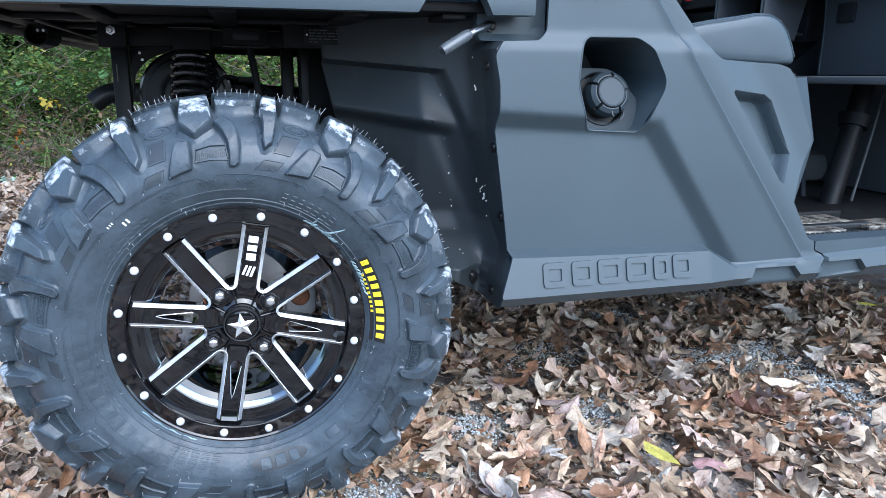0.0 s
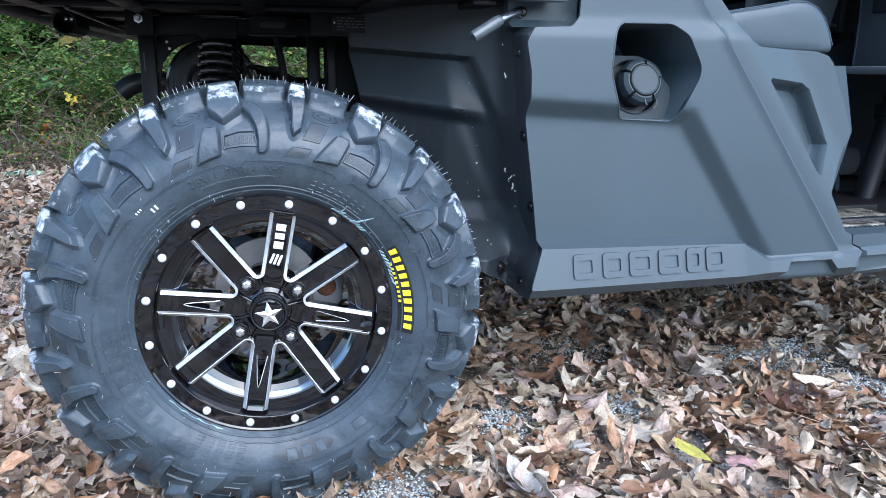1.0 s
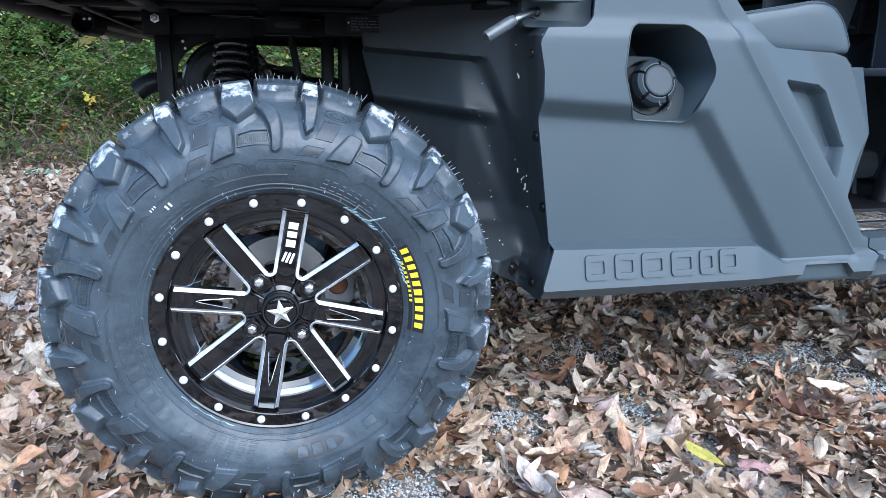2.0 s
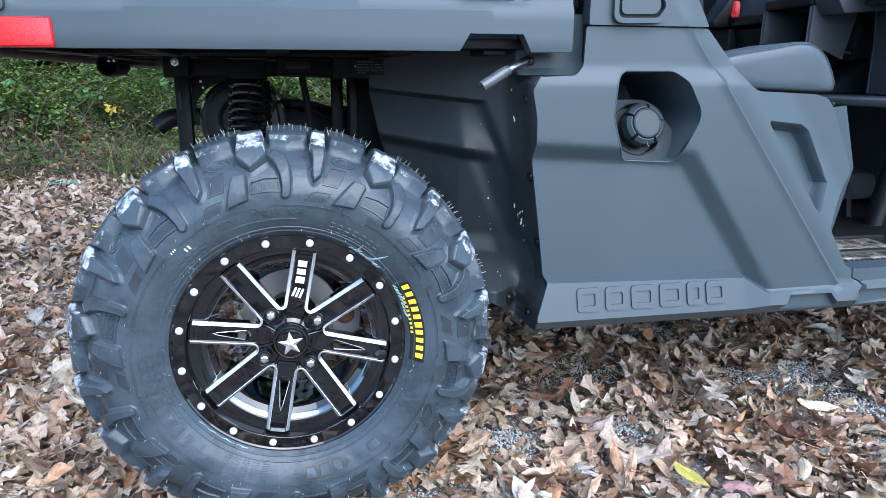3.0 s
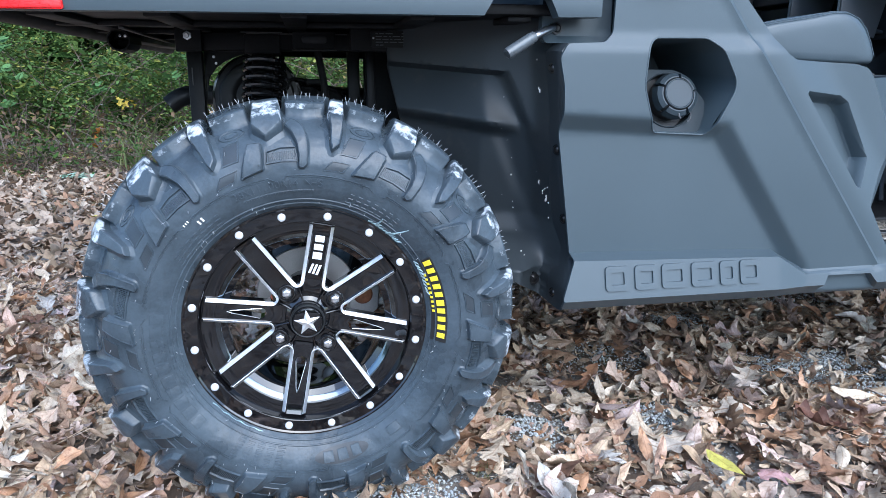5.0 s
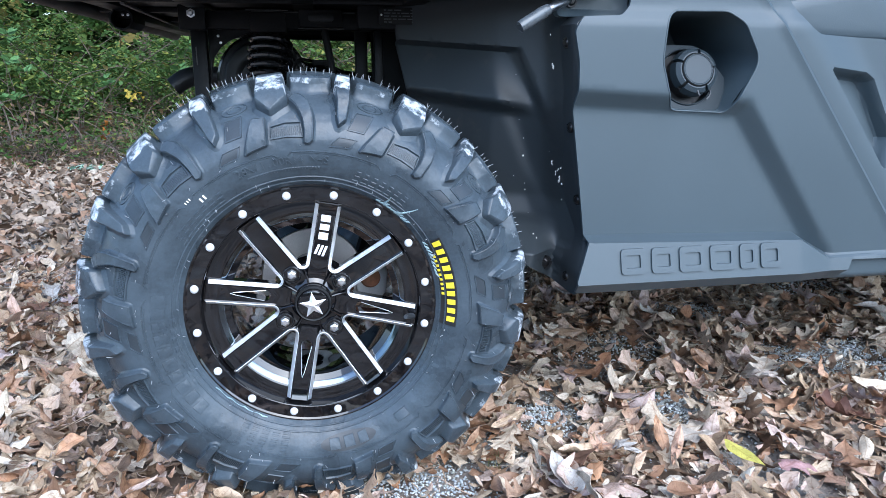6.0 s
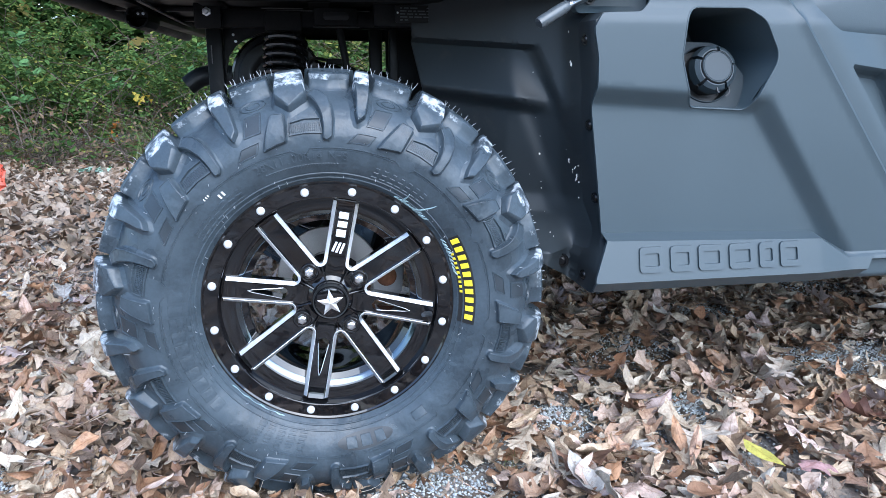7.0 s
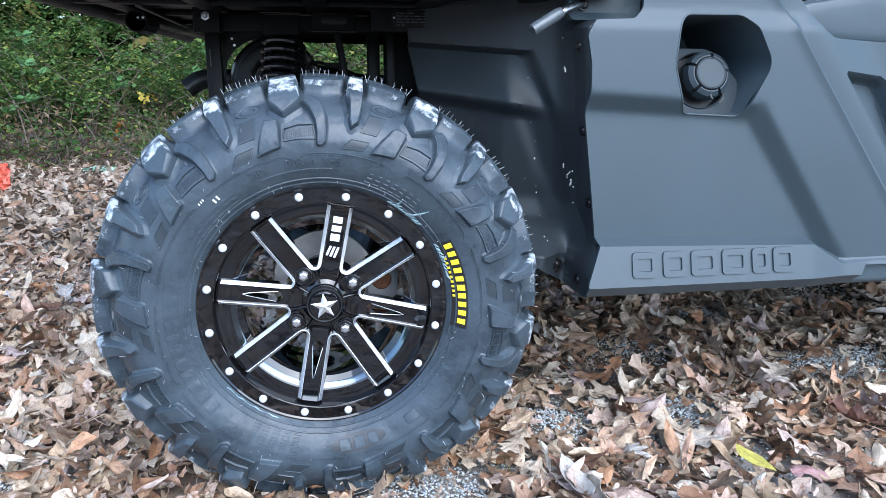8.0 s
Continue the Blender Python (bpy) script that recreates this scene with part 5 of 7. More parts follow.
# trim frame that ends the decal field at the front
b = tube([(0.334, 0.0345, 0.96), (0.376, 0.034, 0.9), (0.3765, 0.0335, 0.8945), (0.262, 0.0345, 0.8925)], 0.0022, 6)
part("field_trim", b, BLACK, bed)
part("white_panel", shell([(0.204, 0.955), (0.244, 0.925), (0.273, 0.8985), (0.372, 0.8985), (0.334, 0.955)], lambda x, z: bed_depth(x, z) - 0.0026, d=0.03, lip=0.001), WHITE, decal)
part("dark_stripe", shell([(0.176, 0.955), (0.228, 0.921), (0.259, 0.8948), (0.373, 0.8952), (0.371, 0.8992), (0.274, 0.899), (0.246, 0.925), (0.208, 0.955)], lambda x, z: bed_depth(x, z) - 0.0032, d=0.03, lip=0.001), LABEL, decal)
# tail lamp and side reflector
lamp = part("tail_light", prism(smooth_loop([(-0.455, 0.866), (-0.379, 0.866), (-0.376, 0.99), (-0.455, 0.99)], 0.006), 0.012, 0.036, 0.003), RED_LENS, vehicle, "red tail light lens on the bed corner")
for k in range(18):
    part("lens_rib", box(-0.402, -0.3795, 0.0108, 0.0124, 0.873 + 0.006 * k, 0.8755 + 0.006 * k, 0.0004), RED_LENS, lamp)
part("amber_strip", box(-0.414, -0.406, 0.0105, 0.0125, 0.872, 0.98, 0.0006), AMBER, lamp)
part("lamp_bezel", prism(smooth_loop([(-0.463, 0.859), (-0.371, 0.859), (-0.368, 1.0), (-0.463, 1.0)], 0.008), 0.022, 0.035, 0.002), GREY, lamp)
refl = part("side_reflector", prism(smooth_loop([(-0.4115, 0.8115), (-0.313, 0.8115), (-0.3145, 0.8495), (-0.4115, 0.8495)], 0.004), 0.0245, 0.034, 0.001), RED, vehicle, "red plastic side reflector")
part("reflector_edge", shell(smooth_loop([(-0.413, 0.810), (-0.3115, 0.810), (-0.313, 0.851), (-0.413, 0.851)], 0.004), lambda x, z: 0.0262, d=0.02, lip=0.004), RED_LENS, refl)

# -- rear quarter panel
PANEL = smooth_loop([(0.505, 0.8535), (0.729, 0.8535), (0.817, 0.7585), (0.836, 0.748), (0.968, 0.742), (0.994, 0.735), (1.0085, 0.718), (1.066, 0.598), (1.0205, 0.49), (1.064, 0.414), (1.0785, 0.4105), (1.0802, 0.389), (1.1, 0.381), (1.102, 0.348), (1.09, 0.327), (0.43, 0.329), (0.426, 0.353), (0.4495, 0.418), (0.437, 0.519), (0.423, 0.624), (0.421, 0.705),
                     (0.412, 0.750), (0.425, 0.771), (0.488, 0.7735), (0.503, 0.788)], 0.006)
FUEL = smooth_loop([(0.5625, 0.766), (0.575, 0.7815), (0.669, 0.782), (0.6955, 0.764), (0.7225, 0.716), (0.7225, 0.697), (0.685, 0.6225), (0.588, 0.6275), (0.5745, 0.652), (0.5585, 0.7045)], 0.009)


POCKET = [(0.858, 0.697), (0.943, 0.688), (0.961, 0.677), (1.012, 0.578), (1.0095, 0.567), (0.992, 0.517)]
BAYS = ([(0.924, 0.333), (0.941, 0.366), (1.03, 0.366), (1.054, 0.333)], [(1.083, 0.333), (1.099, 0.3685), (1.186, 0.37), (1.206, 0.341)])


def ridge_side(x, z):
    """Distance to the right of the raised line that runs down the panel."""
    ax, az, bx, bz = 0.690, 0.857, 1.046, 0.384
    ux, uz = bx - ax, bz - az
    l = math.hypot(ux, uz)
    return -((x - ax) * uz - (z - az) * ux) / l


def ridge_lift(d):
    """The slanted raised line: a slow rise to its crest, then a bevel down to the seat side."""
    return float(np.interp(d, [-0.010, 0.0, 0.0055], [0.0, -0.0024, 0.0022]))


def pocket_amount(x, z):
    """0 at the pocket's rim, 1 on its floor; the wall along the slanted edge is steep, the others slope."""
    if not inside(POCKET, x, z):
        return 0.0
    steep = edge_dist([POCKET[0], POCKET[-1]], x, z) * 3.5
    n = len(POCKET)
    return step(0.0, 0.017, min([steep] + [edge_dist([POCKET[k], POCKET[k + 1]], x, z) for k in range(n - 1)]))


def sill_line(x):
    return float(np.interp(x, [0.42, 0.836, 0.896, 1.12], [0.4212, 0.411, 0.3745, 0.377]))


def sunk_amount(x, z):
    """How far a point lies inside the sunk field's upper and slanted border."""
    top = (0.648 - 0.062 * (x - 0.42) - z) * 0.998
    return min(top, -((x - 0.712) * 0.8208 + (z - 0.63) * 0.5712))


def chamfer(s, half=0.0135, soft=0.0035):
    """A flat slope between two levels, with softened borders."""
    return sum(max(0.0, min(1.0, (s + k * soft + half) / (2 * half))) for k in (-1, -0.5, 0, 0.5, 1)) / 5


def panel_depth(x, z):
    y = 0.034 - 0.012 * step(0.79, 0.758, z)
    zb = sill_line(x)
    y += (0.0245 - 0.0035 * step(0.62, 0.42, z)) * chamfer(sunk_amount(x, z)) * step(-0.004, 0.003, z - zb)
    y -= 0.006 * step(0.002, -0.005, z - zb) - 0.26 * min(0.0, max(z, 0.349) - zb)
    y += 0.026 * min(1.0, max(0.0, (0.349 - z) / 0.024))
    d = min(ridge_side(x, z), z - 0.377)
    y += ridge_lift(d)
    # the seat base runs on beyond the raised line, set back, with its sunk pocket
    y += 0.024 * step(0.02, 0.12, d) + 0.030 * pocket_amount(x, z)
    # shallow bays along the foot of the sill
    for bay in BAYS:
        y += max(0.0, 0.025 - y) * step(0.0, 0.004, signed(bay, x, z))
    return y


def beside(d):
    """The ridge line, shifted d to its right."""
    nx, nz = 0.7990, 0.6013
    return ((0.69 + nx * d, 0.857 + nz * d), (1.046 + nx * d, 0.384 + nz * d))


def inset_lines(poly, dists):
    """Lines that follow an outline at the given distances inside it."""
    out, n = [], len(poly)
    for d in dists:
        q = []
        for i in range(n):
            (ax, az), (bx, bz), (cx, cz) = poly[i - 1], poly[i], poly[(i + 1) % n]
            u, v = Vector((bx - ax, bz - az)).normalized(), Vector((cx - bx, cz - bz)).normalized()
            m = (Vector((u.y, -u.x)) + Vector((v.y, -v.x)))
            m = m / (m.length_squared / 2) * d
            p = (bx + m.x, bz + m.y)
            q.append(p if signed(poly, *p) * d >= 0 else (bx - m.x, bz - m.y))
        out += list(zip(q, q[1:] + q[:1]))
    return out


PANEL_LINES = [beside(d) for d in (-0.010, -0.003, 0.0, 0.003, 0.006)] + [((1.052, 0.377 + d), (1.098, 0.377 + d)) for d in (-0.003, 0.0, 0.003)] + [((0.43, z), (1.085, z)) for z in (0.349, 0.339)]
for dz in (0.003, -0.0005, -0.005):
    PANEL_LINES += [((0.42, 0.4212 + dz), (0.836, 0.411 + dz)), ((0.836, 0.411 + dz), (0.896, 0.3745 + dz)), ((0.896, 0.3745 + dz), (1.04, 0.3762 + dz))]
for dd in (-0.0175, -0.0135, -0.0095, -0.003, 0.003, 0.0095, 0.0135, 0.0175):
    PANEL_LINES += [((0.42, 0.648 - dd), (0.69 - dd * 0.8, 0.6312 - dd)), ((0.716 - dd * 0.82, 0.6243 - dd * 0.57), (0.865 - dd * 0.82, 0.41 - dd * 0.57))]
panel = part("body_panel", shell(PANEL, panel_depth, [FUEL], d=0.0075, lip=0.006, hole_lip=0.008, lines=PANEL_LINES + inset_lines(BAYS[0], (0.0, 0.004)) + inset_lines(POCKET, (0.0, 0.0045, 0.0085, 0.013, 0.017)) + [beside(d) for d in (0.045, 0.09)]), GREY, vehicle, "matt dark grey moulded rear body panel", angle=26)
for e in panel.data.edges:
    # the border of the sunk field is a soft bend
    x, _, z = (panel.data.vertices[e.vertices[0]].co + panel.data.vertices[e.vertices[1]].co) / 2
    if abs(sunk_amount(x, z)) < 0.022 and z > sill_line(x) + 0.006 and edge_dist(FUEL, x, z) > 0.004 and edge_dist(PANEL, x, z) > 0.003:
        e.use_edge_sharp = False
# fuel filler recess with its rim, shelf and cap
V, F = [], []
n = len(FUEL)
for sc, y, ox, oz in ((1.0, 0.003, 0, 0), (0.975, 0.012, 0, 0), (0.82, 0.20, -0.012, 0.004), (0.5, 0.21, -0.012, 0.004), (0.0, 0.21, -0.012, 0.004)):
    for x, z in FUEL:
        V.append((0.636 + (x - 0.636) * sc + ox, (panel_depth(x, z) if sc > 0.9 else 0.03) + y, 0.70 + (z - 0.70) * sc + oz))
for k in range(4):
    for i in range(n):
        j = (i + 1) % n
        F.append((k * n + i, k * n + j, (k + 1) * n + j, (k + 1) * n + i))
b = lists(V, F)
bmesh.ops.remove_doubles(b, verts=b.verts[:], dist=1e-5)
for f in b.faces:
    f.normal_update()
bmesh.ops.recalc_face_normals(b, faces=b.faces[:])
bmesh.ops.reverse_faces(b, faces=b.faces[:])
recess = part("filler_recess", b, GREY, panel, "deep grey fuel filler recess")
loop = resample(FUEL, 0.006)
part("filler_rim", tube([(x, panel_depth(x, z) + 0.0004, z) for x, z in loop + loop[:2]], 0.0014, 8, caps=False), GREY, panel, "thin rounded rim of the filler opening")
HOLE = [(0.629 + 0.047 * math.sin(k * math.tau / 40), 0.680 + 0.0442 * math.cos(k * math.tau / 40)) for k in range(40)]
b = shell(smooth_loop([(0.574, 0.626), (0.69, 0.624), (0.699, 0.678), (0.663, 0.7235), (0.644, 0.731), (0.574, 0.732)], 0.006), lambda x, z: 0.062 + 0.3 * (z - 0.63), [HOLE], d=0.006, lip=0.02, hole_lip=0.004)
# shelf colour carries the shade of the recess
part("filler_shelf", b, RECESS, panel)
TILT_NECK = Matrix.Translation((0.629, 0.077, 0.680)) @ Matrix.Rotation(radians(-17), 4, "X")
b = lathe([(0.0472, 0.002), (0.046, 0.006), (0.045, 0.02), (0.0, 0.021)], 40)
b.transform(TILT_NECK)
part("neck_cup", b, BLACK, panel)
b = lathe([(0.0462, 0.001), (0.0466, -0.0018), (0.0476, -0.0022), (0.0484, -0.0006), (0.0486, 0.002)], 48)
b.transform(TILT_NECK)
part("filler_neck", b, RECESS, panel)
TILT_CAP = Matrix.Translation((0.6385, 0.0905, 0.682)) @ Matrix.Rotation(radians(1), 4, "Z") @ Matrix.Rotation(radians(-17), 4, "X") @ Matrix.Diagonal((1.0, 0.86, 1.0, 1))


def cap_part(name, b, material, parent, label=""):
    b.transform(TILT_CAP)
    return part(name, b, material, parent, label)


# black body paints the shaded sides of the grey cap
cap = cap_part("fuel_cap", lathe([(0, -0.041), (0.0265, -0.0405), (0.0275, -0.039), (0.0278, -0.036), (0.0285, -0.034), (0.030, -0.032), (0.0325, -0.028), (0.0345, -0.018), (0.0325, -0.0165), (0.031, 0.012)], 48), BLACK, panel, "grey screw fuel cap with grip plates")
cap_part("cap_face", lathe([(0, -0.0414), (0.0235, -0.0414), (0.0242, -0.0408), (0.0249, -0.0418), (0.0256, -0.0418), (0.0265, -0.0406), (0.0265, -0.0388)], 48), CAP_GREY, cap)
for k in range(5):
    a0 = radians(72 * k + 14)
    V, F = [], []
    for i in range(9):
        a = a0 + radians(63) * i / 8
        for r, y in ((0.0285, -0.0388), (0.0305, -0.0388), (0.0372, -0.0335), (0.0405, -0.018), (0.0345, -0.0165)):
            V.append((r * math.sin(a), y, r * math.cos(a)))
    for i in range(8):
        for q in range(5):
            F.append((i * 5 + q, i * 5 + (q + 1) % 5, (i + 1) * 5 + (q + 1) % 5, (i + 1) * 5 + q))
    F += [(0, 1, 2, 3, 4), (44, 43, 42, 41, 40)]
    b = lists(V, F)
    bmesh.ops.recalc_face_normals(b, faces=b.faces[:])
    cap_part("grip", b, CAP_GREY, cap)
b = lathe([(0.031, -0.0165), (0.0365, -0.0165), (0.037, -0.008), (0.036, 0.012)], 48)
cap_part("cap_skirt", b, BLACK, cap)
b = tube([(0.012 + 0.013 * math.sin(0.35 * k - 2.2), -0.037 + 0.0008 * k, -0.036 + 0.011 * math.cos(0.35 * k - 2.2)) for k in range(15)], 0.0018, 6)
cap_part("tether", b, RUBBER_DARK, cap)
# brand mark on the sill: plain raised frames
for x0, x1 in ((0.502, 0.545), (0.556, 0.598), (0.606, 0.653), (0.662, 0.709), (0.717, 0.75), (0.756, 0.797)):
    z0 = 0.3635
    ol = smooth_loop([(x0, z0), (x1, z0), (x1, z0 + 0.041), (x0, z0 + 0.041)], 0.007)
    il = smooth_loop([(x0 + 0.009, z0 + 0.010), (x1 - 0.009, z0 + 0.010), (x1 - 0.009, z0 + 0.031), (x0 + 0.009, z0 + 0.031)], 0.003)
    part("raised_mark", shell(ol, lambda x, z: panel_depth(x, z) - 0.0035, [il], d=0.01, lip=0.0035, hole_lip=0.0035), GREY, panel, "plain raised mark on the sill", angle=25)
# -- upper pillar with a framed hatch
PIL = smooth_loop([(0.507, 0.8555), (0.7275, 0.8555), (0.655, 0.985), (0.60, 1.12), (0.51, 1.12)], 0.004)


def pillar_depth(x, z):
    d = ridge_side(x, z)
    return 0.028 + ridge_lift(d)


pillar = part("pillar_panel", shell(PIL, pillar_depth, d=0.012, lip=0.03, lines=[beside(d) for d in (-0.003, 0.0, 0.003, 0.006)]), GREY, vehicle, "grey upper pillar panel")
HATCH = [(0.545, 1.06), (0.5455, 0.866), (0.556, 0.858), (0.63, 0.8595), (0.647, 0.886), (0.575, 1.06)]
part("hatch_frame", shell(smooth_loop(HATCH, 0.01), lambda x, z: 0.018, [smooth_loop([(0.553, 1.05), (0.5535, 0.872), (0.56, 0.8665), (0.626, 0.868), (0.638, 0.886), (0.569, 1.05)], 0.006)], d=0.015, lip=0.02, hole_lip=0.016), GREY, pillar, "raised grey hatch frame")
part("hatch_cover", shell(smooth_loop([(0.5595, 1.05), (0.5595, 0.8775), (0.5655, 0.8725), (0.6225, 0.874), (0.6305, 0.887), (0.5695, 1.05)], 0.006), lambda x, z: 0.0205, d=0.03, lip=0.012), GREY, pillar)
part("hatch_seal", prism(HATCH, 0.0265, 0.031, 0.0005), LABEL, pillar)
# dark gap between bed and cab
part("joint_backing", box(0.512, 0.715, 0.05, 0.062, 0.835, 0.878, 0.002), LABEL, vehicle)
part("cab_back_wall", box(0.486, 0.504, 0.09, 1.48, 0.42, 1.12, 0.003), BLACK, vehicle, "black cab rear wall")
screw("pillar_bolt", (0.5, 0.085, 0.892), 0.007, vehicle, STEEL_BLACK)
b = shell(smooth_loop([(0.40, 0.7735), (0.515, 0.7735), (0.515, 0.875), (0.40, 0.875)], 0.006), lambda x, z: 0.085 - 0.012 * step(0.785, 0.7735, z) - 0.012 * step(0.49, 0.515, x), d=0.012, lip=0.02)
part("upper_ledge", b, GREY, vehicle, "grey ledge under the bed corner")

# -- wheel arch liner
EDGE_Z = [0.325, 0.333, 0.345, 0.358, 0.371, 0.392, 0.412, 0.427, 0.466, 0.504, 0.545, 0.589, 0.629, 0.661, 0.7, 0.735, 0.76, 0.772, 0.83]
EDGE_X = [0.431, 0.433, 0.434, 0.433, 0.434, 0.444, 0.4535, 0.455, 0.4495, 0.444, 0.438, 0.432, 0.426, 0.426, 0.4215, 0.417, 0.4155, 0.428, 0.43]


def liner_edge(z):
    return float(np.interp(z, EDGE_Z, EDGE_X)) - 0.006


def liner_depth(x, z):
    e = liner_edge(z)
    turn = min(e - 0.004, 0.396 + 0.10 * max(0.0, 0.76 - z))
    y = float(np.interp(x, [0.12, 0.17, 0.26, 0.33, turn - 0.004, turn + 0.004, max(e, turn + 0.006)], [0.37, 0.33, 0.25, 0.185, 0.142, 0.134, 0.086]))
    # sunk field: steep upper edge, a face that leans out to a ledge, a fall below it
    top, low = 0.748 - 0.1 * (x - 0.17), 0.662 - 0.138 * (x - 0.185)
    border = 0.366 + 0.41 * (0.722 - z)
    t = (top - z) / (top - low)
    sunk = 0.026 * step(0.0, 0.1, t) - 0.032 * max(0.0, min(1.0, (t - 0.1) / 0.9)) * step(border, border - 0.07, x) + 0.034 * step(1.0, 1.3, t) * step(border, border - 0.05, x)
    y += sunk * step(border + 0.004, border - 0.008, x) * step(0.42, 0.47, z)
    # leans back towards the sloping foot
    y += 0.16 * max(0.0, min(0.63 - z, 0.19)) * step(e, e - 0.05, x)
    foot = max(0.0, min(1.0, (0.432 - z) / 0.05))
    return y - foot * (0.09 * step(e, e - 0.06, x) + 0.022)


LINER_OUT = [(0.163, 0.83), (0.172, 0.74), (0.186, 0.66), (0.215, 0.58), (0.27, 0.46), (0.325, 0.388)] + [(liner_edge(z) + 0.001, z) for z in EDGE_Z]
LINER_LINES = [((0.18, 0.747 - dz), (0.365, 0.7285 - dz)) for dz in (0.0, 0.005, 0.009)] + [((0.366 + dx, 0.722), (0.416 + dx, 0.6)) for dx in (-0.008, -0.002, 0.004)] + [((0.19, 0.661 - dz), (0.385, 0.634 - dz)) for dz in (0.0, 0.012, 0.026)] + [((0.33, z), (0.445, z)) for z in (0.432, 0.382)]
liner = part("wheel_arch_liner", shell(LINER_OUT, liner_depth, d=0.006, lip=0.01, lines=LINER_LINES), LINER, vehicle, "black plastic wheel arch liner with pale specks", angle=60)
# flange that turns back from the body panel, with its screws
V, F = [], []
for z, x in zip(EDGE_Z[:-1], EDGE_X):
    y0 = max(panel_depth(x + 0.012, z + e) for e in (-0.012, -0.006, 0.0, 0.006, 0.012)) + 0.004
    y1 = liner_depth(x - 0.006, z) + 0.003
    for t, dx in ((0, 0.001), (0.1, -0.003), (0.4, -0.0042), (0.7, -0.005), (1, -0.006)):
        V.append((x + dx, y0 + (y1 - y0) * t, z))
for i in range(len(EDGE_Z) - 2):
    for k in range(4):
        a = i * 5 + k
        F.append((a, a + 1, a + 6, a + 5))
b = lists(V, F)
bmesh.ops.recalc_face_normals(b, faces=b.faces[:])
ext = bmesh.ops.extrude_face_region(b, geom=b.faces[:])
bmesh.ops.translate(b, verts=[v for v in ext["geom"] if isinstance(v, bmesh.types.BMVert)], vec=(0.004, 0, 0))
bmesh.ops.recalc_face_normals(b, faces=b.faces[:])
part("liner_flange", b, LINER, liner)
for z in (0.733, 0.6, 0.48, 0.347):
    s = screw("screw", (0, 0, 0), 0.0068, liner, STEEL_BLACK)
    s.matrix_basis = Matrix.Translation((liner_edge(z) + 0.0005, 0.062, z)) @ Matrix.Rotation(radians(-68), 4, "Z")
s = screw("screw", (0, 0, 0), 0.0095, liner, STEEL_BLACK)
s.matrix_basis = Matrix.Translation((0.405, liner_depth(0.405, 0.36) - 0.001, 0.36)) @ Matrix.Rotation(radians(-30), 4, "Z")
b = bmesh.new()
rs = random.Random(8)
spots = [(0.409, 0.7, 0.0016), (0.41, 0.696, 0.0022), (0.413, 0.715, 0.001), (0.404, 0.748, 0.0013), (0.387, 0.539, 0.0018), (0.44, 0.468, 0.0013), (0.39, 0.407, 0.0012), (0.394, 0.475, 0.0011)]
spots += [(0.4275 + 0.010 * k / 13 + rs.uniform(-0.003, 0.003), 0.534 - 0.037 * k / 13, rs.uniform(0.0007, 0.0021)) for k in range(14)]
for k in range(9):
    x, z = rs.uniform(0.35, 0.43), rs.uniform(0.39, 0.7)
    spots.append((x, z, rs.choice([0.0005, 0.0006, 0.0009])))
for x, z, r in spots:
    if x < liner_edge(z) - 0.002:
        m = Matrix.LocRotScale((x, liner_depth(x, z) - 0.0006, z), None, (r, r * 0.5, r * rs.uniform(0.9, 2.0)))
        bmesh.ops.create_icosphere(b, subdivisions=1, radius=1, matrix=m)
tagged(part("pale_specks", b, PAINT_FLECK, liner, "pale dried specks"), kind="stuff")

# -- bed release lever
b = tube(arc_points([(0.422, 0.088, 0.8), (0.41, 0.07, 0.796), (0.385, 0.055, 0.786), (0.36, 0.048, 0.772), (0.336, 0.043, 0.7585)], 5), 0.0068, 14)
lever = part("release_lever", b, ZINC, vehicle, "bent steel bed release lever with a clear grip sleeve")
part("grip_sleeve", tube([(0.377, 0.052, 0.7825), (0.372, 0.0505, 0.7797), (0.335, 0.0428, 0.758), (0.329, 0.0415, 0.7545)], [0.0085, 0.0095, 0.0095, 0.0088], 16), CLEAR, lever, "scuffed clear plastic sleeve")
screw("lever_bolt", (0.424, 0.08, 0.797), 0.007, vehicle, STEEL_BLACK)

# -- subframe, shock absorber, exhaust
rail = part("subframe_rail", box(-0.235, 0.30, 0.44, 0.48, 0.768, 0.803, 0.004), UNDER, vehicle, "black steel subframe rail")
part("rail_bracket", box(-0.235, -0.185, 0.422, 0.4385, 0.765, 0.812, 0.003), UNDER, rail)
b = lathe([(0, -0.004), (0.004, -0.004), (0.0052, -0.002), (0.0055, 0.004), (0.0085, 0.0045), (0.009, 0.007)], 6, c=(-0.211, 0.416, 0.7955))
part("rail_bolt", b, CHROME, rail, "bright plated hex bolt")
for x, z in ((-0.09, 0.772),):
    part("rail_bolt", lathe([(0, -0.004), (0.005, -0.004), (0.006, 0.004)], 6, c=(x, 0.436, z)), CHROME, rail)
part("rail_stripe", box(-0.1, 0.1, 0.4375, 0.4405, 0.8, 0.8018, 0), PALE_STEEL, rail)
part("rail_slot_plate", prism(smooth_loop([(-0.01, 0.772), (0.075, 0.772), (0.075, 0.806), (-0.01, 0.806)], 0.004), 0.425, 0.4385, 0.002), UNDER, rail)
part("slot", prism(smooth_loop([(0.008, 0.783), (0.058, 0.783), (0.058, 0.798), (0.008, 0.798)], 0.007), 0.4235, 0.4262, 0.0005), LABEL, rail)
part("upright", box(-0.221, -0.191, 0.455, 0.485, 0.42, 0.768, 0.004), UNDER, rail, "square steel upright with scuffs")
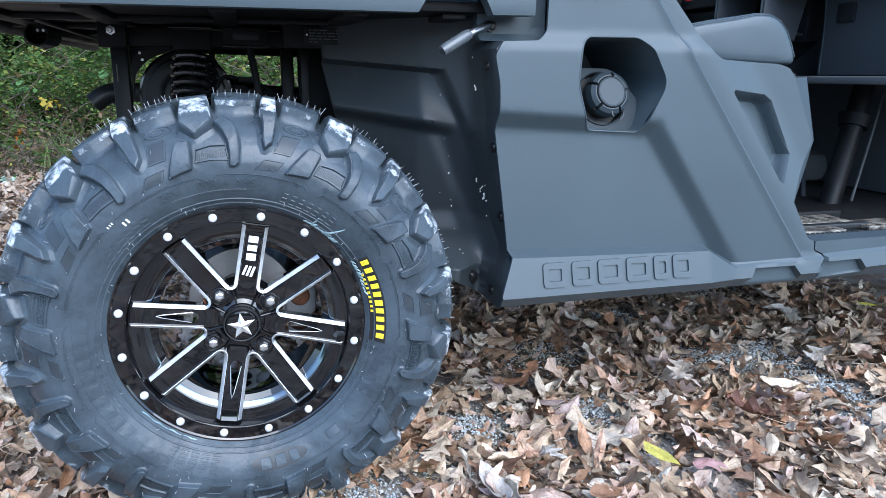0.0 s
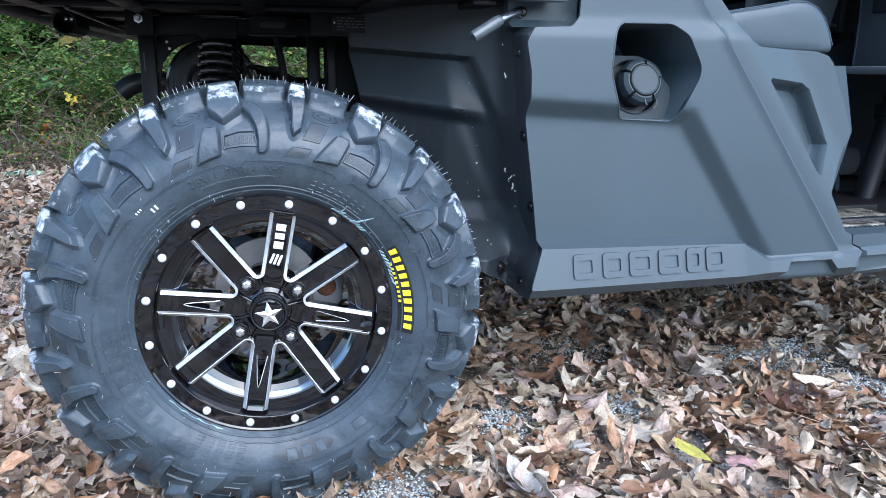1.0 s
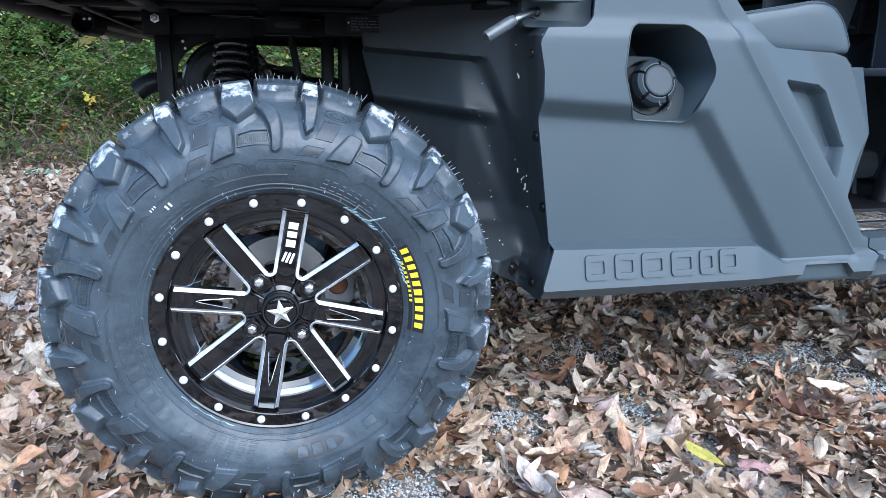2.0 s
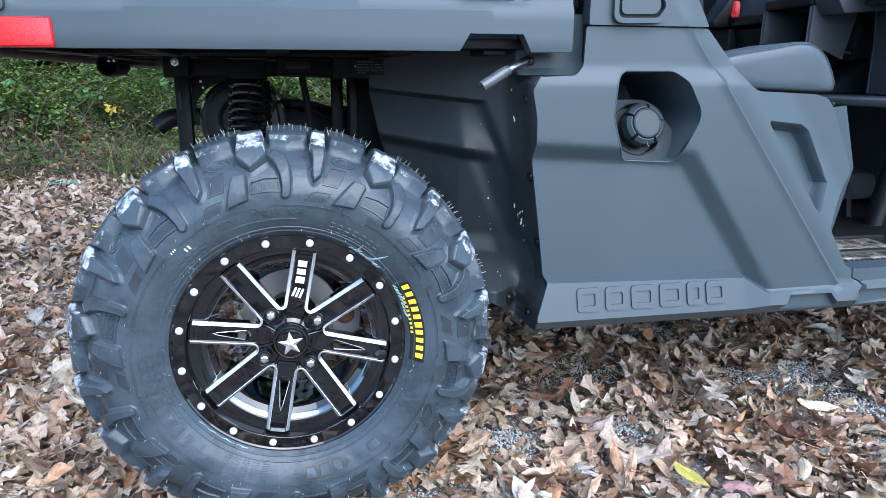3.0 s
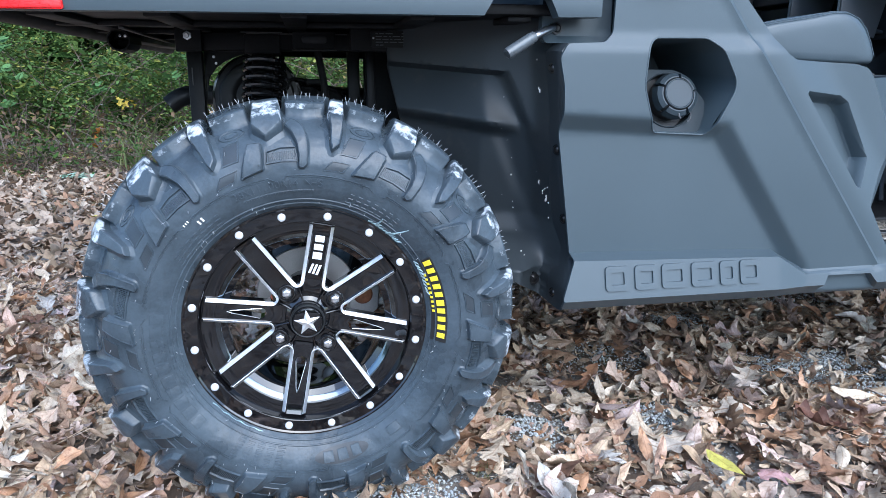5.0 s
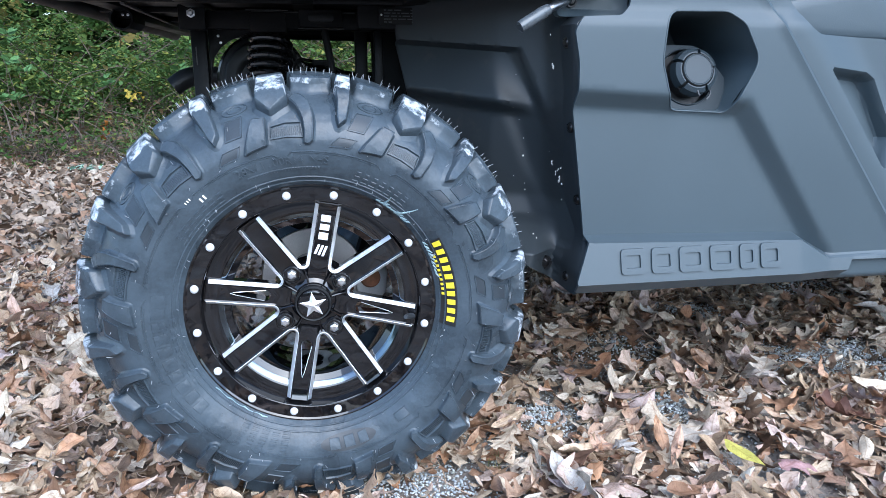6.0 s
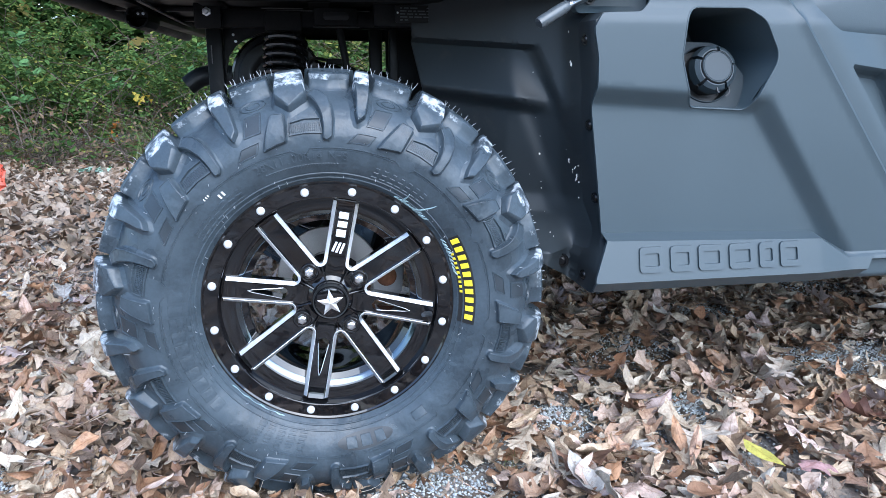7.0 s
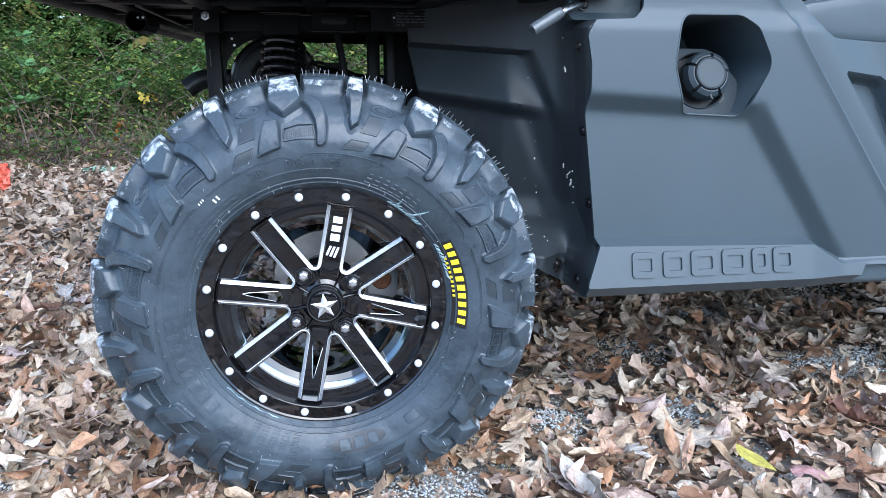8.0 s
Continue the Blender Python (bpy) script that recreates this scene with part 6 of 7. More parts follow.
b = prism([(-0.192, 0.775), (-0.088, 0.775), (-0.096, 0.766), (-0.12, 0.760), (-0.15, 0.748), (-0.168, 0.735), (-0.183, 0.715), (-0.188, 0.69), (-0.192, 0.66)], 0.488, 0.494, 0.001)
gusset = part("gusset", b, UNDER, rail, "curved black corner plate")
for x, z in ((-0.172, 0.757), (-0.168, 0.744)):
    part("plate_bolt", lathe([(0, -0.003), (0.0026, -0.0025), (0.003, 0.001)], 8, c=(x, 0.487, z)), CHROME, gusset)
for x0, x1, z in ((-0.012, 0.078, 0.7695), (-0.235, -0.19, 0.7665), (-0.11, -0.03, 0.8035)):
    part("rail_lip", tube([(x0, 0.4255, z), (x1, 0.4255, z)], 0.0011, 6), PALE_STEEL, rail, "thin pale edge of the rail")
part("scuff", box(-0.2125, -0.2105, 0.4535, 0.4555, 0.70, 0.735, 0.0004), PALE_STEEL, rail)
clip = part("brake_line", tube(arc_points([(-0.03, 0.56, 0.69), (-0.015, 0.55, 0.712), (0.03, 0.55, 0.704), (0.07, 0.56, 0.69), (0.10, 0.57, 0.665)], 6), 0.0035, 8), UNDER, vehicle, "thin black brake line with a clip")
part("clip", box(0.012, 0.05, 0.542, 0.556, 0.7, 0.712, 0.002), UNDER, clip)
part("upright", box(0.102, 0.128, 0.50, 0.53, 0.45, 0.78, 0.004), UNDER, rail)
part("upright", box(0.137, 0.155, 0.43, 0.455, 0.45, 0.768, 0.003), UNDER, rail)
part("frame_plate", prism(smooth_loop([(0.1385, 0.45), (0.1385, 0.79), (0.32, 0.79), (0.32, 0.45)], 0.004), 0.535, 0.541, 0.001), UNDER, rail, "black plate behind the uprights")
part("cross_beam", box(0.10, 0.30, 0.33, 0.36, 0.765, 0.815, 0.004), UNDER, rail)
part("stay_rod", tube([(0.038, 0.45, 0.775), (0.049, 0.455, 0.71), (0.062, 0.46, 0.6)], 0.0075, 10), UNDER, rail)
part("frame_tube", tube([(0.20, 0.55, 0.70), (0.165, 0.57, 0.64), (0.12, 0.6, 0.5)], 0.014, 10), UNDER, rail)
part("frame_tube", tube([(-0.2, 0.9, 0.79), (0.25, 0.9, 0.78)], 0.02, 10), UNDER, rail)
part("frame_tube", tube([(-0.2, 0.6, 0.47), (0.2, 0.6, 0.47), (0.9, 0.6, 0.40)], 0.02, 10), UNDER, rail)
part("frame_tube", tube([(-0.2, 0.95, 0.47), (0.2, 0.95, 0.47), (0.9, 0.95, 0.40)], 0.02, 10), UNDER, rail)
part("gearbox", prism(smooth_loop([(-0.06, 0.40), (-0.06, 0.703), (-0.01, 0.709), (0.012, 0.705), (0.028, 0.706), (0.04, 0.697), (0.1, 0.687), (0.33, 0.68), (0.33, 0.40)], 0.006), 0.62, 0.95, 0.012), UNDER, vehicle, "black drive housing under the bed")
part("axle_shaft", tube([(0, 0.16, 0.338), (0, 0.62, 0.46)], 0.016, 12), STEEL_BLACK, vehicle)
b = tube([(-0.11, 0.6, 0.36), (-0.05, 0.2, 0.25)], 0.017, 10)
tube([(0.14, 0.6, 0.36), (0.05, 0.2, 0.25)], 0.017, 10, bm=b)
part("suspension_arm", b, UNDER, vehicle, "black tubular lower suspension arm")
b = tube([(-0.10, 0.6, 0.47), (-0.02, 0.2, 0.43)], 0.014, 10)
tube([(0.12, 0.6, 0.47), (0.02, 0.2, 0.43)], 0.014, 10, bm=b)
part("suspension_arm", b, UNDER, vehicle)
shock = part("shock_absorber", tube([(-0.072, 0.462, 0.765), (-0.08, 0.43, 0.62), (-0.088, 0.36, 0.38)], 0.021, 16), STEEL_BLACK, vehicle, "black coil-over shock absorber")
pts = []
for k in range(361):
    t = k / 360
    a = 2 * math.pi * 15.0 * t
    rc = 0.034 + 0.0055 * min(1.0, t * 14)
    pts.append((-0.068 - 0.013 * t + rc * math.cos(a), 0.462 - 0.075 * t + rc * math.sin(a), 0.754 - 0.25 * t - 0.3 * rc * math.sin(a)))
part("coil_spring", tube(pts, 0.0062, 10), SPRING, shock, "glossy black coil spring")
b = tube([(-0.068, 0.468, 0.772), (-0.068, 0.466, 0.764)], [0.03, 0.036], 24)
part("spring_seat", b, UNDER, shock)
part("shock_bracket", box(-0.105, -0.035, 0.43, 0.49, 0.762, 0.8, 0.003), UNDER, shock)
MUFFLER = (-0.095, 0.56, 0.67)
muf = part("muffler", lathe([(0, 0.006), (0.045, 0.006), (0.052, 0.001), (0.06, 0.0), (0.078, 0.004), (0.0825, 0.012), (0.092, 0.014), (0.0945, 0.02), (0.092, 0.026), (0.089, 0.05), (0.089, 0.42), (0.0, 0.44)], 48, c=MUFFLER), BLACK, vehicle, "round black exhaust muffler")
b = tube(arc_points([(-0.15, 0.60, 0.672), (-0.21, 0.60, 0.678), (-0.255, 0.59, 0.674), (-0.285, 0.585, 0.655)], 6), 0.0185, 18, caps=False)
bmesh.ops.solidify(b, geom=b.faces[:], thickness=-0.002)
part("muffler_ring", lathe([(0.0915, 0.012), (0.096, 0.013), (0.097, 0.017), (0.0915, 0.02)], 48, c=MUFFLER), SPRING, muf)
part("tail_pipe", b, BLACK, muf, "matt black exhaust tip")
# square receiver tube under the bed corner
sock = part("hinge_socket", lathe([(0.0, 0.07), (0.0185, 0.068), (0.0185, 0.004), (0.0195, 0.0), (0.0225, 0.0), (0.0235, 0.003), (0.0235, 0.1)], 10, c=(-0.3535, 0.49, 0.789)), UNDER, vehicle, "open black hinge socket under the bed", angle=20)
for dx in (-0.006, 0.004):
    part("socket_bolt", lathe([(0, -0.002), (0.003, -0.0015), (0.0036, 0.002)], 6, c=(-0.3535 + dx, 0.53, 0.7985)), CHROME, sock)
part("socket_arm", box(-0.372, -0.336, 0.53, 1.3, 0.79, 0.812, 0.004), UNDER, sock)
b = box(-0.004, 0.004, 0.25, 1.32, -0.001, 0.003, 0.001)
b.transform(Matrix.Translation((-0.290, 0.05, 0.801)) @ Matrix.Rotation(radians(3.0), 4, "Z"))
part("edge_strip", b, PALE_STEEL, bed, "pale edge strip under the bed floor")
for y in (0.3, 0.55, 0.85, 1.15):
    part("cross_rib", box(-0.41, 0.30, y, y + 0.02, 0.805, 0.8155, 0.003), UNDER, bed)
# data plate with plain bars for its small print
tag = part("data_plate", prism(smooth_loop([(0.137, 0.772), (0.236, 0.772), (0.236, 0.802), (0.137, 0.802)], 0.003), 0.305, 0.3085, 0.0008), UNDER, vehicle, "black data plate with small pale print")
for row in range(5):
    x = 0.146
    while x < 0.226:
        w = random.Random(row * 100 + int(x * 1000)).uniform(0.004, 0.014)
        if not (row in (0, 4) and int(x * 500) % 3 == 0):
            part("print_bar", box(x, min(x + w, 0.228), 0.3045, 0.3055, 0.7755 + 0.0052 * row, 0.7772 + 0.0052 * row, 0), FILM, tag)
        x += w + 0.003
for x in (0.1415, 0.2315):
    part("rivet", lathe([(0, -0.002), (0.0018, -0.0015), (0.0022, 0.001)], 10, c=(x, 0.305, 0.789)), CHROME, tag)

# -- seat base, seat, cab floor, dash
V, rows = [], [(1.0085, 0.718, 0.0735, 0.102, 0.719), (1.066, 0.598, 0.05, 0.1, 0.597), (1.0205, 0.49, 0.064, 0.1, 0.456), (1.0635, 0.4145, 0.05, 0.09, 0.398)]
fine = [tuple(p + (q - p) * k / 8 for p, q in zip(r0, r1)) for r0, r1 in zip(rows, rows[1:]) for k in range(8)] + rows[-1:]
for x, z, dx, y1, z1 in fine:
    V += [(x - 0.002, panel_depth(x - 0.001, z) + 0.0025, z), (x + dx, y1, z1), (x + dx + 0.007, 0.45, z1)]
b = lists(V, [(3 * k + q, 3 * k + q + 1, 3 * k + q + 4, 3 * k + q + 3) for k in range(len(fine) - 1) for q in range(2)])
bmesh.ops.recalc_face_normals(b, faces=b.faces[:])
seat_base = part("seat_base", b, GREY, vehicle, "grey moulded seat base", angle=30)
part("seat_base_top", box(0.80, 1.07, 0.13, 1.4, 0.70, 0.722, 0.004), BLACK, seat_base)
screw("base_screw", (1.055, 0.106, 0.722), 0.003, seat_base, BLACK)


def cushion():
    prof = [(0.80, 0.752), (0.80, 0.803), (0.86, 0.817), (0.94, 0.829), (0.998, 0.84), (1.03, 0.8395), (1.056, 0.829), (1.076, 0.809), (1.091, 0.782), (1.102, 0.756), (1.097, 0.742), (1.06, 0.7405), (0.9, 0.747)]
    ys = [(0.146, 0.0), (0.146, 0.5), (0.147, 0.78), (0.1485, 0.87), (0.152, 0.92), (0.158, 0.96), (0.168, 0.985), (0.184, 1.0), (0.3, 0.98), (0.5, 0.9), (0.9, 0.8), (1.35, 0.8), (1.38, 0.75)]
    prof = smooth_loop(prof, 0.012)
    V, F = [], []
    m = len(prof)
    for y, s in ys:
        for x, z in prof:
            V.append((0.95 + (x - 0.95) * s, y, 0.785 - 0.03 * step(0.25, 0.7, y) + (z - 0.785) * s))
    for i in range(len(ys) - 1):
        for k in range(m):
            q = (k + 1) % m
            F.append((i * m + k, (i + 1) * m + k, (i + 1) * m + q, i * m + q))
    F.append(tuple(range((len(ys) - 1) * m, len(ys) * m)))
    b = lists(V, F)
    bmesh.ops.remove_doubles(b, verts=b.verts[:], dist=1e-5)
    bmesh.ops.recalc_face_normals(b, faces=b.faces[:])
    return b


seat = part("seat_cushion", cushion(), SEAT, vehicle, "grey vinyl bench seat cushion", angle=80)
for s, y in ((0.925, 0.152), (0.98, 0.165)):
    pts = [(0.95 + (x - 0.95) * s, y, 0.785 + (z - 0.785) * s) for x, z in ((0.80, 0.803), (0.86, 0.817), (0.94, 0.829), (0.998, 0.84), (1.03, 0.8395), (1.056, 0.829), (1.076, 0.809), (1.091, 0.782), (1.102, 0.756))]
    part("seam", tube(pts, 0.0014, 6), SEAT, seat)
part("seat_back", box(0.545, 0.66, 0.14, 1.4, 0.80, 1.35, 0.03), SEAT, vehicle, "grey vinyl bench seat back")
# sill, step strip and floor
SILL = smooth_loop([(1.0925, 0.327), (1.1045, 0.349), (1.1025, 0.3825), (1.0825, 0.391), (1.0812, 0.4085), (1.75, 0.412), (1.75, 0.333)], 0.0025)


def sill_depth(x, z):
    zt = 0.3765 + 0.04 * (x - 1.1)
    y = 0.016 + 0.008 * step(0.0, 0.005, z - zt) + 0.26 * min(0.0, max(z, zt - 0.028) - zt)
    y += 0.026 * min(1.0, max(0.0, (0.349 - z + 0.04 * max(0.0, x - 1.1)) / 0.024))
    return y + max(0.0, 0.025 - y) * step(0.0, 0.004, signed(BAYS[1], x, z))


SILL_LINES = [((1.09, 0.376 + d), (1.74, 0.402 + d)) for d in (0.0, 0.0065)] + [((1.10, 0.349 + d), (1.74, 0.3746 + d)) for d in (0.0, -0.008)]
sill = part("door_sill", shell(SILL, sill_depth, d=0.01, lip=0.05, lines=SILL_LINES + inset_lines(BAYS[1], (0.0, 0.004))), GREY, vehicle, "grey moulded door sill", angle=30)
floor_part = part("cab_floor", box(0.55, 1.78, 0.09, 1.45, 0.385, 0.398, 0.003), UNDER, vehicle, "black cab floor with printed liner")
part("sill_top", box(1.083, 1.75, 0.034, 0.052, 0.39, 0.4035, 0.003), GREY, sill)
part("scuffed_edge", tube([(1.09, 0.051, 0.4035), (1.3, 0.052, 0.404), (1.74, 0.052, 0.405)], 0.0025, 6), SCUFF, sill, "pale scuffed edge of the sill")
for k in range(34):
    x = 1.085 + 0.0125 * k
    for row in range(2):
        part("tread_rib", box(x + 0.006 * row, x + 0.0075 + 0.006 * row, 0.056 + 0.018 * row, 0.071 + 0.018 * row, 0.4, 0.4085, 0.0015), DASH, floor_part)
part("tread_strip", box(1.075, 1.75, 0.053, 0.093, 0.392, 0.4025, 0.002), BLACK, floor_part)
part("floor_liner", box(1.10, 1.23, 0.098, 0.138, 0.3985, 0.409, 0.002), CAMO, floor_part, "speckled printed floor liner")
part("floor_liner", box(1.1, 1.31, 0.164, 0.245, 0.3985, 0.4105, 0.002), CAMO, floor_part, "speckled printed floor liner")
part("floor_liner", box(1.31, 1.42, 0.12, 0.19, 0.3985, 0.407, 0.002), CAMO, floor_part, "speckled printed floor liner")
part("liner_frame", box(1.06, 1.33, 0.14, 0.16, 0.3985, 0.411, 0.002), BLACK, floor_part)
part("liner_frame", box(1.06, 1.36, 0.249, 0.262, 0.3985, 0.416, 0.002), UNDER, floor_part)
# footwell wall, tunnel and the closed-in front
part("footwell_wall", box(1.75, 1.79, 0.05, 1.45, 0.40, 1.0, 0.01), CAB_LIT, vehicle, "dark footwell front wall")
b = tube(arc_points([(1.60, 0.47, 0.70), (1.555, 0.45, 0.57), (1.495, 0.428, 0.385)], 6), 0.026, 20)
column = part("footwell_column", b, UNDER, vehicle, "dark moulded column in the footwell")
part("column_edge", tube([(1.645, 0.45, 0.68), (1.61, 0.435, 0.57), (1.555, 0.415, 0.402)], 0.004, 8), DASH, column)
part("column_collar", tube([(1.575, 0.458, 0.62), (1.565, 0.454, 0.592)], [0.043, 0.036], 20), UNDER, column)
part("footwell_rib", tube([(1.52, 0.62, 0.60), (1.515, 0.55, 0.47), (1.48, 0.5, 0.402)], 0.006, 8), DASH, column)
part("tunnel", box(1.1, 1.76, 0.7, 0.95, 0.40, 0.5, 0.04), CAB_LIT, vehicle, "dark moulded floor tunnel")
# front body added out of view to block light from the ground by the sill
part("unseen_front_body", prism(smooth_loop([(1.795, 0.335), (1.795, 1.055), (2.25, 1.02), (2.62, 0.9), (2.7, 0.72), (2.66, 0.34)], 0.03), 0.06, 1.49, 0.012), GREY, vehicle, "plain grey front bodywork, added unseen to shade the ground")
part("far_side_panel", box(0.43, 1.79, 1.5, 1.54, 0.33, 0.76, 0.01), GREY, vehicle)
part("under_tray", box(0.45, 1.75, 0.12, 1.45, 0.331, 0.36, 0.006), BLACK, vehicle)


def span(outline, y0, y1, bev=0.003):
    """A moulding with an outline in x and z that runs across the cab."""
    return prism(outline, y0, y1, bev)


# dash: stepped mouldings with a cubby, knobs, a grab bar and the key
dash = part("dashboard", span([(1.53, 0.96), (1.56, 1.06), (1.76, 1.075), (1.76, 0.96)], 0.1, 1.45, 0.004), DASH, vehicle, "dark moulded dashboard with a cubby and knobs")
# switch, key, column and knee panels go black to paint in cab shade
part("switch_panel", span([(1.452, 0.968), (1.445, 0.992), (1.495, 1.075), (1.62, 1.085), (1.62, 0.968)], 0.712, 0.919, 0.004), BLACK, dash)
part("key_panel", span([(1.456, 0.934), (1.45, 0.959), (1.50, 1.075), (1.62, 1.085), (1.62, 0.934)], 0.922, 1.112, 0.004), BLACK, dash)
part("column_cover", span([(1.40, 0.93), (1.40, 0.95), (1.50, 1.09), (1.62, 1.09), (1.62, 0.93)], 1.114, 1.20, 0.006), UNDER, dash)
part("column_panel", span([(1.45, 0.80), (1.45, 0.928), (1.62, 0.928), (1.62, 0.80)], 1.10, 1.45, 0.006), UNDER, dash)
part("knee_panel", span([(1.52, 0.70), (1.47, 0.92), (1.5, 0.9325), (1.64, 0.9325), (1.64, 0.70)], 0.925, 1.098, 0.005), UNDER, dash)
# open cubby under the switches
cubby = part("cubby", span([(1.448, 0.866), (1.452, 0.9665), (1.60, 0.9665), (1.565, 0.82)], 0.703, 0.7115, 0.0025), CAB_LIT, dash, "open dash cubby with a raised rim")
part("cubby_wall", span([(1.448, 0.862), (1.452, 0.9665), (1.60, 0.9665), (1.565, 0.82)], 0.913, 0.921, 0.0025), CAB_LIT, cubby)
part("cubby_floor", span([(1.446, 0.861), (1.446, 0.869), (1.60, 0.842), (1.60, 0.834)], 0.7118, 0.9128, 0.002), DASH, cubby)
part("cubby_back", box(1.60, 1.62, 0.704, 0.92, 0.82, 0.966, 0.002), UNDER, cubby)
part("rim", tube([(1.447, 0.709, 0.964), (1.4445, 0.7085, 0.868), (1.4445, 0.916, 0.863), (1.447, 0.9165, 0.964)], 0.0035, 8), GREY, cubby)
part("dash_end", span([(1.45, 0.974), (1.455, 1.07), (1.62, 1.08), (1.62, 0.95), (1.475, 0.938)], 0.61, 0.702, 0.004), CAB_LIT, dash)
part("tray_lip", span([(1.50, 0.975), (1.495, 1.002), (1.515, 1.004), (1.62, 1.004), (1.62, 0.972)], 0.12, 0.607, 0.004), CAB_LIT, dash)
part("grab_bar", tube(arc_points([(1.50, 0.60, 1.008), (1.492, 0.585, 1.017), (1.49, 0.4, 1.02), (1.49, 0.2, 1.02)], 5), 0.009, 10), BLACK, dash)
glove = part("glove_box", box(1.62, 1.745, 0.14, 0.663, 0.724, 0.966, 0.006), CAB_LIT, dash, "dark glove box door")
part("latch", box(1.612, 1.622, 0.55, 0.61, 0.865, 0.915, 0.003), BLACK, glove)
part("door_edge", tube([(1.619, 0.664, 0.96), (1.621, 0.655, 0.85), (1.619, 0.655, 0.73)], 0.0025, 6), GREY, glove)
part("ledge", box(1.36, 1.75, 0.12, 1.45, 0.704, 0.722, 0.004), CAB_LIT, dash)
part("footwell_gusset", span([(1.60, 0.724), (1.745, 0.724), (1.745, 0.83)], 0.80, 0.92, 0.002), DASH, dash)
for y in (0.865, 0.762):
    k = part("knob", tube([(1.485, y, 1.02), (1.468, y, 1.018), (1.448, y, 1.014), (1.444, y, 1.013)], [0.024, 0.0225, 0.019, 0.015], 18), BLACK, dash)
    part("grip", box(1.436, 1.446, y - 0.004, y + 0.004, 0.998, 1.03, 0.002), BLACK, k)
key = part("key_tag", prism(smooth_loop([(-0.0165, -0.062), (0.0165, -0.062), (0.0175, -0.01), (0.010, 0.004), (-0.010, 0.004)], 0.009), -0.005, 0.005, 0.003), RED, vehicle, "red key tag hanging from the ignition")
key.matrix_basis = Matrix.Translation((1.425, 1.036, 1.005)) @ Matrix.Rotation(radians(-30), 4, "Z") @ Matrix.Scale(0.78, 4)
b = prism(smooth_loop([(-0.02, 0.006), (0.02, 0.006), (0.018, 0.024), (0.006, 0.03), (-0.014, 0.026)], 0.005), -0.003, 0.003, 0.001)
part("key_bow", b, CHROME, key, "bright metal key")
part("key_blade", tube([(0, 0, 0.028), (0.006, 0.004, 0.045), (0.012, 0.006, 0.06)], 0.004, 8), CHROME, key)
part("tag_slot", prism(smooth_loop([(-0.006, -0.05), (0.006, -0.05), (0.006, -0.02), (-0.006, -0.02)], 0.005), -0.0062, -0.0045, 0.0008), RED_LENS, key)
gear = part("gear_lever", tube(arc_points([(1.45, 1.24, 0.86), (1.435, 1.25, 0.95), (1.43, 1.262, 1.04)], 4), 0.012, 12), BLACK, vehicle, "black gear lever with a bright round knob")
b = bmesh.new()
bmesh.ops.create_uvsphere(b, u_segments=16, v_segments=10, radius=0.017, matrix=Matrix.Translation((1.43, 1.264, 1.055)))
part("lever_knob", b, CHROME, gear)
part("boot", tube([(1.45, 1.25, 0.92), (1.45, 1.25, 0.95), (1.44, 1.25, 0.99)], [0.045, 0.038, 0.016], 14), UNDER, gear)
part("pedal_box", box(1.47, 1.62, 1.2, 1.45, 0.928, 1.065, 0.012), UNDER, dash)
# roof added out of view to keep skylight off the cab interior
part("unseen_cab_roof", box(0.5, 1.8, 0.08, 1.48, 1.885, 1.92, 0.015), BLACK, vehicle, "unseen black roof added to darken the cab")
part("windscreen", box(1.75, 1.756, 0.1, 1.45, 1.065, 1.5, 0.001), GLASS, vehicle).visible_shadow = False
# post added with the roof, out of view
part("roof_post", tube([(0.6, 0.1, 1.11), (0.62, 0.12, 1.75), (0.75, 0.16, 1.88), (1.5, 0.16, 1.86), (1.75, 0.12, 1.1)], 0.024, 12), STEEL_BLACK, vehicle, "unseen black steel tube added to carry the roof")

# ---- single fallen leaves and litter lying on top ----
LEAF_COLOURS = {}


def one_leaf(name, kind, at, size, yaw, tilt, col, label, seed, curl=1.0, rough=0.5):
    r = random.Random(seed)
    V, F, uv = leaf_shape(kind, 7, r, curl, 25)
    key = (*col, rough)
    if key not in LEAF_COLOURS:
        LEAF_COLOURS[key] = island_mat("leaf_colour", [(0, [c * 0.9 for c in col]), (1, [c * 1.05 for c in col])], rough, 0.6, 0.4, 50, veins=True)
    ob = new(name, mesh_arrays(name, V * size, F, LEAF_COLOURS[key], uv=uv))
    ob.matrix_basis = Matrix.Translation(at) @ Matrix.Rotation(yaw, 4, "Z") @ Matrix.Rotation(tilt, 4, "Y")
    return tagged(ob, label, "leaf", "fallen leaves")


one_leaf("fallen_leaf", "lance", (0.718, -0.066, 0.052), 0.084, -1.22, 0.1, (0.58, 0.52, 0.12), "slim yellow fallen leaf among brown ones", 1, 0.25)
one_leaf("fallen_leaf", "slim", (1.81, 0.535, 0.05), 0.1, -0.3, 0.1, (0.55, 0.5, 0.06), "slim yellow-green fallen leaf", 2, 0.5)
one_leaf("fallen_leaf", "maple", (0.925, 0.2, 0.062), 0.11, 1.2, 0.3, (0.62, 0.54, 0.48), "pale crumpled maple leaf", 3, 1.2)
one_leaf("fallen_leaf", "maple", (0.79, -0.1, 0.048), 0.075, 0.4, 0.2, (0.45, 0.27, 0.26), "pinkish fallen maple leaf", 4, 1.2)
one_leaf("fallen_leaf", "maple", (0.99, 0.05, 0.05), 0.09, 2.2, -0.2, (0.13, 0.06, 0.04), "dark red-brown curled leaf", 6, 1.2)
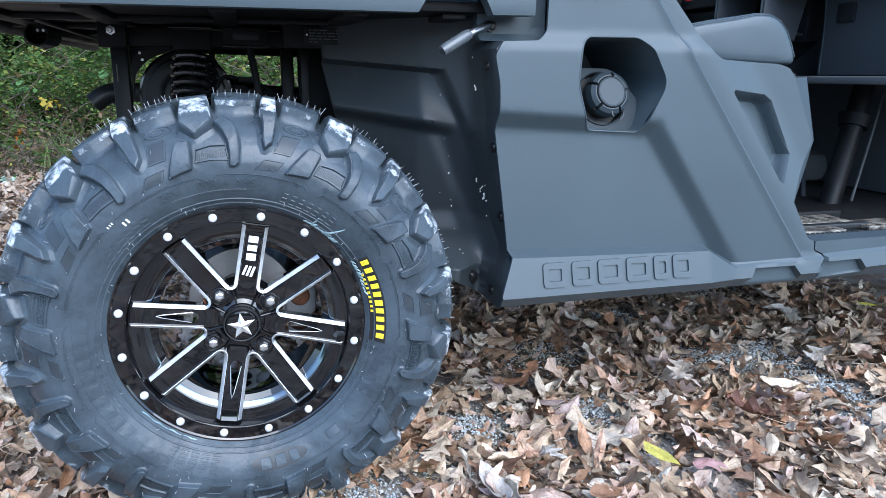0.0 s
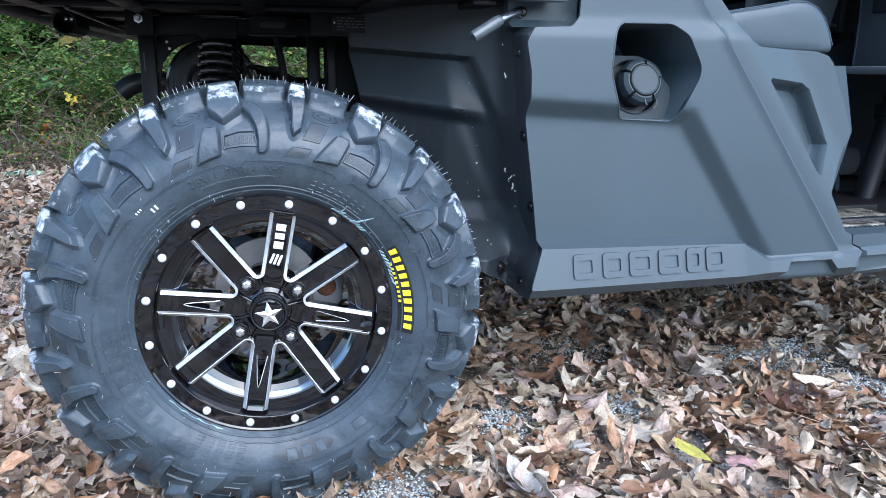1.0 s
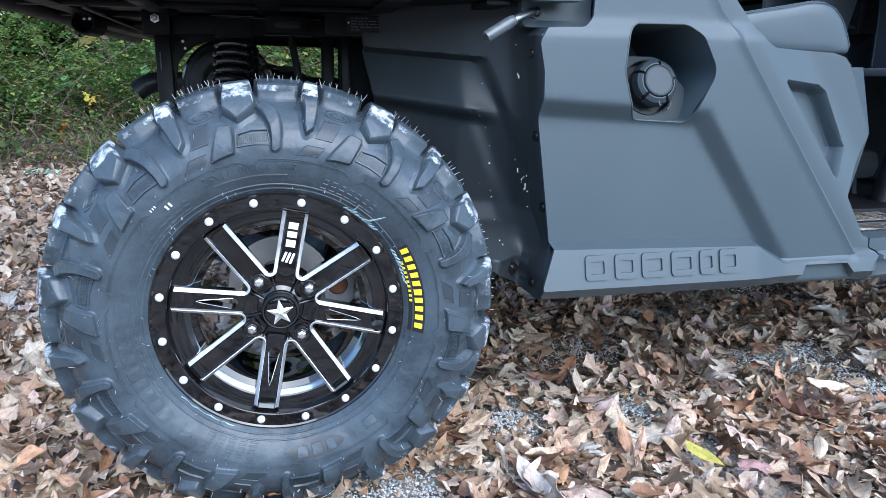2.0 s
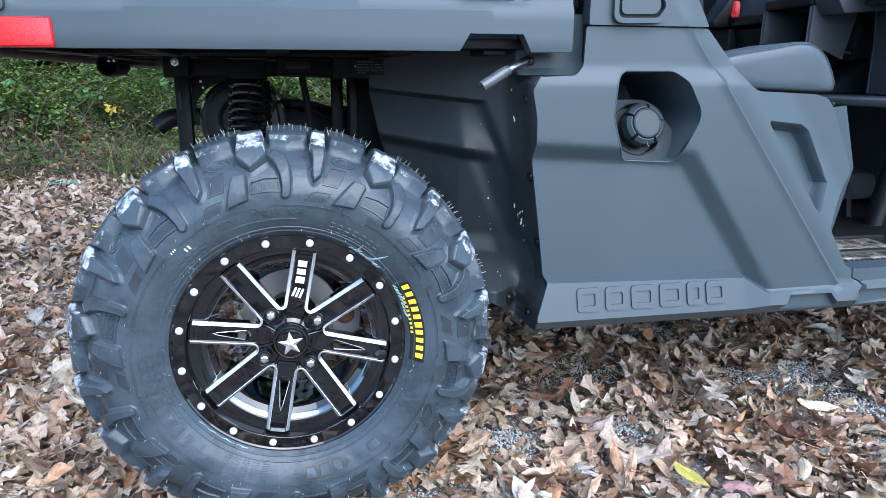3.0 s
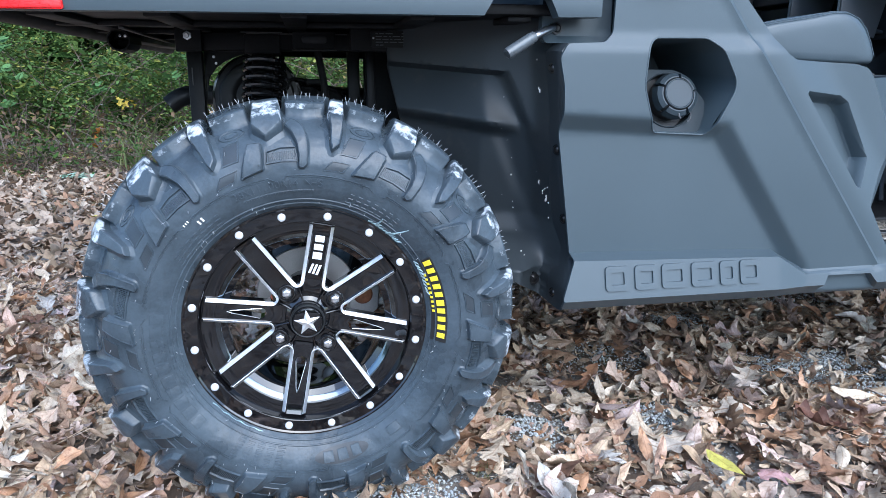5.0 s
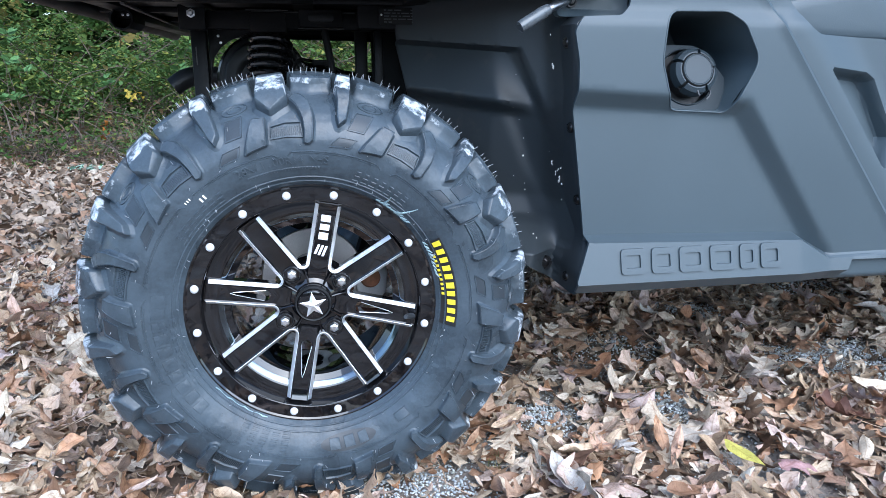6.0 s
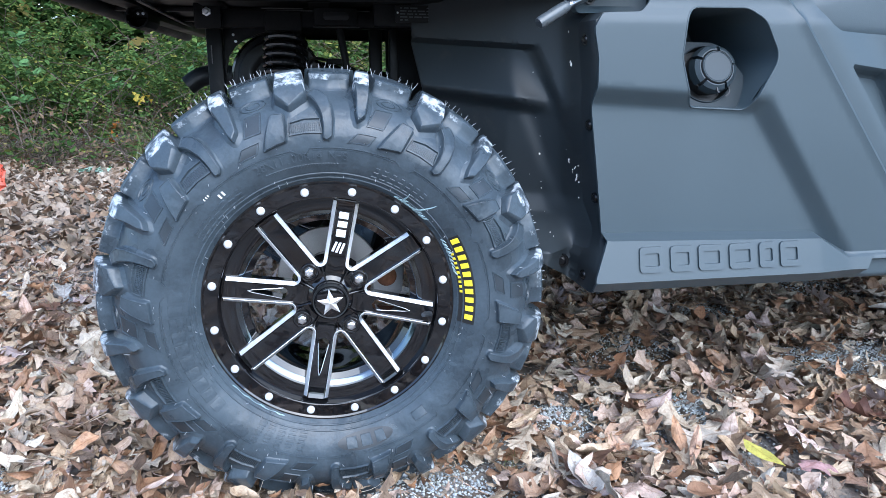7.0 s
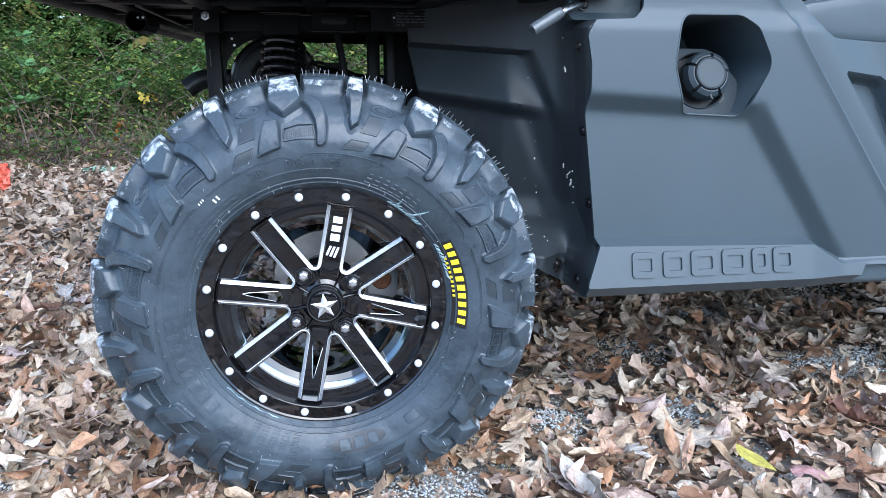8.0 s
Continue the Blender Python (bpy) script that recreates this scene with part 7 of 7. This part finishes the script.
one_leaf("fallen_leaf", "oval", (0.36, 0.42, 0.035), 0.06, 0.2, 0.2, (0.55, 0.5, 0.05), "small yellow fallen leaf beside the tyre", 7)
rl = random.Random(31)
COLS = [((0.5, 0.41, 0.31), "tan"), ((0.26, 0.15, 0.09), "brown"), ((0.62, 0.54, 0.45), "pale beige"), ((0.42, 0.3, 0.2), "light brown"), ((0.46, 0.36, 0.33), "dusty pink"), ((0.3, 0.17, 0.1), "russet"), ((0.2, 0.11, 0.07), "dark brown"), ((0.56, 0.52, 0.47), "grey-beige")]
for k in range(170):
    x, y = rl.uniform(0.3, 1.6), rl.uniform(-0.28, 1.0)
    if k > 125:
        x, y = rl.uniform(-1.2, -0.3), rl.uniform(-0.2, 1.4)
    if bare_amount(x, y) > 0.1 or any(math.hypot(x - cx, y - cy) < 0.08 for cx, cy in CLEAR_SPOTS):
        continue
    kind = rl.choice(["oak", "oak", "oak", "slim", "maple", "maple", "oval"])
    c, word = rl.choice(COLS)
    one_leaf("fallen_leaf", kind, (x, y, 0.042 + rl.uniform(0, 0.014)), rl.uniform(0.06, 0.1), rl.uniform(0, 6.28), rl.gauss(0, 0.22), c, "large curled %s %s leaf on the litter" % (word, {"oval": "beech", "slim": "willow"}.get(kind, kind)), 900 + k, rl.uniform(0.6, 1.5), 0.6)


def blades(name, at, n, h, spread, seed, label):
    r = random.Random(seed)
    V, F = [], []
    for _ in range(n):
        a, l = r.uniform(0, 6.28), h * r.uniform(0.6, 1.1)
        p = Vector((r.gauss(0, spread * 0.35), r.gauss(0, spread * 0.35), 0))
        d = Vector((math.cos(a), math.sin(a), 0))
        s = Vector((-d.y, d.x, 0)) * 0.004 * h / 0.3
        b0 = len(V)
        for k in range(5):
            t = k / 4
            q = p + d * spread * t * t * r.uniform(0.9, 1.1) + Vector((0, 0, l * (t - 0.35 * t * t)))
            V += [q - s * (1 - t * 0.95), q + s * (1 - t * 0.95)]
        F += [(b0 + 2 * k, b0 + 2 * k + 1, b0 + 2 * k + 3, b0 + 2 * k + 2) for k in range(4)]
    ob = new(name, mesh_arrays(name, [tuple(v) for v in V], F, GRASS))
    ob.location = at
    return tagged(ob, label, "grass", kind="stuff")


blades("grass_tuft", (-1.12, 4.3, 0), 60, 0.6, 0.36, 1, "tuft of long green grass at the wood edge")
blades("grass_tuft", (0.3, 0.03, 0.005), 14, 0.05, 0.03, 2, "tiny green grass shoots in the gravel")
blades("grass_tuft", (0.72, 0.36, 0.005), 12, 0.04, 0.03, 3, "tiny green grass shoots in the gravel")
blades("grass_tuft", (0.76, 0.55, 0.005), 16, 0.03, 0.05, 5, "tiny green grass shoots in the gravel")
blades("grass_tuft", (0.705, 0.475, 0.018), 60, 0.022, 0.07, 6, "low green shoots spread over the bare gravel")
blades("grass_tuft", (0.70, 0.25, 0.015), 30, 0.028, 0.03, 7, "small green shoots between the fallen leaves")
blades("grass_tuft", (-1.29, 2.93, 0), 90, 0.07, 0.16, 4, "low patch of yellow-green grass")


def branch(name, pts, r, label):
    ob = part(name, tube(arc_points(pts, 5), r, 7), BARK, None)
    return tagged(ob, label, "branch")


branch("fallen_branch", [(-1.05, 3.08, 0.04), (-0.98, 3.17, 0.055), (-0.87, 3.27, 0.04)], 0.009, "thin pale fallen branch on the leaves")
branch("fallen_branch", [(-2.6, 5.2, 0.7), (-2.3, 4.8, 0.4), (-2.1, 4.4, 0.03)], 0.006, "thin leaning dead branch at the wood edge")
branch("fallen_branch", [(-1.75, 4.6, 0.02), (-1.7, 4.55, 0.2), (-1.78, 4.6, 0.32)], 0.006, "short pale dead stick")
branch("fallen_branch", [(-1.33, 4.2, 0.03), (-1.25, 4.05, 0.06), (-1.2, 3.8, 0.03)], 0.008, "pale dry stick on the leaves")
branch("fallen_branch", [(-2.05, 5.0, 0.02), (-1.95, 4.9, 0.4), (-1.8, 4.85, 0.62), (-1.45, 4.9, 0.72)], 0.003, "thin bent dead stem at the wood edge")
branch("fallen_branch", [(-2.9, 4.6, 0.02), (-3.0, 4.7, 0.3), (-3.25, 4.8, 0.5)], 0.005, "pale leaning dead stem")
one_leaf("fallen_leaf", "oval", (-0.99, 2.48, 0.05), 0.09, 0.5, 0.2, (0.6, 0.52, 0.08), "yellow fallen leaf on the brown litter", 61)
for k, (x, y, z, col) in enumerate([(-1.6, 4.8, 0.24, (0.6, 0.22, 0.05)), (-1.64, 4.82, 0.19, (0.6, 0.22, 0.05)), (-1.58, 4.84, 0.29, (0.62, 0.24, 0.05)), (-1.45, 5.1, 0.47, (0.62, 0.45, 0.06)), (-1.5, 5.12, 0.5, (0.6, 0.48, 0.08)), (-1.4, 5.12, 0.49, (0.6, 0.42, 0.05)), (-2.35, 4.85, 0.22, (0.55, 0.33, 0.2)), (-2.5, 4.9, 0.3, (0.6, 0.45, 0.12))]):
    one_leaf("caught_leaf", "maple", (x, y, z), 0.1, 1.3 * k, 0.9, col, "bright autumn leaf caught on a shrub twig", 700 + k, 0.8)


def sheet_scrap(name, at, w, h, seed, material, label, lean):
    """A crumpled bit of film or cloth lying on the leaves."""
    V, F, n = [], [], 9
    for i in range(n):
        for j in range(n):
            u, v = i / (n - 1) - 0.5, j / (n - 1)
            q = noise.noise((u * 5, v * 5, seed)) * 0.35
            V.append((u * w + q * w * 0.3, v * h * (1 - lean) + q * w, 0.012 + v * h * lean + abs(q) * w * 0.6))
    F = [(i * n + j, (i + 1) * n + j, (i + 1) * n + j + 1, i * n + j + 1) for i in range(n - 1) for j in range(n - 1)]
    b = lists(V, F)
    bmesh.ops.recalc_face_normals(b, faces=b.faces[:])
    ext = bmesh.ops.extrude_face_region(b, geom=b.faces[:])
    bmesh.ops.translate(b, verts=[v for v in ext["geom"] if isinstance(v, bmesh.types.BMVert)], vec=(0, 0, -0.001))
    ob = part(name, b, material, None)
    ob.location = at
    return tagged(ob, label, "litter")


ORANGE = mat("orange_film", (0.5, 0.08, 0.04), 0.5, var=0.3, coarse=30, bump=0.1)
PALEFILM = mat("pale_wrapper", (0.34, 0.46, 0.36), 0.35, var=0.2, coarse=30, bump=0.1)
sheet_scrap("orange_scrap", (-1.85, 3.3, 0.01), 0.09, 0.18, 2.0, ORANGE, "crumpled red-orange scrap on the leaves", 0.85)
sheet_scrap("wrapper", (-1.55, 4.0, 0.02), 0.2, 0.08, 5.0, PALEFILM, "pale crumpled wrapper on the leaves", 0.15)


def sprig(at, n, size, seed):
    """A shrub shoot with a few larger leaves in pairs, on a stem that rises from the ground."""
    r = random.Random(seed)
    x, y, z = at
    top = thing("shrub_shoot", (x, y + 0.12, 0), "young shoot with broad blue-green leaves", "plant", "shoots at the wood edge")
    line = arc_points([(r.uniform(-0.1, 0.1), 0.05, 0), (r.uniform(-0.06, 0.06), 0, z * 0.6), (-0.02, -0.1, z), (r.uniform(-0.12, 0.12), -0.16, z + 0.02)], 4)
    part("stem", tube(line, [0.0035 - 0.0002 * k for k in range(len(line))], 5), BARK, top)
    for k in range(n):
        q = line[-1 - k // 2] + Vector((r.uniform(-0.02, 0.02), 0, r.uniform(-0.01, 0.03)))
        V, F, uv = leaf_shape("oval", 5, r, 0.5, 9)
        m = Matrix.Rotation(r.uniform(-0.8, 0.8) + (math.pi if k % 2 else 0), 3, "Z") @ Matrix.Rotation(r.uniform(-0.7, 0.1), 3, "Y") @ Matrix.Rotation(r.uniform(0.3, 1.1), 3, "X")
        b = lists([q + m @ (Vector(v) + Vector((0.5, 0, 0))) * size * r.uniform(0.7, 1.1) for v in V], [tuple(f) for f in F])
        part("leaf", b, SHOOT, top)


SHOOT = mat("broad_green_leaf", (0.075, 0.15, 0.05), 0.6, var=0.35, coarse=25, fine=200, bump=0.2, spec=0.2)
for k, at in enumerate([(-2.223, 4.7, 0.9), (-2.132, 4.7, 0.842), (-2.109, 4.7, 0.642), (-2.186, 4.7, 0.723), (-2.164, 4.7, 0.46), (-1.546, 4.7, 0.539), (-1.494, 4.7, 0.58), (-0.935, 4.7, 0.807), (-0.988, 4.7, 0.662), (-2.106, 4.7, 0.459), (-0.891, 4.7, 0.84), (-2.271, 4.7, 0.379)]):
    sprig(at, 5, 0.075, 810 + k)
